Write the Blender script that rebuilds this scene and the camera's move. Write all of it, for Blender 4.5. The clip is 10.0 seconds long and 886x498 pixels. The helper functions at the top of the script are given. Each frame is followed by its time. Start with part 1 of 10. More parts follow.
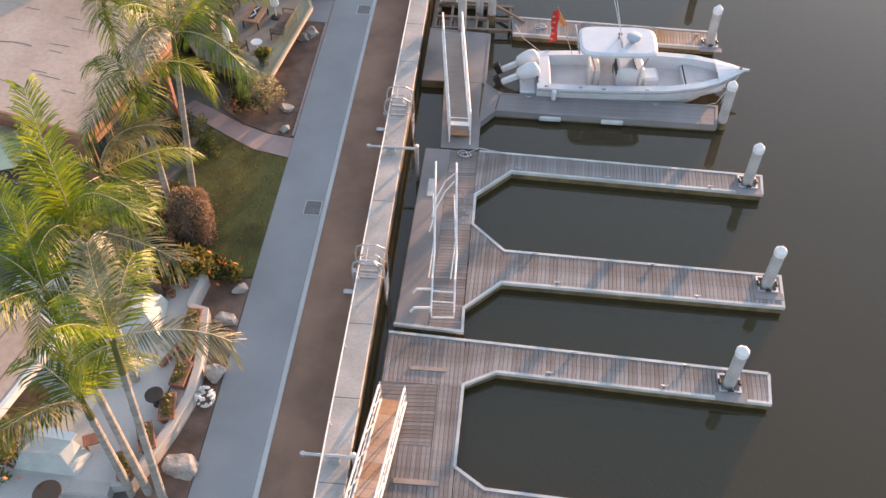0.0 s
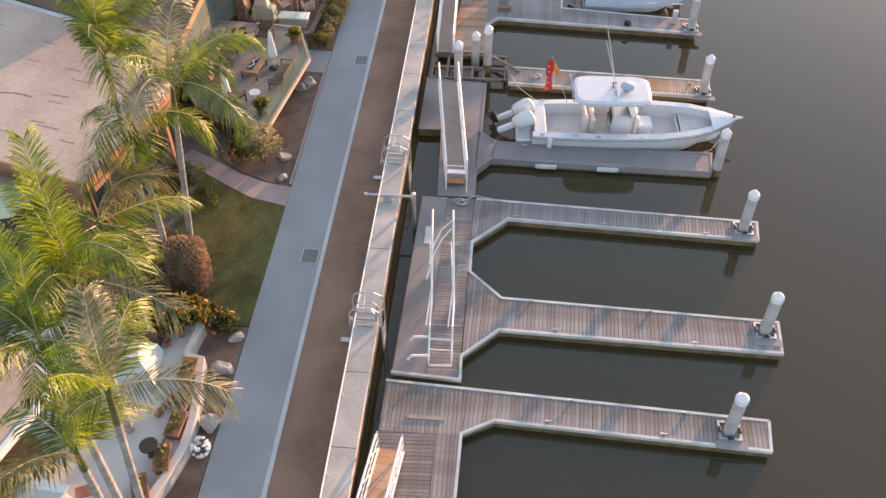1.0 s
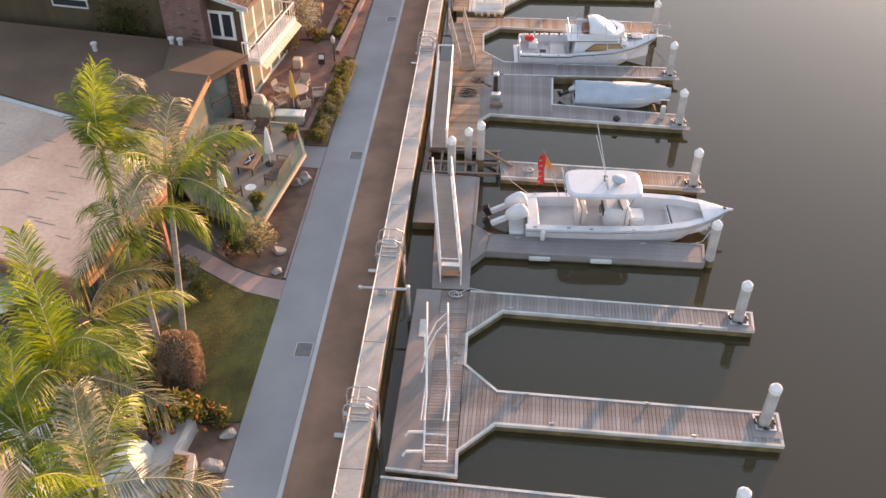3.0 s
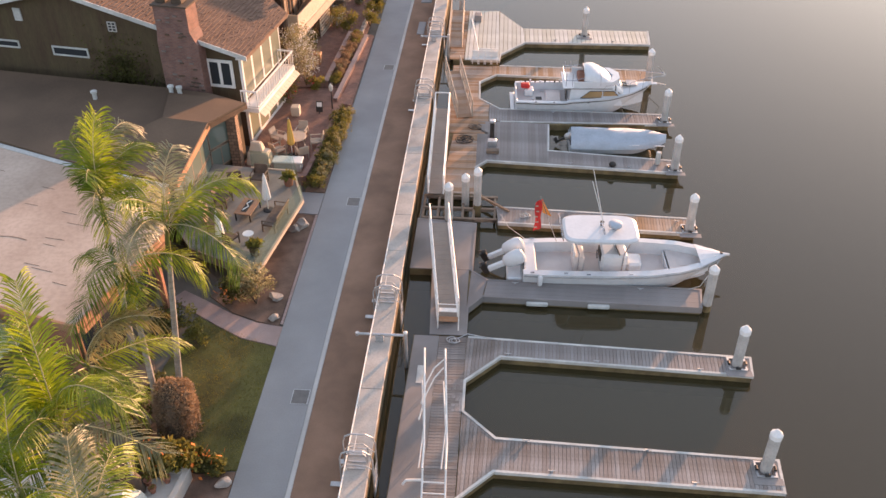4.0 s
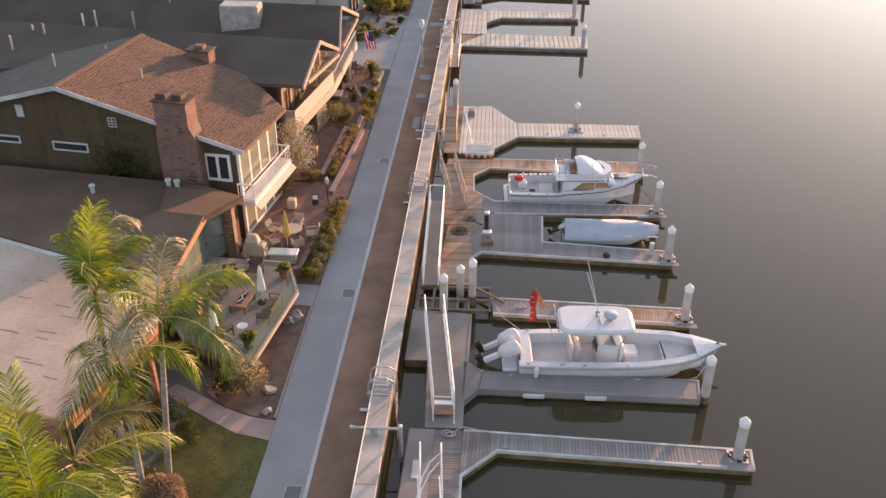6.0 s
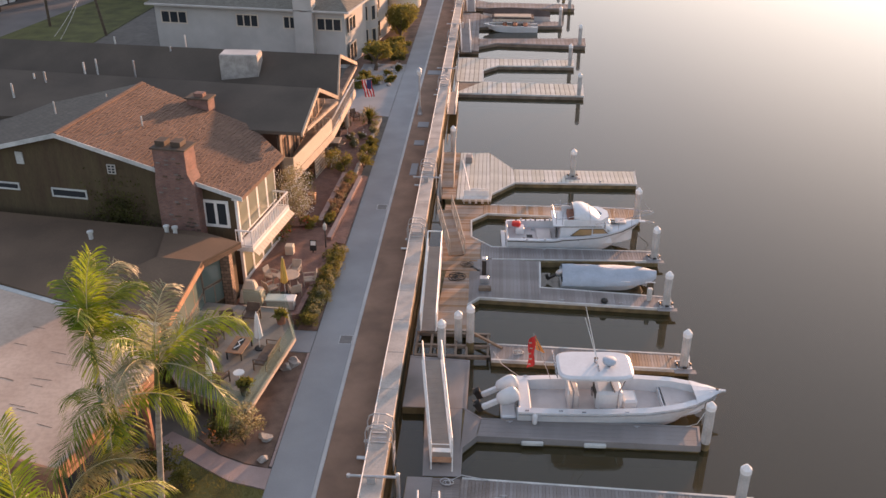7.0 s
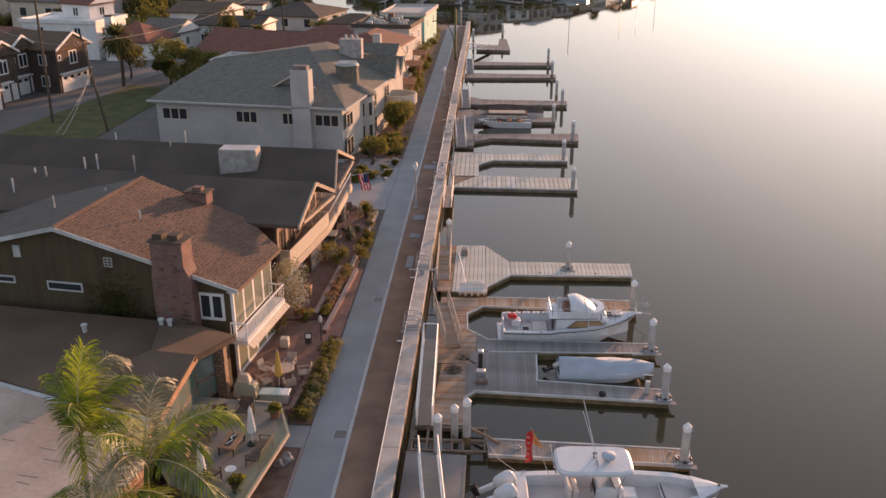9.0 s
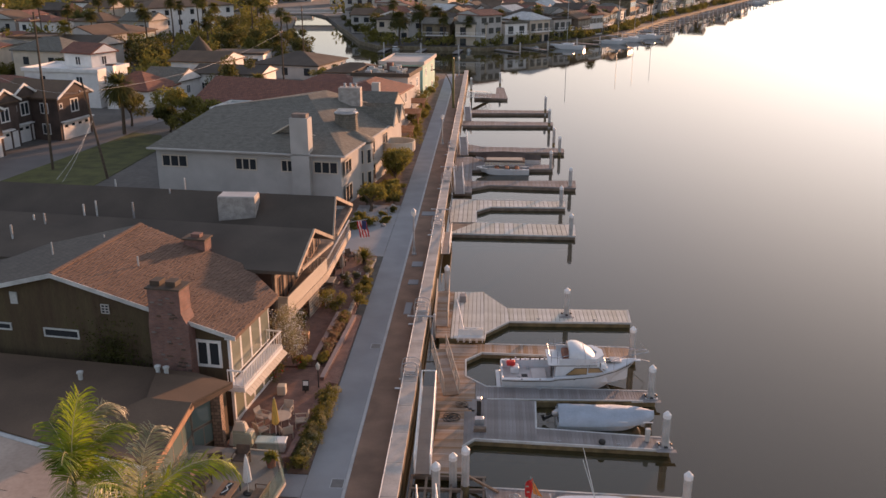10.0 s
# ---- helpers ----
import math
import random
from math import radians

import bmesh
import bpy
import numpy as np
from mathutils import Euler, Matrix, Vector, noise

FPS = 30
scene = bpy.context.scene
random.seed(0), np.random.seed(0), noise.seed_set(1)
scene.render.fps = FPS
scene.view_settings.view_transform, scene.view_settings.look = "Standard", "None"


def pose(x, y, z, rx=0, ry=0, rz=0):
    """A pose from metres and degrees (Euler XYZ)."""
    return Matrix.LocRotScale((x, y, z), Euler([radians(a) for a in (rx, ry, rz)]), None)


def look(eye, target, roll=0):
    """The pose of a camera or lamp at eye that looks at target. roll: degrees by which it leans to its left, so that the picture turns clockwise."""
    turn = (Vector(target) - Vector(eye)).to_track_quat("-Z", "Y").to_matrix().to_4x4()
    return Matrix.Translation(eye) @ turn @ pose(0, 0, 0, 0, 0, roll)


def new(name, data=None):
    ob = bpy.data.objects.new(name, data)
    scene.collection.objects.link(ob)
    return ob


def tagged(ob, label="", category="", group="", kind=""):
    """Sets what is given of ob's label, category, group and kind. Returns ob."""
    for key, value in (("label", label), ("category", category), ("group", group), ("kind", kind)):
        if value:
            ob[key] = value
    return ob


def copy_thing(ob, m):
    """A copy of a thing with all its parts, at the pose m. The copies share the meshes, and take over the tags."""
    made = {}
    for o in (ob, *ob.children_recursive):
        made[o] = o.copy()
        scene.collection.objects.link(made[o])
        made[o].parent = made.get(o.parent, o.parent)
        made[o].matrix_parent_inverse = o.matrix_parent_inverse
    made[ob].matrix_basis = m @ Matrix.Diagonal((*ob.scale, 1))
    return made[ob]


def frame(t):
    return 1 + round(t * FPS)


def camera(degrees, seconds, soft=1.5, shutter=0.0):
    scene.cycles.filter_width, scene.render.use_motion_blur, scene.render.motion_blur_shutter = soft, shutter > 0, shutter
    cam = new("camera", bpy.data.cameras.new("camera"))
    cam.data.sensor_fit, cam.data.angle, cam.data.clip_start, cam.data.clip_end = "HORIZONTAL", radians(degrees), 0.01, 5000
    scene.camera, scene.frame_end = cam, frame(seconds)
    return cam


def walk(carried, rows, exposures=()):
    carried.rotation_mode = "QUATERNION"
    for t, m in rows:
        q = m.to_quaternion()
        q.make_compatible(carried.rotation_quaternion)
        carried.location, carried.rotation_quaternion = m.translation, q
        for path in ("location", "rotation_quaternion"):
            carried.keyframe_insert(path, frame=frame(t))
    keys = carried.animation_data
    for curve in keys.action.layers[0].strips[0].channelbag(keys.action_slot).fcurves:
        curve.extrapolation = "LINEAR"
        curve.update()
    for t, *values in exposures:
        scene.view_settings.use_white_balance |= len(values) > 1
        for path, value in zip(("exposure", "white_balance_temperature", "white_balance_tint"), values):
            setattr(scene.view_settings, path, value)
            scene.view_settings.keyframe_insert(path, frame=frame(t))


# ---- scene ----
cam = camera(53.07, 10.0)
EYE = (0.0, 0.0, 25.4)
# seconds, degrees below the horizon, yaw, roll
ROWS = [
    (0.0, 48.253, 4.706, -0.134),
    (0.5, 46.712, 4.572, -0.106),
    (1.0, 45.188, 4.442, -0.081),
    (1.5, 43.678, 4.316, -0.059),
    (2.0, 42.181, 4.194, -0.040),
    (2.5, 40.693, 4.075, -0.023),
    (3.0, 39.212, 3.961, -0.008),
    (3.5, 37.736, 3.850, 0.005),
    (4.0, 36.264, 3.743, 0.015),
    (4.5, 34.793, 3.640, 0.023),
    (5.0, 33.323, 3.541, 0.029),
    (5.5, 31.851, 3.446, 0.033),
    (6.0, 30.378, 3.354, 0.036),
    (6.5, 28.901, 3.267, 0.037),
    (7.0, 27.422, 3.183, 0.036),
    (7.5, 25.938, 3.104, 0.034),
    (8.0, 24.451, 3.028, 0.030),
    (8.5, 22.959, 2.956, 0.025),
    (9.0, 21.464, 2.888, 0.019),
    (9.5, 19.966, 2.824, 0.011),
    (10.0, 18.465, 2.764, 0.003),
]
walk(cam, [(t, pose(*EYE, 90 - down, 0, yaw) @ pose(0, 0, 0, 0, 0, -roll)) for t, down, yaw, roll in ROWS],
     exposures=[(0.0, 1.96, 6780, 15), (2.5, 2.0, 7250, 18), (5.0, 1.84, 7400, 21), (7.5, 1.46, 7350, 22), (10.0, 1.03, 7300, 23)])

# ---- world, sun ----
SUN_AZ, SUN_EL = 31.0, 5.2          # degrees to the right of +y, degrees above the horizon
world = bpy.data.worlds.new("sky")
scene.world = world
world.use_nodes = True
wn = world.node_tree.nodes
sky = wn.new("ShaderNodeTexSky")
sky.sky_type = "NISHITA"
sky.sun_disc = False
sky.sun_elevation, sky.sun_rotation = radians(SUN_EL), radians(SUN_AZ)
sky.air_density, sky.dust_density, sky.ozone_density = 1.0, 2.6, 3.0
wn["Background"].inputs["Strength"].default_value = 0.15
# thin sea haze: the sky's glow is spread, so that it saturates towards the sun, and its blue is paler
gain, rise, spread = wn.new("ShaderNodeVectorMath"), wn.new("ShaderNodeVectorMath"), wn.new("ShaderNodeVectorMath")
gain.operation, rise.operation, spread.operation = "MULTIPLY", "MULTIPLY_ADD", "DIVIDE"
gain.inputs[1].default_value = (2.0, 2.0, 2.0)
rise.inputs[1].default_value, rise.inputs[2].default_value = (0.19, 0.19, 0.19), (1.0, 1.0, 1.0)
haze = wn.new("ShaderNodeHueSaturation")
haze.inputs["Saturation"].default_value = 0.64
wl = world.node_tree.links
wl.new(sky.outputs[0], gain.inputs[0])
wl.new(sky.outputs[0], rise.inputs[0])
wl.new(gain.outputs[0], spread.inputs[0])
wl.new(rise.outputs[0], spread.inputs[1])
wl.new(spread.outputs[0], haze.inputs["Color"])
wl.new(haze.outputs[0], wn["Background"].inputs["Color"])

sun = new("sun", bpy.data.lights.new("sun", "SUN"))
sun.data.energy, sun.data.angle, sun.data.color = 3.6, radians(1.0), (1.0, 0.56, 0.32)
sd = Vector((math.sin(radians(SUN_AZ)) * math.cos(radians(SUN_EL)), math.cos(radians(SUN_AZ)) * math.cos(radians(SUN_EL)), math.sin(radians(SUN_EL))))
sun.matrix_basis = look(sd * 300, (0, 0, 0))

# ---- materials ----
def material(name, colour, rough=0.7, metal=0.0, vary=0.25, scale=3.0, fine=40.0, bump=0.15, second=None, per_piece=0.0, stretch=(1, 1, 1), spec=0.5, island=0.0):
    """Two scales of noise over a base colour, a fine bump, and a shift from piece to piece."""
    m = bpy.data.materials.new(name)
    m.use_nodes = True
    n, l = m.node_tree.nodes, m.node_tree.links
    b = n["Principled BSDF"]
    b.inputs["Roughness"].default_value, b.inputs["Metallic"].default_value = rough, metal
    b.inputs["Specular IOR Level"].default_value = spec
    co = n.new("ShaderNodeTexCoord")
    mp = n.new("ShaderNodeMapping")
    mp.inputs["Scale"].default_value = stretch
    l.new(co.outputs["Object"], mp.inputs["Vector"])
    big, small = n.new("ShaderNodeTexNoise"), n.new("ShaderNodeTexNoise")
    big.inputs["Scale"].default_value, big.inputs["Detail"].default_value = scale, 5.0
    small.inputs["Scale"].default_value, small.inputs["Detail"].default_value = fine, 3.0
    l.new(mp.outputs[0], big.inputs["Vector"])
    l.new(mp.outputs[0], small.inputs["Vector"])
    dark = [c * (1 - vary) for c in colour]
    light = list(second) if second else [min(1, c * (1 + vary)) for c in colour]
    ramp = n.new("ShaderNodeValToRGB")
    ramp.color_ramp.elements[0].position, ramp.color_ramp.elements[1].position = 0.32, 0.68
    ramp.color_ramp.elements[0].color, ramp.color_ramp.elements[1].color = (*dark, 1), (*light, 1)
    l.new(big.outputs["Fac"], ramp.inputs["Fac"])
    mix = n.new("ShaderNodeMix")
    mix.data_type, mix.blend_type = "RGBA", "MULTIPLY"
    mix.inputs["Factor"].default_value = min(1.0, vary * 1.6)
    r2 = n.new("ShaderNodeValToRGB")
    r2.color_ramp.elements[0].position, r2.color_ramp.elements[1].position = 0.3, 0.6
    r2.color_ramp.elements[0].color = (0.55, 0.55, 0.55, 1)
    l.new(small.outputs["Fac"], r2.inputs["Fac"])
    l.new(ramp.outputs["Color"], mix.inputs["A"])
    l.new(r2.outputs["Color"], mix.inputs["B"])
    out = mix.outputs["Result"]
    if per_piece:
        info, hsv, mr = n.new("ShaderNodeObjectInfo"), n.new("ShaderNodeHueSaturation"), n.new("ShaderNodeMapRange")
        mr.inputs["To Min"].default_value, mr.inputs["To Max"].default_value = 1 - per_piece, 1 + per_piece
        l.new(info.outputs["Random"], mr.inputs["Value"])
        l.new(mr.outputs["Result"], hsv.inputs["Value"])
        ms = n.new("ShaderNodeMapRange")
        ms.inputs["From Min"].default_value, ms.inputs["From Max"].default_value = 0.0, 1.0
        ms.inputs["To Min"].default_value, ms.inputs["To Max"].default_value = 1.25, 0.6
        l.new(info.outputs["Random"], ms.inputs["Value"])
        l.new(ms.outputs["Result"], hsv.inputs["Saturation"])
        l.new(out, hsv.inputs["Color"])
        out = hsv.outputs["Color"]
    if island:
        geo, hsv, mr = n.new("ShaderNodeNewGeometry"), n.new("ShaderNodeHueSaturation"), n.new("ShaderNodeMapRange")
        mr.inputs["To Min"].default_value, mr.inputs["To Max"].default_value = 1 - island, 1 + island
        l.new(geo.outputs["Random Per Island"], mr.inputs["Value"])
        l.new(mr.outputs["Result"], hsv.inputs["Value"])
        l.new(out, hsv.inputs["Color"])
        out = hsv.outputs["Color"]
    l.new(out, b.inputs["Base Color"])
    if bump:
        bp = n.new("ShaderNodeBump")
        bp.inputs["Strength"].default_value, bp.inputs["Distance"].default_value = bump, 0.02
        l.new(small.outputs["Fac"], bp.inputs["Height"])
        l.new(bp.outputs["Normal"], b.inputs["Normal"])
    return m


def leaf_material(name, colour, second, rough=0.7):
    m = material(name, colour, rough, vary=0.3, scale=1.5, fine=9.0, bump=0.0, second=second)
    n, l = m.node_tree.nodes, m.node_tree.links
    b = n["Principled BSDF"]
    tr, mixs, o = n.new("ShaderNodeBsdfTranslucent"), n.new("ShaderNodeMixShader"), n["Material Output"]
    l.new(b.inputs["Base Color"].links[0].from_socket, tr.inputs["Color"])
    mixs.inputs["Fac"].default_value = 0.45
    l.new(b.outputs[0], mixs.inputs[1])
    l.new(tr.outputs[0], mixs.inputs[2])
    l.new(mixs.outputs[0], o.inputs["Surface"])
    return m


def brick_material(name, c1, c2, mortar, bw, bh, rough=0.85, bump=0.5, joint=0.08):
    m = bpy.data.materials.new(name)
    m.use_nodes = True
    n, l = m.node_tree.nodes, m.node_tree.links
    b = n["Principled BSDF"]
    b.inputs["Roughness"].default_value = rough
    co, mp, br, no, mix, bp = (n.new("ShaderNode" + k) for k in ("TexCoord", "Mapping", "TexBrick", "TexNoise", "Mix", "Bump"))
    l.new(co.outputs["UV"], mp.inputs["Vector"])
    l.new(mp.outputs[0], br.inputs["Vector"])
    br.inputs["Color1"].default_value, br.inputs["Color2"].default_value, br.inputs["Mortar"].default_value = (*c1, 1), (*c2, 1), (*mortar, 1)
    br.inputs["Scale"].default_value, br.inputs["Brick Width"].default_value, br.inputs["Row Height"].default_value = 1.0, bw, bh
    br.inputs["Mortar Size"].default_value, br.inputs["Bias"].default_value = min(bw, bh) * joint, 0.0
    no.inputs["Scale"].default_value, no.inputs["Detail"].default_value = 2.2, 6.0
    l.new(co.outputs["Object"], no.inputs["Vector"])
    mix.data_type, mix.blend_type = "RGBA", "MULTIPLY"
    mix.inputs["Factor"].default_value = 0.55
    l.new(br.outputs["Color"], mix.inputs["A"])
    ra = n.new("ShaderNodeValToRGB")
    ra.color_ramp.elements[0].position, ra.color_ramp.elements[1].position = 0.3, 0.65
    ra.color_ramp.elements[0].color = (0.5, 0.48, 0.46, 1)
    l.new(no.outputs["Fac"], ra.inputs["Fac"])
    l.new(ra.outputs["Color"], mix.inputs["B"])
    l.new(mix.outputs["Result"], b.inputs["Base Color"])
    bp.inputs["Strength"].default_value, bp.inputs["Distance"].default_value, bp.invert = bump, 0.02, True
    l.new(br.outputs["Fac"], bp.inputs["Height"])
    l.new(bp.outputs["Normal"], b.inputs["Normal"])
    return m


def water_material():
    """Murky harbour water: part scattering, part clear, under a mirror that follows Fresnel."""
    m = bpy.data.materials.new("harbour_water")
    m.use_nodes = True
    n, l = m.node_tree.nodes, m.node_tree.links
    n.remove(n["Principled BSDF"])
    co, mp, n1, n2, add, bp = (n.new("ShaderNode" + k) for k in ("TexCoord", "Mapping", "TexNoise", "TexNoise", "Math", "Bump"))
    mp.inputs["Scale"].default_value = (0.5, 1.0, 1.0)
    l.new(co.outputs["Object"], mp.inputs["Vector"])
    n1.inputs["Scale"].default_value, n1.inputs["Detail"].default_value = 0.35, 3.0
    n2.inputs["Scale"].default_value, n2.inputs["Detail"].default_value = 2.2, 3.0
    for k in (n1, n2):
        l.new(mp.outputs[0], k.inputs["Vector"])
    add.operation = "ADD"
    l.new(n1.outputs["Fac"], add.inputs[0])
    l.new(n2.outputs["Fac"], add.inputs[1])
    bp.inputs["Strength"].default_value, bp.inputs["Distance"].default_value = 0.12, 0.012
    l.new(add.outputs[0], bp.inputs["Height"])
    ramp, n3 = n.new("ShaderNodeValToRGB"), n.new("ShaderNodeTexNoise")
    ramp.color_ramp.elements[0].color, ramp.color_ramp.elements[1].color = (0.050, 0.040, 0.018, 1), (0.060, 0.048, 0.023, 1)
    n3.inputs["Scale"].default_value = 0.05
    l.new(co.outputs["Object"], n3.inputs["Vector"])
    l.new(n3.outputs["Fac"], ramp.inputs["Fac"])
    murk, clear, gloss, fr, under, over = (n.new("ShaderNode" + k) for k in ("BsdfDiffuse", "BsdfTransparent", "BsdfGlossy", "Fresnel", "MixShader", "MixShader"))
    l.new(ramp.outputs["Color"], murk.inputs["Color"])
    clear.inputs["Color"].default_value = (0.95, 0.88, 0.66, 1)
    gloss.inputs["Roughness"].default_value = 0.03
    gloss.inputs["Color"].default_value = (0.92, 0.96, 1.0, 1)
    fr.inputs["IOR"].default_value = 1.48
    under.inputs["Fac"].default_value = 0.12
    l.new(murk.outputs[0], under.inputs[1])
    l.new(clear.outputs[0], under.inputs[2])
    for k in (gloss, fr):
        l.new(bp.outputs["Normal"], k.inputs["Normal"])
    l.new(fr.outputs[0], over.inputs["Fac"])
    l.new(under.outputs[0], over.inputs[1])
    l.new(gloss.outputs[0], over.inputs[2])
    l.new(over.outputs[0], n["Material Output"].inputs["Surface"])
    return m


def glass_material(name, tint=(0.05, 0.06, 0.065), rough=0.05):
    m = bpy.data.materials.new(name)
    m.use_nodes = True
    b = m.node_tree.nodes["Principled BSDF"]
    b.inputs["Base Color"].default_value = (*tint, 1)
    b.inputs["Roughness"].default_value, b.inputs["IOR"].default_value = rough, 1.5
    return m


def clear_glass(name, tint=(0.90, 0.97, 0.94)):
    m = bpy.data.materials.new(name)
    m.use_nodes = True
    n, l = m.node_tree.nodes, m.node_tree.links
    b = n["Principled BSDF"]
    b.inputs["Base Color"].default_value, b.inputs["Roughness"].default_value = (0.24, 0.30, 0.27, 1), 0.08
    tr, mx = n.new("ShaderNodeBsdfTransparent"), n.new("ShaderNodeMixShader")
    tr.inputs["Color"].default_value = (*tint, 1)
    mx.inputs["Fac"].default_value = 0.10
    l.new(tr.outputs[0], mx.inputs[1])
    l.new(b.outputs[0], mx.inputs[2])
    l.new(mx.outputs[0], n["Material Output"].inputs["Surface"])
    return m


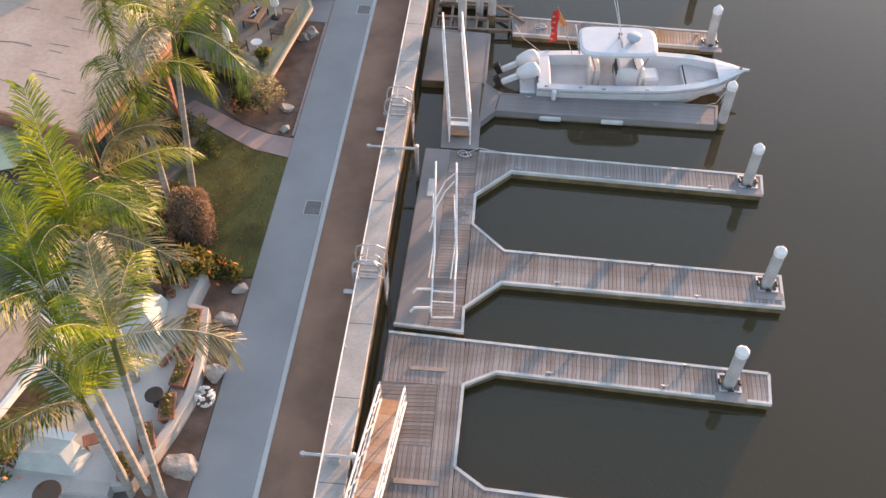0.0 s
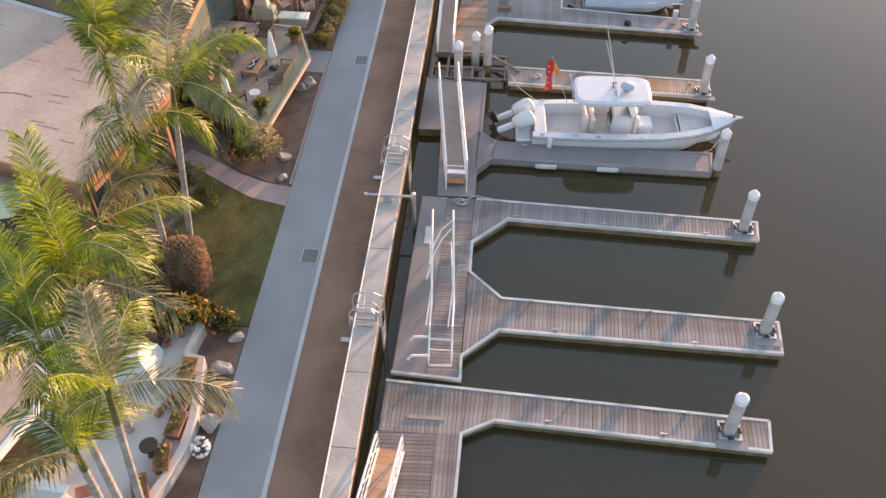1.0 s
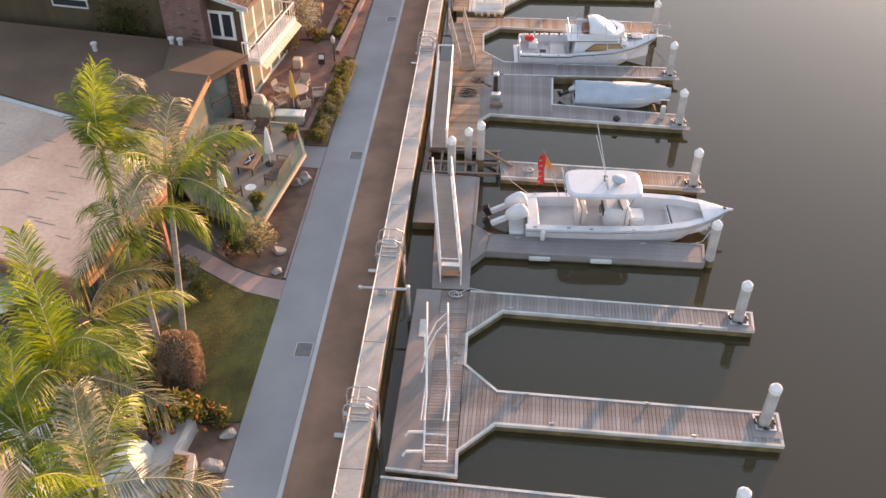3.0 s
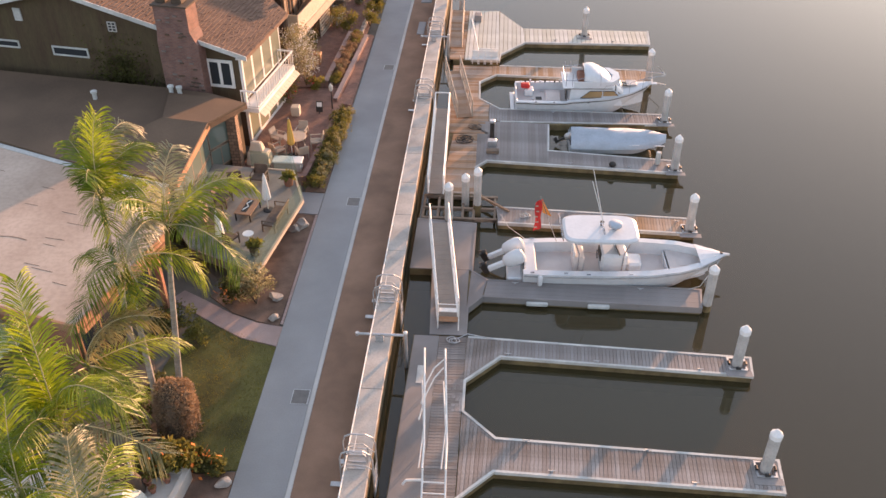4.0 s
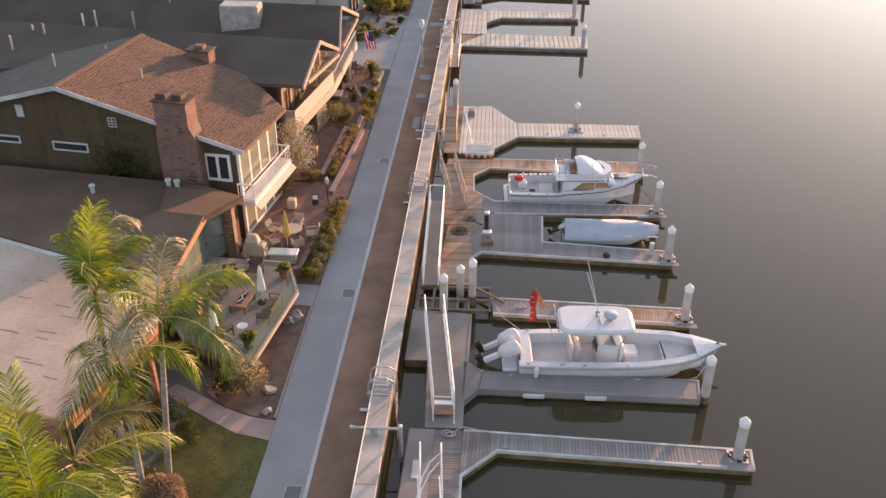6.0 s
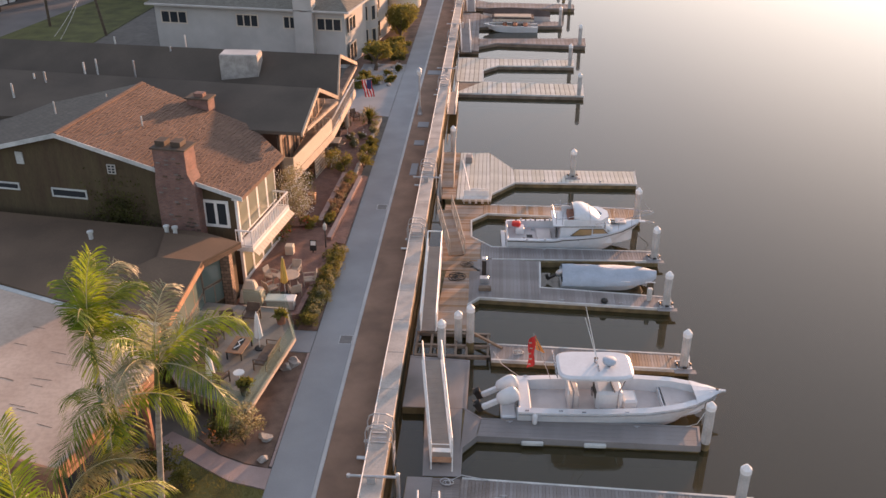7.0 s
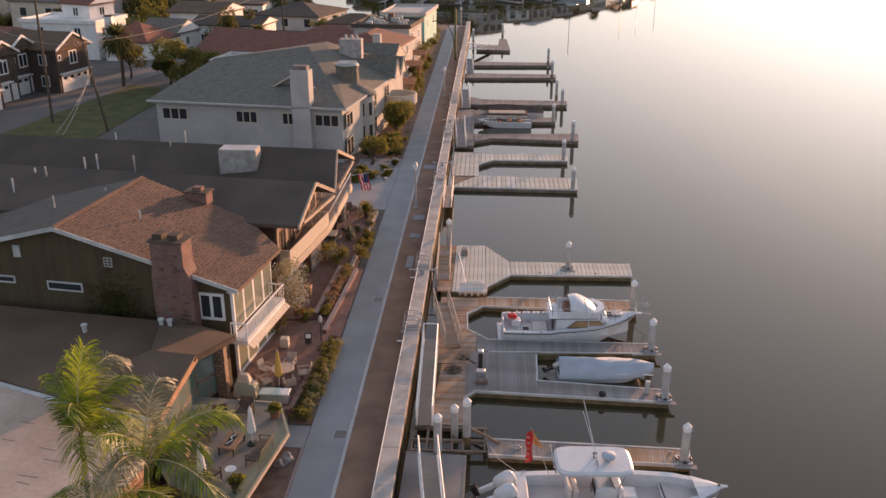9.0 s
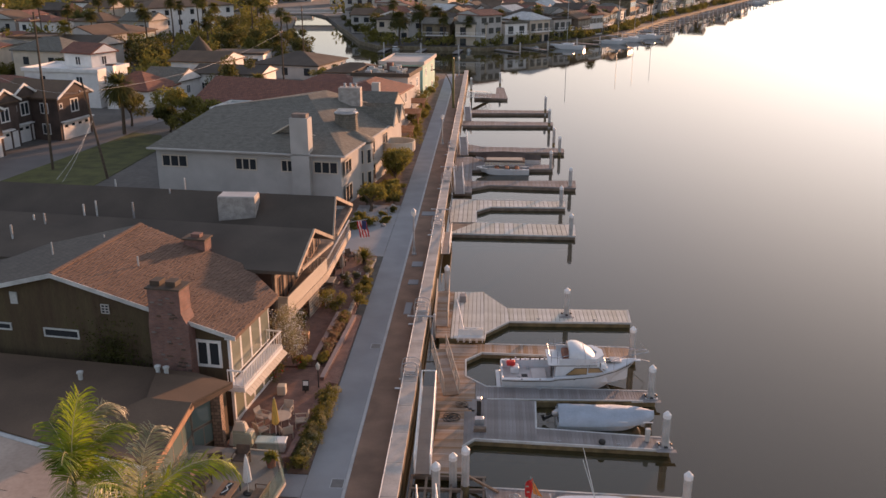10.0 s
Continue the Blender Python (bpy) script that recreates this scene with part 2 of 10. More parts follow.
M = dict(
    water=water_material(),
    walk=material("sidewalk_concrete", (0.282, 0.289, 0.295), 0.85, vary=0.10, scale=0.5, fine=18, bump=0.1),
    kerb=material("kerb_concrete", (0.47, 0.47, 0.46), 0.85, vary=0.12, scale=0.8, fine=25, bump=0.1),
    cap=material("seawall_concrete", (0.44, 0.41, 0.375), 0.85, vary=0.20, scale=0.7, fine=14, bump=0.2),
    wallface=material("tide_stained_concrete", (0.17, 0.115, 0.06), 0.8, vary=0.35, scale=1.2, fine=9, bump=0.4, second=(0.24, 0.20, 0.13)),
    bark=material("brown_bark_chips", (0.275, 0.168, 0.115), 0.95, vary=0.22, scale=0.6, fine=60, bump=0.5),
    seabed=material("dark_silt", (0.05, 0.046, 0.034), 0.95, vary=0.3, scale=0.1, fine=3, bump=0.1),
    soil=material("bare_soil", (0.185, 0.12, 0.09), 0.95, vary=0.35, scale=1.2, fine=22, bump=0.5),
    backlawn=material("back_lawn_grass", (0.07, 0.08, 0.016), 0.9, vary=0.35, scale=0.6, fine=30, bump=0.6, second=(0.105, 0.11, 0.026)),
    lawn=material("lawn_grass", (0.105, 0.096, 0.026), 0.9, vary=0.35, scale=0.9, fine=45, bump=0.6, second=(0.14, 0.135, 0.04)),
    ground=material("town_ground", (0.13, 0.12, 0.105), 0.95, vary=0.3, scale=0.08, fine=1.5, bump=0.1),
    asphalt=material("street_asphalt", (0.14, 0.135, 0.13), 0.9, vary=0.15, scale=0.3, fine=10, bump=0.1),
    plank=material("weathered_planks", (0.235, 0.202, 0.182), 0.85, vary=0.32, scale=0.55, fine=14, bump=0.35, second=(0.335, 0.295, 0.275), per_piece=0.16, stretch=(1, 1, 1)),
    plank2=material("warm_planks", (0.34, 0.225, 0.15), 0.8, vary=0.22, scale=0.8, fine=16, bump=0.25, per_piece=0.14),
    plankg=material("grey_planks", (0.235, 0.215, 0.205), 0.85, vary=0.2, scale=0.7, fine=16, bump=0.25, per_piece=0.12),
    plankw=material("pale_ribbed_boards", (0.56, 0.54, 0.47), 0.75, vary=0.12, scale=0.8, fine=16, bump=0.15, per_piece=0.10),
    composite=material("grey_composite_deck", (0.245, 0.228, 0.22), 0.78, vary=0.22, scale=0.45, fine=30, bump=0.1),
    gangdeck=material("worn_brown_ramp_deck", (0.27, 0.225, 0.19), 0.8, vary=0.16, scale=0.8, fine=25, bump=0.1),
    fascia=material("whitewashed_timber", (0.51, 0.52, 0.50), 0.75, vary=0.2, scale=1.1, fine=12, bump=0.2),
    darkfloat=material("algae_covered_float", (0.17, 0.125, 0.058), 0.8, vary=0.4, scale=2, fine=15),
    timber=material("old_brown_timber", (0.21, 0.155, 0.115), 0.85, vary=0.3, scale=1.5, fine=15, bump=0.3),
    pile=material("pile_concrete", (0.46, 0.45, 0.43), 0.85, vary=0.18, scale=1.5, fine=12, bump=0.2),
    pilecap=material("white_pile_cap", (0.78, 0.78, 0.77), 0.6, vary=0.08, scale=3, fine=20, bump=0.05),
    whitemetal=material("white_painted_metal", (0.72, 0.72, 0.70), 0.45, vary=0.1, scale=3, fine=20, bump=0.03),
    galv=material("galvanised_steel", (0.48, 0.49, 0.50), 0.45, 0.6, vary=0.15, scale=3, fine=25, bump=0.05),
    black=material("black_rubber", (0.022, 0.021, 0.020), 0.6, vary=0.3, scale=4, fine=20),
    gel=material("white_gelcoat", (0.62, 0.645, 0.665), 0.22, vary=0.05, scale=1.5, fine=6, bump=0.0),
    geldeck=material("cream_nonskid_deck", (0.57, 0.525, 0.50), 0.6, vary=0.08, scale=1.5, fine=80, bump=0.1),
    cover=material("pale_blue_boat_cover", (0.36, 0.425, 0.49), 0.7, vary=0.12, scale=1.2, fine=10, bump=0.3),
    red=material("red_cloth", (0.62, 0.035, 0.03), 0.7, vary=0.15, scale=4, fine=20, bump=0.0),
    orange=material("orange_cloth", (0.75, 0.25, 0.05), 0.7, vary=0.15, scale=4, fine=20, bump=0.0),
    chrome=material("stainless_rail", (0.62, 0.62, 0.63), 0.2, 0.9, vary=0.05, bump=0.0),
    tinted=glass_material("tinted_boat_glass", (0.06, 0.045, 0.03)),
    glass=glass_material("window_glass", (0.035, 0.04, 0.045)),
    amber=glass_material("amber_window", (0.30, 0.19, 0.085), 0.08),
    patiofloor=material("grey_patio_paving", (0.23, 0.205, 0.18), 0.85, vary=0.15, scale=0.8, fine=14, bump=0.15),
    prowglass=glass_material("greenish_prow_glass", (0.13, 0.17, 0.15), 0.08),
    paleblue=glass_material("pale_blue_glass", (0.30, 0.36, 0.33), 0.12),
    paleglass=glass_material("curtained_glass", (0.22, 0.225, 0.165), 0.10),
    clear=clear_glass("clear_railing_glass"),
    pinkroof=material("pale_pink_rolled_roof", (0.44, 0.325, 0.25), 0.9, vary=0.20, scale=0.22, fine=5, bump=0.2, second=(0.56, 0.45, 0.37)),
    greencloth=material("pale_green_canvas", (0.58, 0.60, 0.42), 0.9, vary=0.12, scale=1.0, fine=12, bump=0.1),
    darkroof=material("dark_brown_rolled_roof", (0.135, 0.088, 0.057), 0.92, vary=0.2, scale=0.3, fine=14, bump=0.3),
    greyroof=material("grey_rolled_roof", (0.085, 0.066, 0.05), 0.92, vary=0.2, scale=0.3, fine=14, bump=0.3),
    shingle=brick_material("brown_shingles", (0.205, 0.105, 0.068), (0.13, 0.075, 0.05), (0.05, 0.032, 0.026), 0.36, 0.2, bump=1.0, joint=0.16),
    shake=material("split_wood_shakes", (0.165, 0.098, 0.068), 0.9, vary=0.14, scale=0.8, fine=14, bump=0.3, second=(0.185, 0.112, 0.078), island=0.11),
    ivy=leaf_material("dark_ivy_leaf", (0.085, 0.085, 0.02), (0.13, 0.125, 0.03)),
    bluepaint=material("dark_blue_cloth", (0.03, 0.05, 0.16), 0.7, vary=0.15, scale=4, fine=20, bump=0.0),
    palewood=material("weathered_pale_timber", (0.42, 0.32, 0.235), 0.8, vary=0.2, scale=1.5, fine=14, bump=0.15),
    hatch=material("grey_steel_hatch", (0.16, 0.155, 0.15), 0.6, 0.2, vary=0.15, scale=3, fine=25, bump=0.1),
    shadeshingle=brick_material("shaded_shingles", (0.135, 0.115, 0.095), (0.10, 0.085, 0.07), (0.05, 0.045, 0.04), 0.40, 0.22, bump=0.7),
    greyshingle=brick_material("grey_shingles", (0.205, 0.195, 0.16), (0.155, 0.148, 0.12), (0.08, 0.075, 0.065), 0.40, 0.22, bump=0.7),
    redtile=brick_material("clay_tile", (0.31, 0.12, 0.075), (0.23, 0.095, 0.065), (0.10, 0.05, 0.04), 0.34, 0.42, bump=1.0),
    siding=material("dark_wood_siding", (0.12, 0.072, 0.040), 0.85, vary=0.35, scale=0.8, fine=8, bump=0.3, second=(0.098, 0.074, 0.036), stretch=(3, 3, 0.4)),
    orangewood=material("stained_wood_trim", (0.36, 0.19, 0.105), 0.7, vary=0.2, scale=1.5, fine=14, bump=0.15),
    brick=brick_material("red_brick", (0.27, 0.135, 0.105), (0.19, 0.10, 0.085), (0.22, 0.18, 0.16), 0.24, 0.085),
    stone=brick_material("rubble_stone", (0.34, 0.22, 0.15), (0.22, 0.14, 0.10), (0.10, 0.07, 0.05), 0.28, 0.19, bump=1.0),
    pavebrick=brick_material("brick_paving", (0.30, 0.165, 0.125), (0.24, 0.13, 0.105), (0.15, 0.10, 0.085), 0.22, 0.11),
    white=material("white_paint", (0.74, 0.73, 0.70), 0.6, vary=0.08, scale=1.0, fine=12, bump=0.05),
    terrace=material("white_terrace_paint", (0.50, 0.49, 0.47), 0.75, vary=0.10, scale=0.7, fine=12, bump=0.08),
    stucco=material("pale_grey_stucco", (0.46, 0.44, 0.41), 0.9, vary=0.10, scale=0.5, fine=30, bump=0.2),
    cream=material("cream_stucco", (0.58, 0.50, 0.40), 0.9, vary=0.10, scale=0.5, fine=30, bump=0.2),
    teal=material("teal_paint", (0.25, 0.50, 0.44), 0.8, vary=0.1, scale=0.5, fine=20),
    brownhouse=material("brown_shingle_wall", (0.085, 0.058, 0.047), 0.9, vary=0.25, scale=0.8, fine=14, bump=0.3),
    pinkpath=material("pink_tinted_concrete", (0.36, 0.27, 0.25), 0.85, vary=0.15, scale=0.8, fine=20, bump=0.1),
    rock=material("pale_garden_rock", (0.375, 0.345, 0.315), 0.9, vary=0.25, scale=2.0, fine=12, bump=0.6),
    terracotta=material("terracotta", (0.29, 0.125, 0.08), 0.8, vary=0.2, scale=3, fine=18, bump=0.1),
    bluecloth=material("pale_green_canvas", (0.50, 0.53, 0.50), 0.85, vary=0.12, scale=1.2, fine=14, bump=0.2),
    yellow=material("yellow_canvas", (0.58, 0.37, 0.09), 0.8, vary=0.12, scale=2, fine=14, bump=0.1),
    brownchair=material("brown_wicker", (0.13, 0.085, 0.06), 0.7, vary=0.3, scale=4, fine=40, bump=0.3),
    beige=material("beige_sling", (0.44, 0.36, 0.285), 0.8, vary=0.1, scale=3, fine=30, bump=0.1),
    trunk=material("palm_trunk", (0.34, 0.31, 0.27), 0.9, vary=0.25, scale=1.0, fine=6, bump=0.4, stretch=(1, 1, 4)),
    crownshaft=material("olive_crownshaft", (0.13, 0.13, 0.035), 0.5, vary=0.25, scale=1.5, fine=8, bump=0.1),
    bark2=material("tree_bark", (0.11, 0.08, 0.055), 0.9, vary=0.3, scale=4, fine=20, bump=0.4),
    frond=leaf_material("palm_leaf", (0.085, 0.145, 0.012), (0.25, 0.33, 0.03), 0.46),
    frondy=leaf_material("yellow_palm_leaf", (0.16, 0.25, 0.01), (0.36, 0.43, 0.02), 0.46),
    # paler copy of the palm leaf, with the sun's whitish sheen in its colour
    frondw=leaf_material("sunlit_palm_leaf", (0.20, 0.22, 0.10), (0.38, 0.37, 0.23), 0.42),
    frondrib=material("palm_rib", (0.42, 0.36, 0.20), 0.5, vary=0.2, scale=1.0, fine=8, bump=0.0),
    frondd=leaf_material("dry_palm_leaf", (0.20, 0.18, 0.06), (0.38, 0.33, 0.15)),
    leaf=leaf_material("shrub_leaf", (0.075, 0.085, 0.02), (0.17, 0.16, 0.04)),
    leafl=leaf_material("light_shrub_leaf", (0.17, 0.17, 0.035), (0.31, 0.27, 0.06)),
    leafp=leaf_material("pale_flowering_leaf", (0.22, 0.21, 0.09), (0.46, 0.42, 0.25)),
    leafr=leaf_material("rusty_hedge_leaf", (0.27, 0.17, 0.11), (0.38, 0.27, 0.17)),
    flower=material("orange_flower", (0.80, 0.22, 0.04), 0.6, vary=0.2, bump=0.0),
)

# ---- building helpers ----
WORLD = {}


def thing(name, label, category, at=(0, 0, 0), group="", kind="", rz=0.0, local=False):
    """An Empty at the base of a thing. Unless local, its parts are given in world coordinates."""
    ob = tagged(new(name), label, category, group, kind)
    ob.empty_display_size = 0.3
    ob.matrix_basis = pose(*at, 0, 0, rz)
    if not local:
        WORLD[ob] = ob.matrix_basis.inverted()
    return ob


def box_uv(me):
    """UVs in metres, laid on each face by its own direction."""
    uv = me.uv_layers.new(name="uv")
    for p in me.polygons:
        nrm = p.normal
        if abs(nrm.z) > 0.97:
            ux, uy = Vector((1, 0, 0)), Vector((0, 1, 0))
        else:
            ux = Vector((-nrm.y, nrm.x, 0)).normalized()
            uy = nrm.cross(ux)
        for li in p.loop_indices:
            c = me.vertices[me.loops[li].vertex_index].co
            uv.data[li].uv = (c.dot(ux), c.dot(uy))


def part(name, bm, mat, parent=None, label="", smooth=False, uv=False):
    if parent in WORLD:
        bm.transform(WORLD[parent])
    bmesh.ops.recalc_face_normals(bm, faces=bm.faces)
    me = bpy.data.meshes.new(name)
    bm.to_mesh(me)
    bm.free()
    if smooth:
        me.polygons.foreach_set("use_smooth", [True] * len(me.polygons))
    if uv:
        box_uv(me)
    me.materials.append(M[mat])
    ob = new(name, me)
    if parent:
        ob.parent = parent
        if parent in WORLD:
            WORLD[ob] = WORLD[parent]
    if label:
        tagged(ob, label)
    return ob


def solo(name, bm, mat, label, category, kind="", group="", smooth=False, uv=False):
    return tagged(part(name, bm, mat, None, "", smooth, uv), label, category, group, kind)


def box(bm, x0, x1, y0, y1, z0, z1, bevel=0.0, m=None):
    vs = [bm.verts.new((x, y, z)) for x in (x0, x1) for y in (y0, y1) for z in (z0, z1)]
    fs = [bm.faces.new([vs[i] for i in f]) for f in ((0, 1, 3, 2), (4, 6, 7, 5), (0, 4, 5, 1), (2, 3, 7, 6), (0, 2, 6, 4), (1, 5, 7, 3))]
    if bevel:
        es = {e for f in fs for e in f.edges}
        made = bmesh.ops.bevel(bm, geom=list(es), offset=bevel, segments=1, affect="EDGES")
        vs = list({v for f in made["faces"] for v in f.verts} | {v for v in vs if v.is_valid})
    if m is not None:
        bmesh.ops.transform(bm, matrix=m, verts=vs)
    return bm


def boxes(*args, bevel=0.0):
    bm = bmesh.new()
    for a in args:
        box(bm, *a, bevel=bevel)
    return bm


def prism(bm, poly, z0, z1, top=None):
    """A flat polygon pushed up from z0 to z1; top: another outline for the upper side."""
    lo = [bm.verts.new((x, y, z0)) for x, y in poly]
    hi = [bm.verts.new((x, y, z1)) for x, y in (top or poly)]
    bm.faces.new(lo[::-1])
    bm.faces.new(hi)
    for i in range(len(lo)):
        j = (i + 1) % len(lo)
        bm.faces.new((lo[i], lo[j], hi[j], hi[i]))
    return bm


def slab(bm, pts, thick):
    """A plate whose upper side passes through the given points."""
    hi = [bm.verts.new(p) for p in pts]
    lo = [bm.verts.new((p[0], p[1], p[2] - thick)) for p in pts]
    bm.faces.new(hi)
    bm.faces.new(lo[::-1])
    for i in range(len(hi)):
        j = (i + 1) % len(hi)
        bm.faces.new((hi[i], lo[i], lo[j], hi[j]))
    return bm


def tube(bm, pts, r, n=8, r1=None):
    """A round bar along points."""
    pts = [Vector(p) for p in pts]
    rings, side = [], None
    for i, p in enumerate(pts):
        d = (pts[min(i + 1, len(pts) - 1)] - pts[max(i - 1, 0)]).normalized()
        if side is None:
            side = d.orthogonal().normalized()
        side = (side - d * side.dot(d)).normalized()
        up = d.cross(side)
        rr = r if r1 is None else r + (r1 - r) * i / (len(pts) - 1)
        rings.append([bm.verts.new(p + (side * math.cos(a) + up * math.sin(a)) * rr) for a in (2 * math.pi * k / n for k in range(n))])
    for a, b in zip(rings, rings[1:]):
        for k in range(n):
            bm.faces.new((a[k], a[(k + 1) % n], b[(k + 1) % n], b[k]))
    bm.faces.new(rings[0][::-1])
    bm.faces.new(rings[-1])
    return bm


def tubes(paths, r, n=8):
    bm = bmesh.new()
    for p in paths:
        tube(bm, p, r, n)
    return bm


def lathe(bm, at, profile, n=16):
    """A turned shape: (radius, height) from below."""
    x, y, z = at
    rings = [[bm.verts.new((x + max(r, 1e-4) * math.cos(2 * math.pi * k / n), y + max(r, 1e-4) * math.sin(2 * math.pi * k / n), z + h)) for k in range(n)] for r, h in profile]
    for a, b in zip(rings, rings[1:]):
        for k in range(n):
            bm.faces.new((a[k], a[(k + 1) % n], b[(k + 1) % n], b[k]))
    bm.faces.new(rings[0][::-1])
    bm.faces.new(rings[-1])
    return bm


def clip(poly, a, b, c):
    """The part of a polygon where a*x + b*y <= c."""
    out = []
    for i, p in enumerate(poly):
        q = poly[(i + 1) % len(poly)]
        dp, dq = a * p[0] + b * p[1] - c, a * q[0] + b * q[1] - c
        if dp <= 0:
            out.append(p)
        if (dp < 0 < dq) or (dq < 0 < dp):
            s = dp / (dp - dq)
            out.append((p[0] + (q[0] - p[0]) * s, p[1] + (q[1] - p[1]) * s))
    return out


SHARED = {}


def boards(parent, poly, along, pitch, z, mat, thick=0.035, gap=0.012, name="plank", seed=0):
    """Lays boards over a convex polygon, each one an object of its own; along: the degrees in which they run."""
    rnd = random.Random(seed)
    u = (math.cos(radians(along)), math.sin(radians(along)))
    v = (-u[1], u[0])
    at = [p[0] * v[0] + p[1] * v[1] for p in poly]
    k, hi = min(at), max(at)
    while k < hi - 0.02:
        piece = clip(clip(poly, v[0], v[1], min(k + pitch, hi) - gap), -v[0], -v[1], -k)
        k += pitch
        if len(piece) < 3:
            continue
        cx, cy = sum(p[0] for p in piece) / len(piece), sum(p[1] for p in piece) / len(piece)
        key = (mat, tuple((round(p[0] - cx, 2), round(p[1] - cy, 2)) for p in piece))
        if key not in SHARED:
            bm = prism(bmesh.new(), [(p[0] - cx, p[1] - cy) for p in piece], 0, thick)
            bmesh.ops.recalc_face_normals(bm, faces=bm.faces)
            me = bpy.data.meshes.new(name)
            bm.to_mesh(me)
            bm.free()
            me.materials.append(M[mat])
            SHARED[key] = me
        ob = new(name, SHARED[key])
        ob.parent = parent
        ob.matrix_basis = WORLD[parent] @ pose(cx, cy, z - thick + rnd.uniform(-0.004, 0.004))


def edge_rail(bm, pts, w, z0, z1, closed=False):
    """A square-edged rail with mitred corners along a line of plan points, w wide."""
    n = len(pts)
    p = [Vector(q) for q in pts]
    rings = []
    for i in range(n):
        dirs = []
        if i > 0 or closed:
            dirs.append((p[i] - p[i - 1]).normalized())
        if i < n - 1 or closed:
            dirs.append((p[(i + 1) % n] - p[i]).normalized())
        nn = [Vector((-d.y, d.x)) for d in dirs]
        m = sum(nn, Vector((0, 0))).normalized()
        m = m * (w / 2 / max(0.45, m.dot(nn[0])))
        rings.append([bm.verts.new((*(p[i] + s * m), z)) for s, z in ((1, z0), (-1, z0), (-1, z1), (1, z1))])
    for i in range(n if closed else n - 1):
        a, b = rings[i], rings[(i + 1) % n]
        for k in range(4):
            bm.faces.new((a[k], a[(k + 1) % 4], b[(k + 1) % 4], b[k]))
    if not closed:
        bm.faces.new(rings[0][::-1])
        bm.faces.new(rings[-1])
    bmesh.ops.recalc_face_normals(bm, faces=bm.faces[:])
    return bm

# ---- water, land, seawall, promenade ----
solo("water", prism(bmesh.new(), [(-2500, -300), (2500, -300), (2500, 4500), (-2500, 4500)], -3.0, 0.0), "water", "calm dark olive harbour water reflecting a pale sky", "water", "structure")
solo("seabed", prism(bmesh.new(), [(-400, -300), (1500, -300), (1500, 1500), (-400, 1500)], -2.95, -2.2), "seabed", "dark silt bottom under the harbour water", "seabed", "structure")
solo("ground", prism(bmesh.new(), [(-900, -80), (-8.64, -80), (-8.64, 195), (-40, 197), (-46, 238), (-52, 262), (-66, 304), (-78, 372), (-92, 400), (-900, 400)], -2.5, 0.46), "ground", "brownish ground under the waterside houses and yards", "ground", "structure")
solo("pavement", prism(bmesh.new(), [(-8.63, -80), (-6.70, -80), (-6.70, 194), (-8.63, 194)], -2.5, 0.50), "walk", "smooth grey concrete promenade beside the seawall", "pavement", "structure")
solo("kerb", boxes((-6.697, -6.52, -80, 194, -2.5, 0.53), bevel=0.02), "kerb", "pale concrete kerb between promenade and bark strip", "kerb", "structure")
solo("bark_strip", prism(bmesh.new(), [(-6.517, -80), (-4.72, -80), (-4.72, 194), (-6.517, 194)], -2.5, 0.49), "bark", "reddish brown bark-covered strip along the seawall", "planting strip", "structure")
seawall = thing("seawall", "pale concrete seawall with a broad sunlit cap", "seawall", (-4.25, 60, 0), kind="structure")
part("wall_face", boxes((-4.5, -3.93, -80, 194, -2.5, 1.19)), "wallface", seawall, "tide-stained dark concrete wall face")
for i in range(0, 92):
    y = -76 + i * 2.93
    if y < -5:
        continue
    if y + 2.92 > 194:
        break
    part("cap_block", boxes((-4.68, -3.83, y, y + 2.915, 1.2, 1.40), bevel=0.015), "cap", seawall)
part("inner_face", boxes((-4.66, -4.503, -80, 194, 0.2, 1.19)), "cap", seawall)
for x, y in ((-7.09, 23.87), (-7.05, 37.65), (-7.08, 53.8), (-7.05, 8.0)):
    h = thing("utility_hatch", "square dark steel utility hatch set in the promenade", "hatch cover", (x, y, 0.5), "promenade hatches")
    part("lid", boxes((x - 0.30, x + 0.30, y - 0.36, y + 0.36, 0.48, 0.508), bevel=0.006), "hatch", h)
    part("frame", edge_rail(bmesh.new(), [(x - 0.32, y - 0.38), (x + 0.32, y - 0.38), (x + 0.32, y + 0.38), (x - 0.32, y + 0.38)], 0.03, 0.47, 0.512, True), "galv", h)

# ---- floating docks ----
DZ = 0.40


def dock(label, at):
    return thing("floating_dock", label, "dock", (*at, 0.0), "floating docks along the seawall")


def dock_base(d, outline, rails, fascia="fascia", body="darkfloat"):
    """Float body under an outline, and the pale rub rails along its open edges."""
    part("float", prism(bmesh.new(), outline, -0.95, DZ - 0.045), body, d, "brown algae-covered float under the deck")
    for line in rails:
        part("rub_rail", edge_rail(bmesh.new(), line, 0.10, 0.10 if fascia == "composite" else 0.275, DZ + 0.014), fascia, d, "whitewashed edge board")


P = 0.145
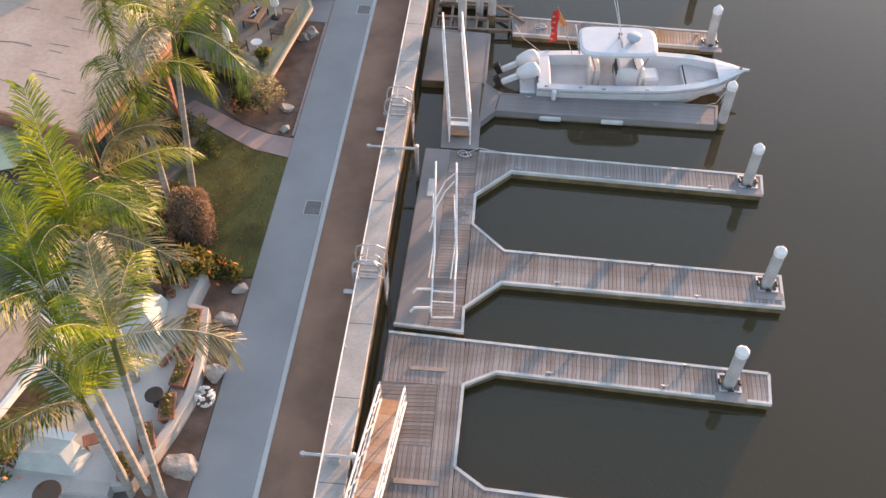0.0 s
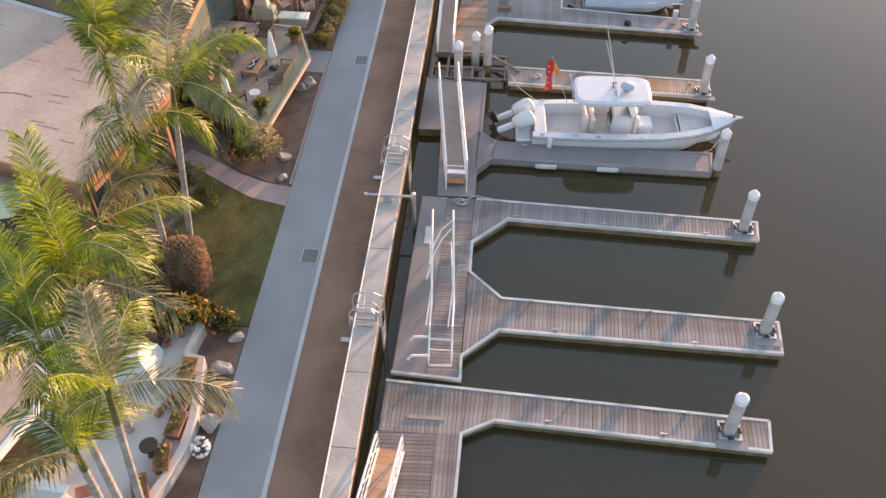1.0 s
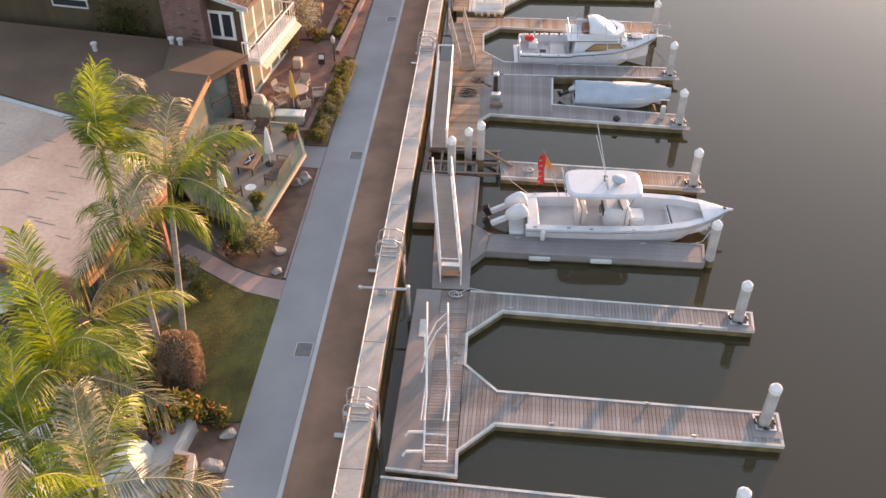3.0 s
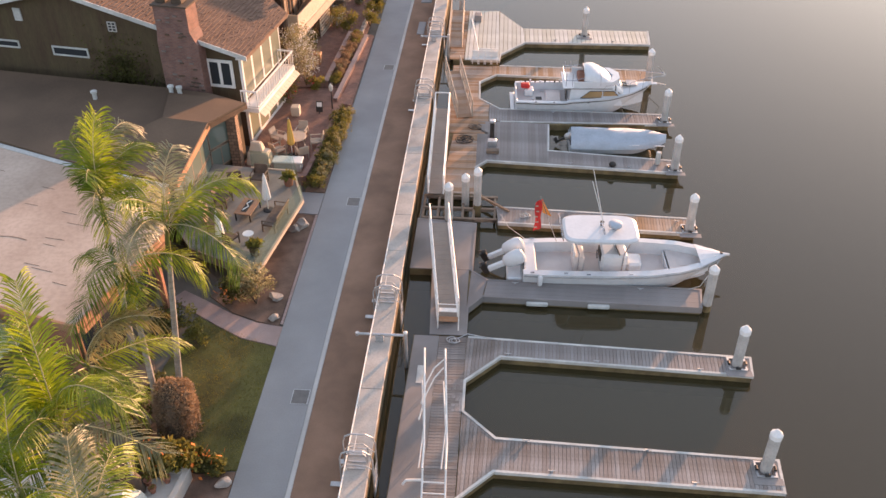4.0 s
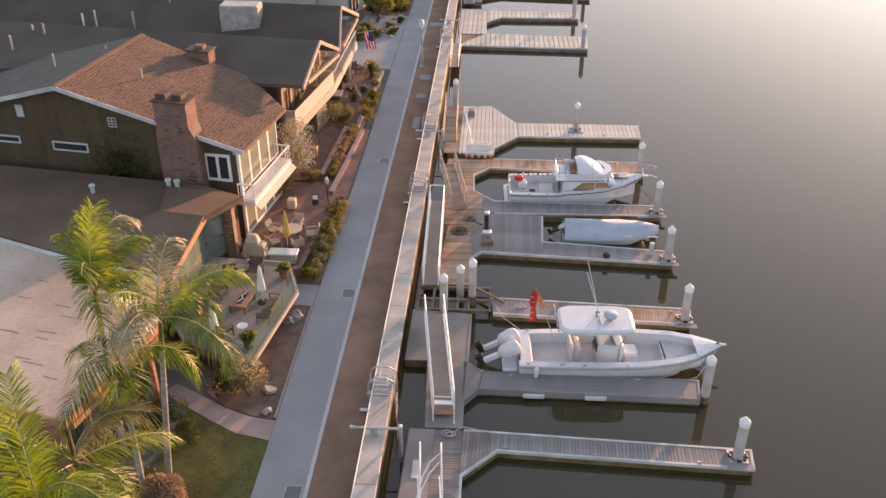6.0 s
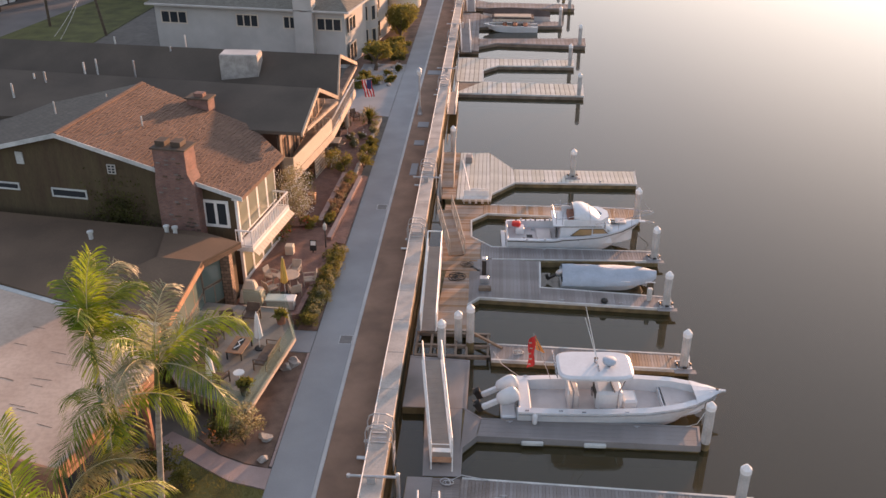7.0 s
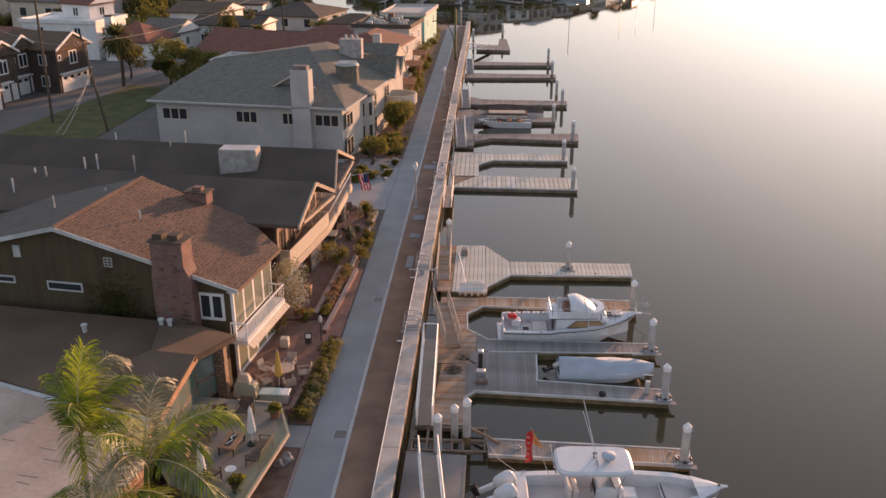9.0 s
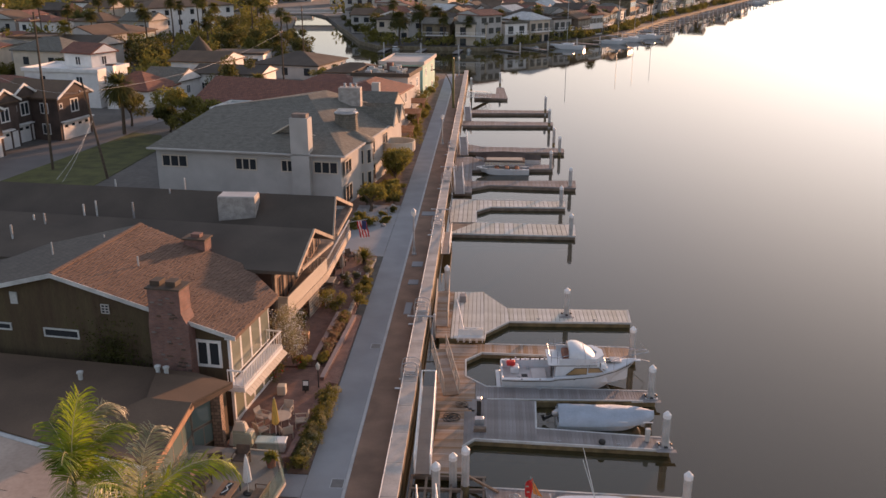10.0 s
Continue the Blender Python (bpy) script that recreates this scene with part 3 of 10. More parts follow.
# near dock: broad landing with a long finger
d = dock("weathered plank dock with a long finger and whitewashed edges", (0, 15))
dock_base(d, [(-3.6, 6.0), (-0.78, 6.0), (-0.73, 13.29), (-0.73, 16.28), (0.42, 16.89), (9.41, 16.41), (9.54, 17.57), (-3.39, 18.23)],
          [[(-0.72, 13.25), (-0.66, 16.28), (0.42, 16.89), (9.41, 16.41), (9.54, 17.57)], [(9.54, 17.57), (-3.39, 18.23)]])
boards(d, [(0.42, 16.93), (9.38, 16.45), (9.50, 17.53), (0.42, 18.0)], 87.1, P, DZ, "plank")
boards(d, [(-0.70, 16.28), (0.42, 16.93), (0.42, 18.0), (-0.70, 18.06)], 87.1, P, DZ, "plank")
boards(d, [(-3.38, 16.2), (-0.71, 16.2), (-0.71, 18.06), (-3.38, 18.18)], 90, P, DZ, "plank")
boards(d, [(-1.50, 6.0), (-0.76, 6.0), (-0.71, 16.19), (-1.50, 16.19)], 90, P, DZ, "plank")
boards(d, [(-3.45, 13.9), (-1.51, 13.9), (-1.51, 16.19), (-3.40, 16.19)], 3, P, DZ, "plank")
boards(d, [(-3.55, 10.2), (-1.51, 10.2), (-1.51, 13.89), (-3.45, 13.89)], 90, P, DZ, "plank")
boards(d, [(-3.6, 6.0), (-1.51, 6.0), (-1.51, 10.19), (-3.56, 10.19)], 90, P, DZ, "plankg")
part("patch_board", boxes((-2.5, -1.25, 16.72, 16.86, DZ, DZ + 0.03)), "plank2", d, "newer reddish repair board")
part("patch_board", boxes((-2.55, -1.15, 12.55, 12.72, DZ, DZ + 0.03)), "plank2", d, "newer reddish repair board")

d = dock("weathered plank finger dock at the near edge of the marina", (4, 11.5))
dock_base(d, [(-0.72, 10.6), (9.2, 10.2), (9.3, 12.1), (0.25, 12.59), (-0.72, 13.28)], [[(9.2, 10.2), (9.3, 12.1), (0.25, 12.59), (-0.70, 13.25)]])
boards(d, [(0.25, 10.62), (9.17, 10.25), (9.26, 12.06), (0.25, 12.55)], 87.2, P, DZ, "plank")
boards(d, [(-0.70, 10.64), (0.25, 10.62), (0.25, 12.55), (-0.70, 13.2)], 87.2, P, DZ, "plank")

# second dock: walkway and two fingers
d = dock("weathered grey-brown plank dock with two fingers and white edges", (0, 23))
dock_base(d, [(-3.26, 18.61), (-0.84, 18.46), (-0.86, 19.51), (0.43, 20.82), (10.53, 20.52), (10.64, 21.96), (0.48, 22.35), (-0.79, 23.63), (-0.79, 25.28), (0.61, 26.75), (10.65, 26.29), (10.77, 27.32), (-0.77, 27.85), (-3.05, 27.88)],
          [[(-3.26, 18.61), (-0.84, 18.46), (-0.86, 19.51), (0.43, 20.82), (10.53, 20.52), (10.64, 21.96), (0.48, 22.35), (-0.79, 23.63), (-0.79, 25.28), (0.61, 26.75), (10.65, 26.29), (10.77, 27.32), (-0.77, 27.85)]])
boards(d, [(0.45, 20.86), (10.49, 20.56), (10.60, 21.92), (0.45, 22.32)], 88, P, DZ, "plank")
boards(d, [(-0.83, 19.56), (0.45, 20.86), (0.45, 22.32), (-0.83, 23.6)], 88, P, DZ, "plank")
boards(d, [(0.61, 26.79), (10.61, 26.33), (10.72, 27.28), (0.61, 27.75)], 87.4, P, DZ, "plankg")
boards(d, [(-0.83, 25.32), (0.61, 26.79), (0.61, 27.75), (-0.83, 27.8)], 87.4, P, DZ, "plank")
boards(d, [(-0.83, 23.6), (-0.83, 25.32), (-1.32, 25.32), (-1.32, 23.6)], 90, P, DZ, "plank")
boards(d, [(-2.05, 18.54), (-0.88, 18.50), (-0.88, 19.54), (-0.84, 27.82), (-1.96, 27.82)], 2, P, DZ, "plank")
part("panel", prism(bmesh.new(), [(-3.22, 18.64), (-2.06, 18.56), (-1.98, 27.84), (-3.02, 27.84)], DZ - 0.04, DZ), "composite", d, "plain grey walkway panel")
part("patch_panel", boxes((-2.72, -2.42, 25.0, 26.0, DZ, DZ + 0.02)), "fascia", d, "pale patch panel")

# third dock, under the large open boat
d = dock("smooth grey composite dock beside the large white boat", (2, 32))
dock_base(d, [(-2.40, 27.93), (-0.88, 27.95), (-0.88, 29.74), (-0.25, 30.59), (9.33, 30.43), (9.50, 31.68), (-0.05, 31.75), (-0.79, 32.39), (-0.74, 36.23), (-3.66, 36.50), (-3.67, 32.45), (-2.65, 32.45)],
          [[(-0.88, 27.95), (-0.88, 29.74), (-0.25, 30.59), (9.33, 30.43), (9.50, 31.68), (-0.05, 31.75), (-0.79, 32.39), (-0.74, 36.23), (-3.66, 36.50)]], fascia="composite")
part("deck_panel", prism(bmesh.new(), [(-2.40, 27.93), (-0.92, 27.95), (-0.92, 32.44), (-2.62, 32.44)], DZ - 0.04, DZ), "composite", d)
part("deck_panel", prism(bmesh.new(), [(-3.66, 32.46), (-0.83, 32.46), (-0.78, 36.2), (-3.64, 36.46)], DZ - 0.04, DZ - 0.002), "composite", d)
part("deck_panel", prism(bmesh.new(), [(-0.91, 29.74), (-0.25, 30.62), (-0.07, 31.72), (-0.80, 32.36)], DZ - 0.04, DZ - 0.001), "composite", d)
boards(d, [(-0.20, 30.64), (9.29, 30.48), (9.46, 31.63), (-0.05, 31.70)], -0.6, 0.28, DZ, "composite", gap=0.008, name="deck_board")
for x in (1.7, 4.4):
    part("step_fender", boxes((x, x + 0.95, 30.30, 30.46, 0.14, 0.34), bevel=0.04), "fascia", d, "white dock step fender")

# fourth: open timber frame and its finger
d = dock("half-dismantled timber dock frame with a planked finger", (2, 38))
part("float", prism(bmesh.new(), [(0.35, 36.44), (9.94, 36.06), (10.14, 37.35), (0.22, 37.81)], -0.4, DZ - 0.045), "darkfloat", d)
for line in ([(0.35, 36.44), (9.94, 36.06), (10.14, 37.35)], [(10.14, 37.35), (0.22, 37.81)]):
    part("rub_rail", edge_rail(bmesh.new(), line, 0.10, 0.24, DZ + 0.014), "fascia", d)
boards(d, [(0.35, 36.48), (6.2, 36.25), (6.3, 37.5), (0.25, 37.77)], 87.5, P, DZ, "plankg")
boards(d, [(6.21, 36.25), (9.9, 36.10), (10.1, 37.3), (6.31, 37.5)], 87.5, P, DZ, "plank2")
for y in (36.62, 37.55, 38.65):
    part("beam", boxes((-3.5, 0.3, y, y + 0.16, 0.22, 0.40), bevel=0.01), "timber", d)
for x in (-3.5, -2.75, -1.5, -0.95, 0.12):
    part("joist", boxes((x, x + 0.12, 36.62, 38.8, 0.20, 0.37), bevel=0.01), "timber", d)
part("brace", box(bmesh.new(), 0, 2.0, -0.06, 0.06, 0.38, 0.5, 0.01, Matrix.Translation((-0.6, 38.7, 0)) @ Matrix.Rotation(radians(-42), 4, "Z")), "plank2", d)

# fifth: warm planked landing, grey infill, two fingers round the covered dinghy, cruiser slip
d = dock("warm brown plank landing with grey fingers round a covered dinghy", (3, 45))
dock_base(d, [(-2.75, 38.95), (-0.85, 38.9), (-0.95, 41.66), (-0.35, 42.42), (10.0, 41.75), (10.18, 42.47), (3.06, 43.71), (3.17, 46.80), (10.22, 47.24), (9.46, 48.49), (0.30, 48.59), (-0.98, 49.89), (-1.05, 52.24), (-0.01, 53.41), (9.95, 52.84), (10.11, 54.66), (-2.9, 54.7)],
          [[(-0.85, 38.95), (-0.95, 41.66), (-0.35, 42.42), (10.0, 41.75), (10.18, 43.0), (3.06, 43.71), (3.17, 46.80)], [(0.32, 46.98), (10.22, 47.24), (10.1, 48.45), (0.30, 48.59), (-0.98, 49.89), (-1.05, 52.24), (-0.01, 53.41), (9.95, 52.84), (10.11, 54.66), (0.2, 54.75)]])
boards(d, [(-2.7, 39.0), (-0.9, 38.95), (-0.98, 45.4), (-2.35, 45.3)], 1, 0.2, DZ, "plank2", gap=0.006)
boards(d, [(-0.97, 41.70), (-0.35, 42.46), (-0.35, 46.95), (-0.97, 46.9)], 90, 0.2, DZ, "plankg", gap=0.006)
boards(d, [(-0.35, 42.46), (3.05, 42.25), (3.15, 46.85), (-0.35, 46.95)], 90, 0.2, DZ, "plankg", gap=0.006)
boards(d, [(3.06, 42.25), (9.97, 41.79), (10.14, 42.95), (3.06, 43.68)], 88, 0.2, DZ, "plankg", gap=0.006)
boards(d, [(-2.85, 45.42), (-0.38, 45.42), (-0.38, 49.1), (-1.02, 49.85), (-2.85, 49.85)], 1, 0.2, DZ, "plank2", gap=0.006)
boards(d, [(-0.36, 47.02), (10.18, 47.28), (10.05, 48.42), (0.28, 48.55), (-0.36, 49.15)], 90, 0.16, DZ, "plankg")
boards(d, [(-2.85, 49.86), (-1.03, 49.86), (-1.09, 52.24), (-0.3, 53.4), (-0.3, 54.65), (-2.85, 54.65)], 1, 0.2, DZ, "plank2", gap=0.006)
boards(d, [(-0.29, 53.1), (0.0, 53.45), (9.91, 52.90), (10.07, 54.6), (-0.29, 54.7)], 90, 0.16, DZ, "plank2")

# sixth: pale ribbed dock
d = dock("pale ribbed board dock with one wide finger", (3, 60))
dock_base(d, [(-2.95, 55.5), (0.15, 55.57), (0.21, 56.60), (1.90, 58.75), (10.52, 58.89), (10.67, 61.25), (1.81, 61.22), (0.04, 64.46), (-3.3, 64.3)],
          [[(-1.76, 55.54), (0.15, 55.57), (0.21, 56.60), (1.90, 58.75), (10.52, 58.89), (10.67, 61.25)]])
boards(d, [(-2.2, 55.6), (0.12, 55.62), (0.03, 64.4), (-2.2, 64.3)], 90, 0.30, DZ, "plankw", gap=0.03)
boards(d, [(0.14, 56.62), (1.88, 58.8), (1.80, 61.2), (0.08, 64.3)], 90, 0.30, DZ, "plankw", gap=0.03)
boards(d, [(1.90, 58.82), (10.48, 58.94), (10.62, 61.2), (1.82, 61.18)], 90, 0.30, DZ, "plankw", gap=0.03)
boards(d, [(-3.2, 55.6), (-2.22, 55.6), (-2.22, 64.3), (-3.35, 64.3)], 1, 0.2, DZ, "plank2", gap=0.008)

# far docks
FAR = [
    ("pale ribbed far dock with a landing", [(-3.3, 79.55), (8.5, 79.2), (8.7, 82.8), (-0.75, 83.2), (-0.8, 87.2), (0.7, 88.9), (8.35, 88.95), (8.5, 91.3), (-3.35, 91.7)],
     [[(-3.3, 79.6), (8.45, 79.25), (8.65, 82.75), (-0.8, 83.15)], [(-3.3, 83.16), (-0.8, 83.16), (-0.8, 91.4), (-3.35, 91.6)], [(-0.79, 87.3), (0.7, 88.95), (8.3, 89.0), (8.45, 91.25), (-0.79, 91.35)]]),
    ("grey far dock with a boat slip", [(-3.5, 94.6), (-1.45, 94.6), (-1.47, 96.49), (0.6, 98.0), (10.2, 97.1), (10.4, 100.4), (-1.52, 99.6), (-1.6, 105.4), (8.26, 106.3), (8.37, 108.3), (1.2, 108.6), (-1.7, 112.4), (-3.7, 112.4)],
     [[(-3.45, 94.65), (-1.5, 94.65), (-1.6, 112.3), (-3.65, 112.3)], [(-1.5, 96.5), (0.6, 98.05), (10.15, 97.15), (10.3, 100.35), (-1.5, 99.6)], [(-1.5, 105.5), (8.2, 106.35), (8.3, 108.25), (1.2, 108.55), (-1.5, 112.0)]]),
    ("grey far dock finger", [(-3.7, 113.4), (-2.1, 115.7), (10.4, 115.7), (10.5, 118.1), (-0.5, 118.8), (-3.7, 121.5)], [[(-3.6, 113.6), (-2.1, 115.75), (10.3, 115.75), (10.4, 118.05), (-0.5, 118.75), (-3.6, 121.4)]]),
    ("brown far dock finger with bright openings", [(-3.5, 134.4), (10.25, 135.0), (10.38, 137.6), (-3.5, 138.2)], [[(-3.4, 134.5), (10.15, 135.1), (10.3, 137.5), (-3.4, 138.1)]]),
    ("brown far dock finger", [(-3.5, 145.5), (10.3, 146.0), (10.45, 148.3), (-3.5, 148.6)], [[(-3.4, 145.6), (10.2, 146.1), (10.35, 148.2), (-3.4, 148.5)]]),
    ("small L-shaped far dock", [(-2.1, 161.6), (3.9, 161.0), (3.4, 174.8), (2.1, 174.8), (1.9, 166.6), (-2.1, 167.2)], [[(-2.0, 161.7), (3.8, 161.1), (3.7, 166.4), (-2.0, 167.0)], [(1.95, 166.5), (3.65, 166.5), (3.35, 174.7), (2.15, 174.7)]]),
]
for label, outline, decks in FAR:
    d = dock(label, (3, outline[0][1]))
    dock_base(d, outline, [outline + outline[:1]], fascia="fascia" if "ribbed" in label else "plankg", body="timber")
    for poly in decks:
        boards(d, poly, 90, 0.45, DZ + 0.005, "plankw" if "ribbed" in label else "plankg", gap=0.05)

# piles
PILES = [(8.15, 17.05, 2.5), (10.07, 21.48, 2.5), (10.14, 26.87, 2.5), (9.63, 30.75, 2.5), (9.71, 36.39, 2.5), (9.82, 42.15, 2.5), (-0.72, 37.64, 2.8), (-2.10, 36.49, 2.6), (-1.35, 38.25, 2.05), (10.02, 47.66, 2.5), (9.76, 53.34, 2.5),
         (6.08, 60.13, 2.5), (-2.79, 64.6, 2.5), (8.09, 79.46, 2.5), (7.97, 89.40, 2.6), (9.63, 97.72, 2.6), (8.05, 106.7, 2.6), (9.78, 115.64, 2.6), (9.36, 120.4, 2.9), (9.70, 135.04, 3.0), (9.77, 146.13, 3.2), (2.71, 174.83, 3.4), (-2.78, 167.19, 3.4)]


def octagon(r, turn=22.5):
    return [(r * math.cos(radians(turn + 45 * k)), r * math.sin(radians(turn + 45 * k))) for k in range(8)]


pile = thing("dock_pile", "pale concrete dock pile with a white pointed cap", "pile", (0, 0, 0), "dock piles", local=True)
part("shaft", prism(bmesh.new(), octagon(0.205), -3.0, 2.12), "pile", pile)
bm = prism(bmesh.new(), octagon(0.222), 2.10, 2.30)
prism(bm, octagon(0.222), 2.301, 2.50, octagon(0.045))
part("cap", bm, "pilecap", pile, "white octagonal pointed cap")
part("waterline_band", prism(bmesh.new(), octagon(0.208), -0.3, 0.34), "darkfloat", pile, "dark tide band")
for i, (x, y, top) in enumerate(PILES):
    m = pose(x, y, top - 2.5, 0, 0, (i * 17) % 30 - 12)
    if i == 0:
        pile.matrix_basis = m
    else:
        copy_thing(pile, m)

# pile guides let into the decks
for x, y in ((8.15, 17.05), (10.07, 21.48), (10.14, 26.87), (9.82, 42.15), (9.71, 36.39), (10.02, 47.66), (6.08, 60.13)):
    gd = thing("pile_guide", "grey steel pile guide with dark rollers on the dock", "pile guide", (x, y, DZ), "pile guides")
    part("bracket", edge_rail(bmesh.new(), [(x - 0.33, y - 0.33), (x + 0.33, y - 0.33), (x + 0.33, y + 0.33), (x - 0.33, y + 0.33)], 0.07, DZ, DZ + 0.07, True), "galv", gd)
    for sx, sy in ((-0.33, 0), (0.33, 0), (0, 0.33), (0, -0.33)):
        bm = bmesh.new()
        tube(bm, [(x + sx - 0.09 * (sy != 0), y + sy - 0.09 * (sx != 0), DZ + 0.11), (x + sx + 0.09 * (sy != 0), y + sy + 0.09 * (sx != 0), DZ + 0.11)], 0.055, 8)
        part("roller", bm, "black", gd)
    part("guide_plate", boxes((x - 0.52, x + 0.52, y - 0.68, y - 0.37, DZ, DZ + 0.02)), "composite", gd, "grey deck plate")

# ---- houses ----
TURN = 8.6           # degrees by which the house rows lean off the seawall, clockwise


def H(o, u, v):
    """Plan point u metres east and v metres north of o in a house's own axes."""
    c, s = math.cos(radians(TURN)), math.sin(radians(TURN))
    return (o[0] + u * c + v * s, o[1] - u * s + v * c)


def along(a, b):
    """Axes with x from a towards b, y to the right of it, z up."""
    d = Vector((b[0] - a[0], b[1] - a[1]))
    return Matrix.Translation((a[0], a[1], 0)) @ Matrix.Rotation(math.atan2(d.y, d.x), 4, "Z") @ Matrix.Diagonal((1, -1, 1, 1)), d.length


def wall_run(bm, a, b, z0, z1, t=0.2):
    m, n = along(a, b)
    return box(bm, 0, n, -t, 0, z0, z1, m=m)


def grid_frame(n, z0, z1, cols, rows, bar, depth, m):
    """One connected frame with cols x rows openings, n wide."""
    xs, zs = [], []
    for i in range(cols + 1):
        x = (n - bar) * i / cols
        xs += [x, x + bar]
    for j in range(rows + 1):
        z = z0 + (z1 - z0 - bar) * j / rows
        zs += [z, z + bar]
    bm = bmesh.new()
    grid = [[[bm.verts.new((x, y, z)) for z in zs] for x in xs] for y in (-0.02, depth)]
    solid = lambda i, j: 0 <= i < len(xs) - 1 and 0 <= j < len(zs) - 1 and (i % 2 == 0 or j % 2 == 0)
    for i in range(len(xs) - 1):
        for j in range(len(zs) - 1):
            if not solid(i, j):
                continue
            f = [(i, j), (i + 1, j), (i + 1, j + 1), (i, j + 1)]
            for g in grid:
                bm.faces.new([g[p][q] for p, q in f])
            for (di, dj), (a, b) in zip(((0, -1), (1, 0), (0, 1), (-1, 0)), zip(f, f[1:] + f[:1])):
                if not solid(i + di, j + dj):
                    bm.faces.new((grid[0][a[0]][a[1]], grid[0][b[0]][b[1]], grid[1][b[0]][b[1]], grid[1][a[0]][a[1]]))
    bmesh.ops.transform(bm, matrix=m, verts=bm.verts)
    return bm


def window(house, a, b, z0, z1, cols=2, rows=1, frame="white", pane="glass", bar=0.07, name="window"):
    """A framed window on the outer face that runs from a to b (outside to the right)."""
    m, n = along(a, b)
    w = part(name, grid_frame(n, z0, z1, cols, rows, bar, 0.05, m), frame, house)
    part("pane", box(bmesh.new(), bar * 0.5, n - bar * 0.5, -0.015, 0.02, z0 + bar * 0.5, z1 - bar * 0.5, m=m), pane, w)
    return w


def railing(house, line, z0, z1, mat, gap=0.12, bar=0.03, name="balcony_rail"):
    """A rail along plan points, its balusters single pieces under it."""
    top = part(name, edge_rail(bmesh.new(), line, 0.08, z1 - 0.07, z1), mat, house)
    part("bottom_rail", edge_rail(bmesh.new(), line, 0.06, z0, z0 + 0.06), mat, top)
    me = None
    for a, b in zip(line, line[1:]):
        m, n = along(a, b)
        k = max(1, int(n / gap))
        for i in range(k + 1):
            at = m @ Matrix.Translation(((n - bar) * i / k + bar / 2, 0, 0))
            if me is None:
                ob = part("baluster", box(bmesh.new(), -bar / 2, bar / 2, -0.015, 0.015, z0 + 0.05, z1 - 0.06, m=at), mat, top)
                me, first = ob.data, at
            else:
                ob = new("baluster", me)
                ob.parent = top
                ob.matrix_basis = WORLD[top] @ at @ first.inverted() @ WORLD[top].inverted()
    return top


# low house with the pale flat roof
LR = [(-14.91, 23.33), (-13.55, 29.33), (-14.52, 32.82), (-19.84, 34.47), (-23.82, 36.01), (-30.01, 38.34), (-33.40, 28.56)]
ha = thing("low_house", "single-storey wooden house with a pale pink flat roof", "house", (-24, 31, 0.5))
part("roof", prism(bmesh.new(), LR, 3.886, 4.101), "pinkroof", ha, "weathered pale pink rolled roof with stains")
part("fascia", edge_rail(bmesh.new(), [LR[6], LR[0], LR[1], LR[2]], 0.10, 3.808, 4.140), "orangewood", ha, "stained wood roof edge")
part("wall", prism(bmesh.new(), [(-15.49, 24.18), (-14.65, 29.51), (-15.34, 32.24), (-30.48, 37.13), (-33.02, 29.21)], 0.4, 3.877), "siding", ha)
part("roof_flashing", edge_rail(bmesh.new(), [(-14.56, 32.92), (-19.85, 34.51), (-23.84, 36.05), (-29.99, 38.40)], 0.28, 4.097, 4.126), "fascia", ha, "pale blue-white metal flashing")
rnd = random.Random(4)
for i in range(46):
    x, y = rnd.uniform(-27.4, -15.7), rnd.uniform(24.9, 34.2)
    if y > 36.5 + (x + 24.6) * -0.38 or y < 24.6 - (x + 15.4) * 0.28:
        continue
    m = Matrix.Translation((x, y, 0)) @ Matrix.Rotation(radians(-13 + rnd.uniform(-4, 4)), 4, "Z")
    part("seam_stain", box(bmesh.new(), 0, rnd.uniform(0.5, 1.3), -0.012, 0.012, 4.101, 4.106, m=m), "darkroof", ha)
arc = [(-18.9 - 1.9 * math.sin(a) - 1.2, 27.4 + 1.3 * math.cos(a)) for a in (k * 0.25 - 0.6 for k in range(11))]
part("patch_seam", edge_rail(bmesh.new(), arc, 0.06, 4.101, 4.107), "timber", ha, "curved repair seam")
window(ha, (-14.64, 29.41), (-15.44, 24.28), 1.463, 3.222, 4, 1, "orangewood")
part("wall_cladding", wall_run(bmesh.new(), (-15.50, 24.15), (-23.45, 26.43), 0.5, 3.808, 0.06), "terracotta", ha, "red-brown painted front wall")
part("post", boxes((-13.58, -13.36, 27.75, 27.97, 0.4, 3.877)), "terracotta", ha, "red painted porch post")
part("fascia_beam", edge_rail(bmesh.new(), [(-14.80, 23.55), (-13.50, 29.21)], 0.16, 3.574, 3.799), "orangewood", ha)

# low house with the dark roof and glazed prow
DR = [(-14.26, 33.22), (-14.38, 38.84), (-13.02, 41.15), (-15.14, 42.11), (-17.88, 42.60), (-29.80, 44.36), (-37.13, 46.41), (-34.20, 40.25), (-30.29, 38.64), (-23.94, 36.30), (-19.93, 34.71)]
hb = thing("glazed_house", "low house with a dark brown roof and a glazed front", "house", (-22, 40, 0.5))
bm = bmesh.new()
slab(bm, [(x, y, 4.121 + 0.03 * max(0, min(8, -14 - x)) * 0.4) for x, y in DR], 0.22)
part("roof", bm, "darkroof", hb, "dark brown rolled roof")
part("fascia", edge_rail(bmesh.new(), DR[:3], 0.12, 3.808, 4.160), "orangewood", hb, "stained wood roof edge")
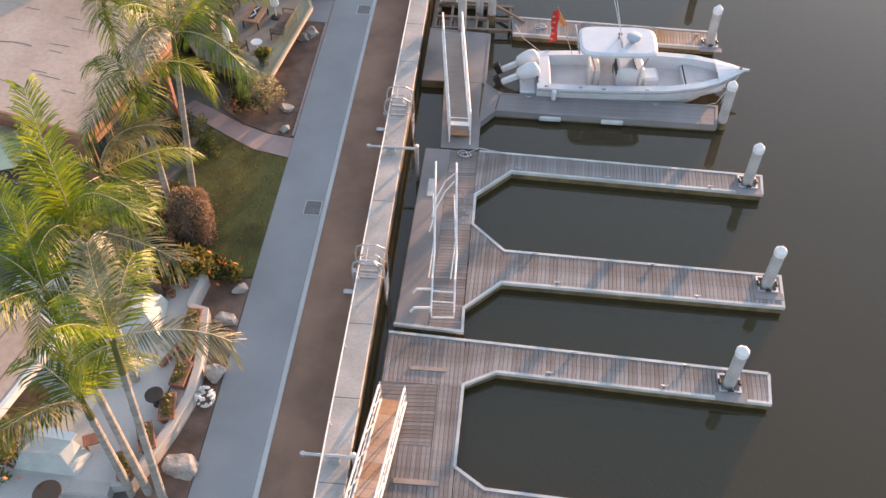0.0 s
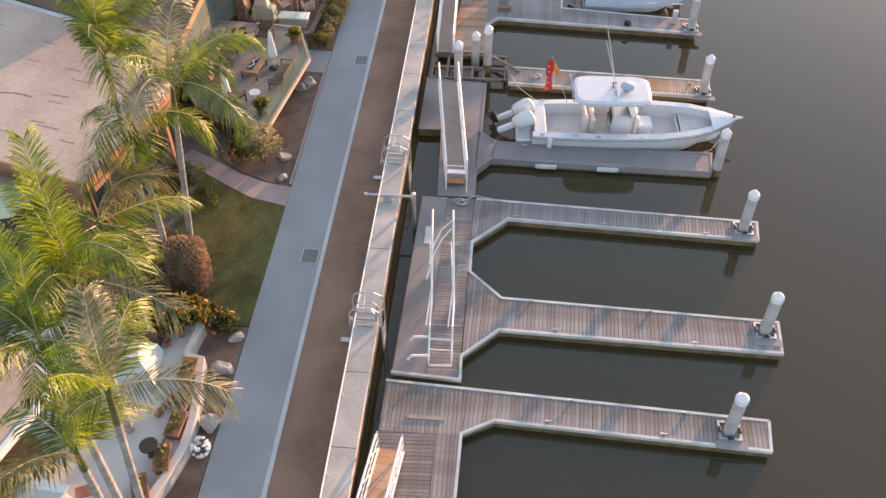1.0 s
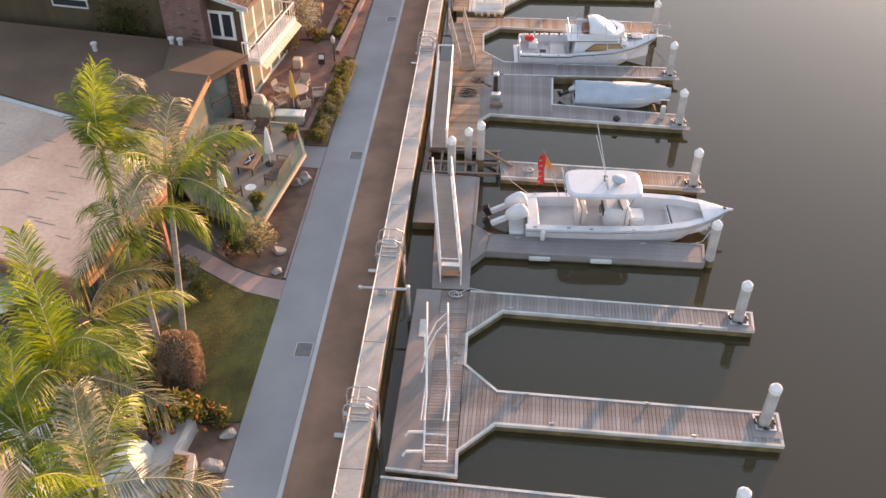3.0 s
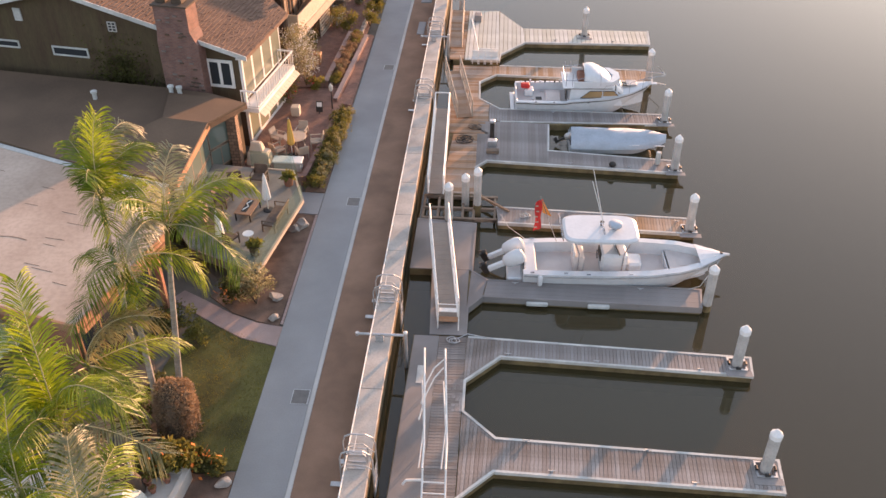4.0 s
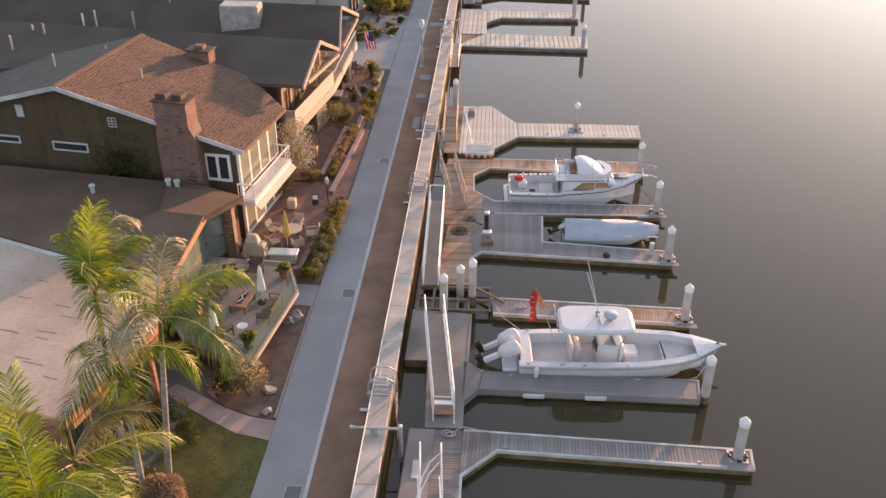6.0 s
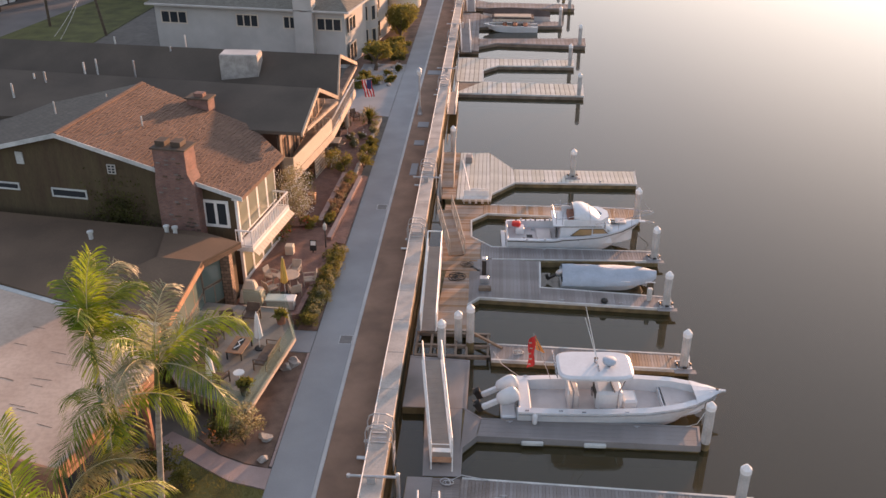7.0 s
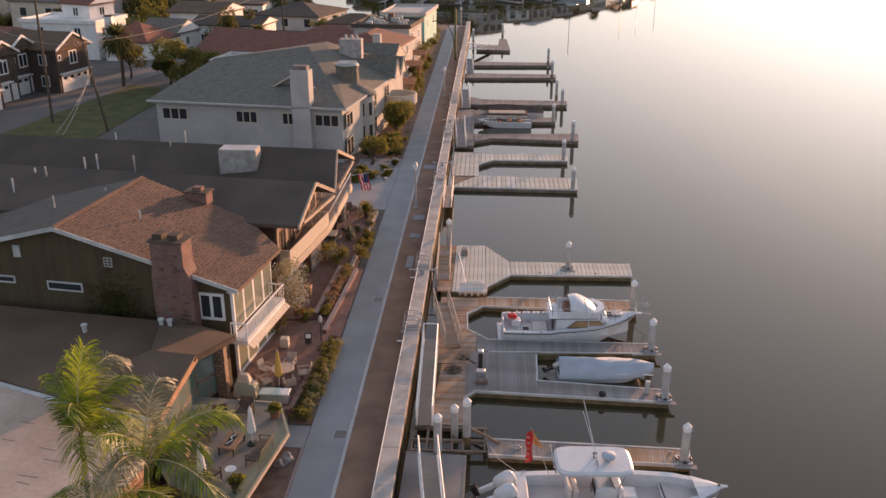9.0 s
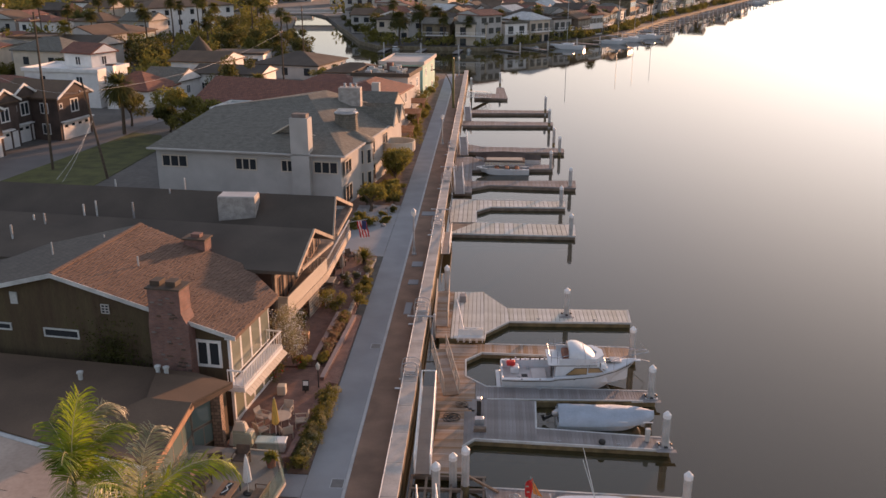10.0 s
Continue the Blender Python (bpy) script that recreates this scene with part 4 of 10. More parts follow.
part("wall", prism(bmesh.new(), [(-14.58, 33.41), (-14.64, 38.98), (-13.87, 40.35), (-13.58, 41.72), (-29.31, 43.57), (-29.31, 39.08)], 0.4, 3.857), "siding", hb)
window(hb, (-14.60, 38.93), (-14.56, 33.51), 2.294, 3.759, 4, 1, "timber", "prowglass")
window(hb, (-14.60, 38.93), (-14.56, 33.51), 1.268, 2.245, 5, 1, "timber", "prowglass")
part("pillar", boxes((-13.89, -13.38, 40.06, 40.6, 0.4, 3.847)), "stone", hb, "rubble stone pillar", uv=True)
window(hb, (-13.85, 40.25), (-14.59, 38.98), 2.441, 3.789, 1, 1, "timber", "prowglass")
window(hb, (-13.85, 40.25), (-14.59, 38.98), 1.268, 2.392, 2, 1, "timber", "prowglass")
part("roof_edge", edge_rail(bmesh.new(), [(-14.26, 33.27), (-14.38, 38.84), (-13.02, 41.13)], 0.10, 4.121, 4.170), "darkroof", hb, "folded roofing edge strip")
part("roof", slab(bmesh.new(), [(-16.51, 38.44, 4.59), (-14.12, 38.10, 4.56), (-12.90, 40.79, 4.33), (-14.56, 41.18, 4.36), (-17.20, 41.62, 4.36)], 0.12), "darkroof", hb, "sunlit brown roof slope over the prow")
part("roof", slab(bmesh.new(), [(-19.15, 35.76, 4.16), (-14.24, 33.80, 4.14), (-14.12, 38.10, 4.56), (-16.51, 38.44, 4.59)], 0.10), "darkroof", hb)
for x, y in ((-17.20, 41.91), (-16.71, 41.82), (-21.01, 41.03)):
    part("roof_vent", lathe(bmesh.new(), (x, y, 4.121), [(0.12, 0), (0.12, 0.38), (0.17, 0.4), (0.17, 0.5), (0.05, 0.55)], 10), "fascia", hb, "short pale vent pipe")

# raised patio with the glass rail
pa = thing("raised_patio", "raised patio with a pale floor and glass railing", "patio", (-12, 34, 0.5))
PT = [(-10.12, 30.1), (-9.25, 35.95), (-10.26, 38.65), (-12.5, 38.85), (-15.2, 39.2), (-15.2, 33.9), (-13.6, 31.7)]
part("floor", prism(bmesh.new(), PT, 1.42, 1.60), "patiofloor", pa, "pale grey patio floor")
part("edge_beam", edge_rail(bmesh.new(), PT[:4], 0.12, 1.46, 1.64), "beige", pa, "pinkish painted edge beam")
part("edge_beam", edge_rail(bmesh.new(), [PT[6], PT[0]], 0.12, 1.2, 1.62), "timber", pa)
part("skirt", prism(bmesh.new(), [(-10.9, 31.2), (-10.0, 35.9), (-10.9, 38.2), (-15.0, 38.8), (-15.0, 34.0), (-13.6, 32.4)], 0.4, 1.41), "soil", pa)
for x, y in ((-10.45, 30.5), (-11.6, 31.1)):
    part("support", boxes((x - 0.1, x + 0.1, y - 0.1, y + 0.1, 0.4, 1.41)), "cream", pa)
for a, b in zip(PT[:3], PT[1:4]):
    m, n = along(a, b)
    k = max(1, round(n / 1.5))
    for i in range(k):
        part("glass_panel", box(bmesh.new(), n * i / k + 0.02, n * (i + 1) / k - 0.02, 0.0, 0.015, 1.66, 2.62, m=m), "clear", pa, "clear greenish glass panel")
m, n = along(PT[6], PT[0])
part("glass_panel", box(bmesh.new(), 0.1, n - 0.02, 0.0, 0.015, 1.66, 2.62, m=m), "clear", pa, "clear greenish glass panel")

# two-storey dark wood house with brick chimney and sunroom
OB = (-13.6, 43.0)
hd = thing("wood_house", "dark wood-sided two-storey house with brown shingle roof", "house", (-20, 49, 0.5))
zr = lambda u: 8.9 - 0.268 * (u + 9.9)


def shakes(parent, poly, o, height, seed, mat="shake", course=0.21, wide=0.27):
    """Courses of split shakes over a roof slope that falls towards +u; poly in the house's own (u, v), counter-clockwise."""
    rnd = random.Random(seed)
    verts, faces = [], []
    inside = lambda u, v: all((b[0] - a[0]) * (v - a[1]) - (b[1] - a[1]) * (u - a[0]) >= -0.02 for a, b in zip(poly, poly[1:] + poly[:1]))
    u1, u0 = max(p[0] for p in poly), min(p[0] for p in poly)
    v0, v1 = min(p[1] for p in poly), max(p[1] for p in poly)
    k = 0
    u = u1
    while u > u0:
        v = v0 - rnd.uniform(0, wide)
        while v < v1:
            w = wide * rnd.uniform(0.6, 1.35)
            low, up = u + rnd.uniform(-0.035, 0.035), u - course - 0.05
            a, b = max(v, v0), min(v + w - 0.012, v1)
            if b - a > 0.05 and all(inside(p, q) for p in (u - 0.01, u - course) for q in (a + 0.01, b - 0.01)):
                t = rnd.uniform(0.035, 0.065)
                n = len(verts)
                for uu, vv, dz in ((up, a, 0.004), (up, b, 0.004), (low, b, t), (low, a, t), (low, b, 0.0), (low, a, 0.0)):
                    verts.append((*H(o, uu, vv), height(uu) + dz))
                faces += [(n, n + 3, n + 2, n + 1), (n + 3, n + 5, n + 4, n + 2), (n, n + 5, n + 3), (n + 1, n + 2, n + 4)]
            v += w
        u -= course
        k += 1
    bm = bmesh.new()
    vs = [bm.verts.new(p) for p in verts]
    for f in faces:
        bm.faces.new([vs[i] for i in f])
    ob = part("shake_cladding", bm, mat, parent, "courses of weathered brown wood shakes")
    return tagged(ob, "courses of weathered brown wood shakes", kind="stuff")


part("roof", slab(bmesh.new(), [(*H(OB, u, v), zr(u)) for u, v in ((0.6, -0.45), (0.6, 5.75), (-2.5, 8.3), (-9.9, 9.2), (-9.9, -0.45))], 0.18), "shake", hd, "sunlit brown shake roof slope")
shakes(hd, [(-9.9, -0.45), (0.6, -0.45), (0.6, 5.75), (-2.5, 8.3), (-9.9, 9.2)], OB, lambda u: zr(u) + 0.004, 12)
# slope turned from the sun: its shade is put into a darker, greyer colour
part("roof", slab(bmesh.new(), [(*H(OB, u, v), 8.9 + 0.26 * (u + 9.9)) for u, v in ((-9.9, 9.2), (-20, 9.2), (-20, -0.45), (-9.9, -0.45))], 0.18), "shadeshingle", hd, "shaded grey-brown roof slope", uv=True)
bm = bmesh.new()
for t0, t1 in (((0.62, zr(0.62)), (-9.9, 8.9)), ((-9.9, 8.9), (-20, 6.27))):
    a, b = H(OB, t0[0], -0.5), H(OB, t1[0], -0.5)
    a2, b2 = H(OB, t0[0], -0.44), H(OB, t1[0], -0.44)
    vs = [bm.verts.new(p) for p in ((*a, t0[1] + 0.04), (*b, t1[1] + 0.04), (*b, t1[1] - 0.2), (*a, t0[1] - 0.2), (*a2, t0[1] + 0.04), (*b2, t1[1] + 0.04), (*b2, t1[1] - 0.2), (*a2, t0[1] - 0.2))]
    for f in ((0, 1, 2, 3), (4, 7, 6, 5), (0, 4, 5, 1), (3, 2, 6, 7), (0, 3, 7, 4), (1, 5, 6, 2)):
        bm.faces.new([vs[i] for i in f])
part("barge_board", bm, "fascia", hd, "pale barge board")
bm = bmesh.new()
sec = [(-20, 0.4), (-0.05, 0.4), (-0.05, zr(-0.05) - 0.22), (-9.9, 8.66), (-20, 6.05)]
lo = [bm.verts.new((*H(OB, u, 0), z)) for u, z in sec]
hi = [bm.verts.new((*H(OB, u, 5.4), z)) for u, z in sec]
bm.faces.new(lo)
bm.faces.new(hi[::-1])
for i in range(5):
    bm.faces.new((lo[i], lo[(i + 1) % 5], hi[(i + 1) % 5], hi[i]))
part("wall", bm, "siding", hd, "dark vertical wood siding")
part("wall", prism(bmesh.new(), [H(OB, -20, 5.41), H(OB, -2.8, 5.41), H(OB, -2.8, 8.0), H(OB, -20, 8.8)], 0.4, 6.0), "siding", hd)
bm = bmesh.new()
prism(bm, [H(OB, -4.15, -0.75), H(OB, -1.88, -0.75), H(OB, -1.88, 0.2), H(OB, -4.15, 0.2)], 0.4, 6.6)
prism(bm, [H(OB, -4.15, -0.75), H(OB, -1.88, -0.75), H(OB, -1.88, 0.2), H(OB, -4.15, 0.2)], 6.601, 7.3, [H(OB, -4.05, -0.75), H(OB, -2.22, -0.75), H(OB, -2.22, 0.4), H(OB, -4.05, 0.4)])
prism(bm, [H(OB, -4.05, -0.75), H(OB, -2.22, -0.75), H(OB, -2.22, 0.4), H(OB, -4.05, 0.4)], 7.301, 8.62)
chim = part("chimney", bm, "brick", hd, "tall red brick chimney with protruding bricks", uv=True)
part("chimney_cap", prism(bmesh.new(), [H(OB, -4.15, -0.85), H(OB, -2.12, -0.85), H(OB, -2.12, 0.5), H(OB, -4.15, 0.5)], 8.62, 8.70), "stone", chim)
for u in (-3.7, -2.8):
    part("chimney_pot", prism(bmesh.new(), [H(OB, u - 0.28, -0.5), H(OB, u + 0.28, -0.5), H(OB, u + 0.28, 0.15), H(OB, u - 0.28, 0.15)], 8.72, 8.98), "stone", chim, "squat clay chimney pot")
rnd = random.Random(9)
for i in range(34):
    u, z = rnd.uniform(-4.0, -2.0), rnd.uniform(3.8, 8.4)
    if z > 6.6:
        u = rnd.uniform(-3.95, -2.6)
    a, b = H(OB, u, -0.752), H(OB, u + 0.24, -0.752)
    m, n = along(a, b)
    part("brick", box(bmesh.new(), 0, 0.23, 0, rnd.uniform(0.03, 0.07), z, z + 0.075, m=m), rnd.choice(("brick", "darkroof", "stone")), chim)
window(hd, H(OB, -1.95, -0.01), H(OB, -0.45, -0.01), 4.0, 5.6, 2, 1, "white", "glass", 0.16)
window(hd, H(OB, -11.1, -0.01), H(OB, -8.9, -0.01), 4.95, 5.5, 1, 1, "fascia", "glass", 0.09)
window(hd, H(OB, -14.9, -0.01), H(OB, -13.1, -0.01), 5.15, 5.6, 1, 1, "fascia", "glass", 0.09)
window(hd, H(OB, -12.9, -0.01), H(OB, -12.45, -0.01), 6.8, 7.5, 1, 1, "fascia", "fascia", 0.06)
window(hd, H(OB, -7.35, -0.01), H(OB, -6.85, -0.01), 6.65, 7.2, 2, 3, "stucco", "glass", 0.05)
for i in range(24):
    v = -0.45 + i * 0.4
    part("ridge_cap", slab(bmesh.new(), [(*H(OB, -9.72, v), zr(-9.72) + 0.09), (*H(OB, -9.72, v + 0.38), zr(-9.72) + 0.09), (*H(OB, -9.9, v + 0.38), 9.0), (*H(OB, -9.9, v), 9.0)], 0.05), "shake", hd)
# sunroom, balcony
part("corner_post", prism(bmesh.new(), [H(OB, -0.06, -0.06), H(OB, 0.1, -0.06), H(OB, 0.1, 0.1), H(OB, -0.06, 0.1)], 0.5, 6.0), "white", hd)
for z0, z1 in ((0.75, 2.85), (3.35, 5.85)):
    for i in range(4):
        v0 = 0.1 + i * 1.35
        window(hd, H(OB, 0.0, v0 + 1.33), H(OB, 0.0, v0), z0, z1, 1, 1, "white", "paleglass", 0.09)
part("eave_trim", prism(bmesh.new(), [H(OB, -0.05, -0.4), H(OB, 0.55, -0.4), H(OB, 0.55, 5.7), H(OB, -0.05, 5.7)], 5.86, 5.93), "white", hd)
bal = part("balcony", prism(bmesh.new(), [H(OB, 0.02, -0.6), H(OB, 1.0, -0.6), H(OB, 1.0, 4.95), H(OB, 0.02, 4.95)], 2.95, 3.2), "white", hd, "white balcony floor with scalloped awning edge")
railing(hd, [H(OB, 0.04, -0.55), H(OB, 0.95, -0.55), H(OB, 0.95, 4.9), H(OB, 0.04, 4.9)], 3.25, 4.2, "white", 0.33, 0.03)
for i in range(16):
    a, b = H(OB, 1.02, 4.95 - 0.347 * i), H(OB, 1.02, 4.95 - 0.347 * (i + 0.94))
    c, d = H(OB, 1.30, 4.95 - 0.347 * (i + 0.94)), H(OB, 1.30, 4.95 - 0.347 * i)
    part("scallop", slab(bmesh.new(), [(*a, 3.0), (*b, 3.0), (*c, 2.78), (*d, 2.78)], 0.03), "cream", bal)
part("base_wall", prism(bmesh.new(), [H(OB, 0.0, -0.02), H(OB, 0.06, -0.02), H(OB, 0.06, 5.5), H(OB, 0.0, 5.5)], 0.4, 0.74), "white", hd)
ch2 = part("chimney", prism(bmesh.new(), [H(OB, -6.5, 8.2), H(OB, -5.1, 8.2), H(OB, -5.1, 9.1), H(OB, -6.5, 9.1)], 6.8, 8.35), "brick", hd, "second low brick chimney", uv=True)
part("chimney_cap", prism(bmesh.new(), [H(OB, -6.6, 8.1), H(OB, -5.0, 8.1), H(OB, -5.0, 9.2), H(OB, -6.6, 9.2)], 8.351, 8.45), "stone", ch2)
part("chimney_pot", prism(bmesh.new(), [H(OB, -6.1, 8.4), H(OB, -5.5, 8.4), H(OB, -5.5, 8.9), H(OB, -6.1, 8.9)], 8.451, 8.68), "brick", ch2, uv=True)
for u, v in ((-7.0, 3.6), (-11.2, 7.0), (-13.5, 5)):
    part("vent_pipe", tube(bmesh.new(), [(*H(OB, u, v), 7.4), (*H(OB, u, v), 8.75)], 0.05), "fascia", hd)

# brown house with the timber gable and long balcony
hc = thing("brown_roof_house", "wide house with a dark low roof, timber gable and long balcony", "house", (-22, 66, 0.5))
NEAR = 0.92


def S(p):
    """Draws a roof point in towards the promenade and up."""
    return (p[0] * NEAR, p[1] * NEAR, 25.4 - (25.4 - p[2]) * NEAR)


ROOF = [[(-12.4, 54.8, 5.3), (-38, 58, 5.1), (-60, 61, 5.0)], [(-12.3, 60.5, 6.55), (-38, 65, 6.3), (-60, 68.6, 6.1)], [(-11.6, 64.2, 4.8), (-38, 69, 4.6), (-60, 72.8, 4.4)],
        [(-12.0, 68.2, 6.9), (-40, 73, 6.5), (-60, 76.2, 6.3)], [(-11.5, 73.3, 4.9), (-42, 78, 4.5), (-60, 80.8, 4.4)]]
for near, far in zip(ROOF, ROOF[1:]):
    for pts in ([near[0], far[0], far[1], near[1]], [near[1], far[1], far[2], near[2]]):
        part("roof", slab(bmesh.new(), [S(p) for p in pts], 0.22), "greyroof", hc, "dark brown rolled roof slope")


def beam(parent, name, a, b, w, h, mat, label=""):
    """A square timber from a to b."""
    a, b = Vector(a), Vector(b)
    s = Vector((b.y - a.y, a.x - b.x, 0)).normalized() * (w / 2)
    up = Vector((0, 0, h))
    bm = bmesh.new()
    vs = [bm.verts.new(p) for p in (a - s, b - s, b + s, a + s, a - s + up, b - s + up, b + s + up, a + s + up)]
    for f in ((0, 3, 2, 1), (4, 5, 6, 7), (0, 1, 5, 4), (1, 2, 6, 5), (2, 3, 7, 6), (3, 0, 4, 7)):
        bm.faces.new([vs[q] for q in f])
    return part(name, bm, mat, parent, label)


for a, b, c in (((-12.35, 54.75, 5.0), (-12.2, 60.5, 6.3), (-11.5, 64.3, 4.5)), ((-11.5, 64.1, 4.5), (-11.9, 68.2, 6.65), (-11.4, 73.4, 4.6))):
    a, b, c = S(a), S(b), S(c)
    beam(hc, "barge_board", a, b, 0.12, 0.26, "palewood", "weathered pale barge board")
    beam(hc, "barge_board", b, c, 0.12, 0.26, "palewood", "weathered pale barge board")
    beam(hc, "tie_beam", (a[0] + 0.05, a[1] + 1.2, a[2] - 0.05), (c[0] + 0.05, c[1] - 0.8, c[2] - 0.02), 0.14, 0.18, "palewood", "pale timber tie beam")
    bm, o = bmesh.new(), 1.5
    bm.faces.new([bm.verts.new(p) for p in ((a[0] - o, a[1] + 0.4, a[2]), (c[0] - o, c[1] - 0.3, c[2]), (b[0] - o, b[1], b[2] - 0.1))])
    part("gable_panel", bm, "orangewood", hc, "boarded gable panel")
part("wall", prism(bmesh.new(), [(-13.5, 52.6), (-13.3, 68.0), (-30, 73.0), (-54, 73.4), (-54, 58), (-33, 55.5)], 0.4, 6.05), "brownhouse", hc)
part("wall", prism(bmesh.new(), [(-13.48, 52.8), (-13.36, 52.8), (-13.16, 67.6), (-13.28, 67.6)], 3.2, 6.5), "timber", hc, "stained board wall under the eaves")
for i in range(6):
    y = 53.4 + i * 2.4
    x = -13.34 + (y - 52.8) * 0.0135
    window(hc, (x + 0.022, y + 1.6), (x, y), 3.3, 5.4, 2, 1, "orangewood", "glass")
    window(hc, (x - 0.11, y + 1.6), (x - 0.13, y), 0.8, 2.7, 2, 1, "cream", "glass")
bal = part("balcony", prism(bmesh.new(), [(-13.4, 53.2), (-12.70, 53.05), (-11.50, 60.9), (-11.35, 71.2), (-13.2, 71.4)], 2.85, 3.12), "timber", hc, "long brown balcony floor")
part("balcony_fascia", edge_rail(bmesh.new(), [(-13.4, 53.16), (-12.66, 53.0), (-11.46, 60.9), (-11.31, 71.2)], 0.10, 2.60, 3.15), "beige", hc, "cream balcony fascia")
railing(hc, [(-13.4, 53.2), (-12.66, 53.05), (-11.48, 60.9)], 3.17, 4.2, "cream", 0.15, 0.135)
railing(hc, [(-12.9, 60.9), (-11.6, 60.95)], 3.17, 4.2, "cream", 0.3, 0.15)
railing(hc, [(-11.48, 61.05), (-11.34, 71.1)], 3.17, 4.1, "galv", 0.3, 0.03)
part("lattice", grid_frame(2.2, 0.6, 2.6, 8, 8, 0.04, 0.03, along((-12.35, 58.2), (-12.05, 60.4))[0]), "cream", hc, "pale garden lattice under the balcony")
ch = part("chimney", boxes((-19.4, -16.65, 61.4, 62.9, 6.0, 8.55), bevel=0.03), "rock", hc, "broad grey stucco chimney")
part("chimney_cap", boxes((-19.35, -16.7, 61.45, 62.85, 8.56, 8.62)), "kerb", ch)
rnd = random.Random(2)
for i in range(9):
    x, y = rnd.uniform(-34, -24), rnd.uniform(55, 70)
    part("vent_pipe", tube(bmesh.new(), [(x, y, 6.6), (x, y, 8.0 + rnd.uniform(0, 0.4))], 0.07, 8), rnd.choice(("fascia", "galv")), hc)

# large pale stucco house with hipped roof
OD = (-14.5, 86.9)
he = thing("stucco_house", "large pale grey stucco house with a hipped shingle roof", "house", (-24, 95, 0.5))
part("wall", prism(bmesh.new(), [H(OD, -20.2, 0), H(OD, 0, 0), H(OD, 0.3, 7), H(OD, 0.3, 24), H(OD, -20.2, 22)], 0.4, 6.1), "stucco", he)
bm = bmesh.new()
E0 = [H(OD, -20.9, -0.6), H(OD, 0.6, -0.6), H(OD, 0.9, 24.5), H(OD, -20.9, 22.6)]
R0 = [(-31.2, 101.0, 8.6), (-22.4, 100.2, 8.65), (-20.9, 103.6, 9.6), (-19.4, 107.5, 9.6)]
lo = [bm.verts.new((*p, 6.15)) for p in E0]
ra, rm, rb, rc = (bm.verts.new(p) for p in R0)
for f in ((lo[0], lo[1], rm, ra), (lo[1], rb, rm), (lo[1], lo[2], rc, rb), (lo[2], lo[3], ra, rc), (ra, rm, rb, rc), (lo[3], lo[0], ra), lo[::-1]):
    bm.faces.new(f)
part("roof", bm, "greyshingle", he, "grey shingle hipped roof", uv=True)
part("gutter", edge_rail(bmesh.new(), [E0[0], E0[1], E0[2]], 0.2, 6.0, 6.17), "stucco", he)
for u0, u1 in ((-19.6, -16.7), (-11.4, -9.0), (-6.4, -5.0), (-2.9, -0.3)):
    window(he, H(OD, u0, -0.01), H(OD, u1, -0.01), 4.1, 5.4, 3 if u1 - u0 > 2 else 2, 1, "cream", "glass", 0.12)
for v0 in (0.4, 9.5, 15):
    window(he, H(OD, 0.32, v0 + 2.2), H(OD, 0.32, v0), 3.9, 5.4, 2, 1, "cream", "glass", 0.12)
    window(he, H(OD, 0.32, v0 + 2.2), H(OD, 0.32, v0), 0.9, 2.8, 2, 1, "cream", "glass", 0.12)
part("chimney", prism(bmesh.new(), [H(OD, -5.0, -0.7), H(OD, -3.1, -0.7), H(OD, -3.1, 0.6), H(OD, -5.0, 0.6)], 0.4, 9.8), "stucco", he, "tall stucco chimney")
part("chimney_cap", prism(bmesh.new(), [H(OD, -4.8, -0.5), H(OD, -3.3, -0.5), H(OD, -3.3, 0.4), H(OD, -4.8, 0.4)], 9.8, 10.2), "brick", he)
x, y = -13.95, 94.8
part("turret", lathe(bmesh.new(), (x, y, 0.4), [(1.75, 0), (1.75, 5.55)], 28), "stucco", he, "rounded bay front")
part("bay_roof", lathe(bmesh.new(), (x - 0.25, y, 0.4), [(2.15, 5.5), (2.2, 5.72), (1.3, 6.2), (0.05, 6.7)], 28), "greyshingle", he, "flared shingle roof over the bay", uv=True)
for a in range(4):
    an = radians(-70 + a * 34)
    p0, p1 = (x + 1.77 * math.cos(an + 0.2), y + 1.77 * math.sin(an + 0.2)), (x + 1.77 * math.cos(an - 0.2), y + 1.77 * math.sin(an - 0.2))
    window(he, p0, p1, 1.0, 2.9, 1, 1, "cream", "glass", 0.1)
    window(he, p0, p1, 3.7, 5.3, 1, 1, "cream", "glass", 0.1)
x, y = H(OD, 1.6, 17)
part("balcony", lathe(bmesh.new(), (x, y, 3.0), [(1.9, 0), (2.1, 0.3), (2.1, 1.3), (1.95, 1.3), (1.95, 0.4)], 24), "cream", he, "rounded cream balcony")
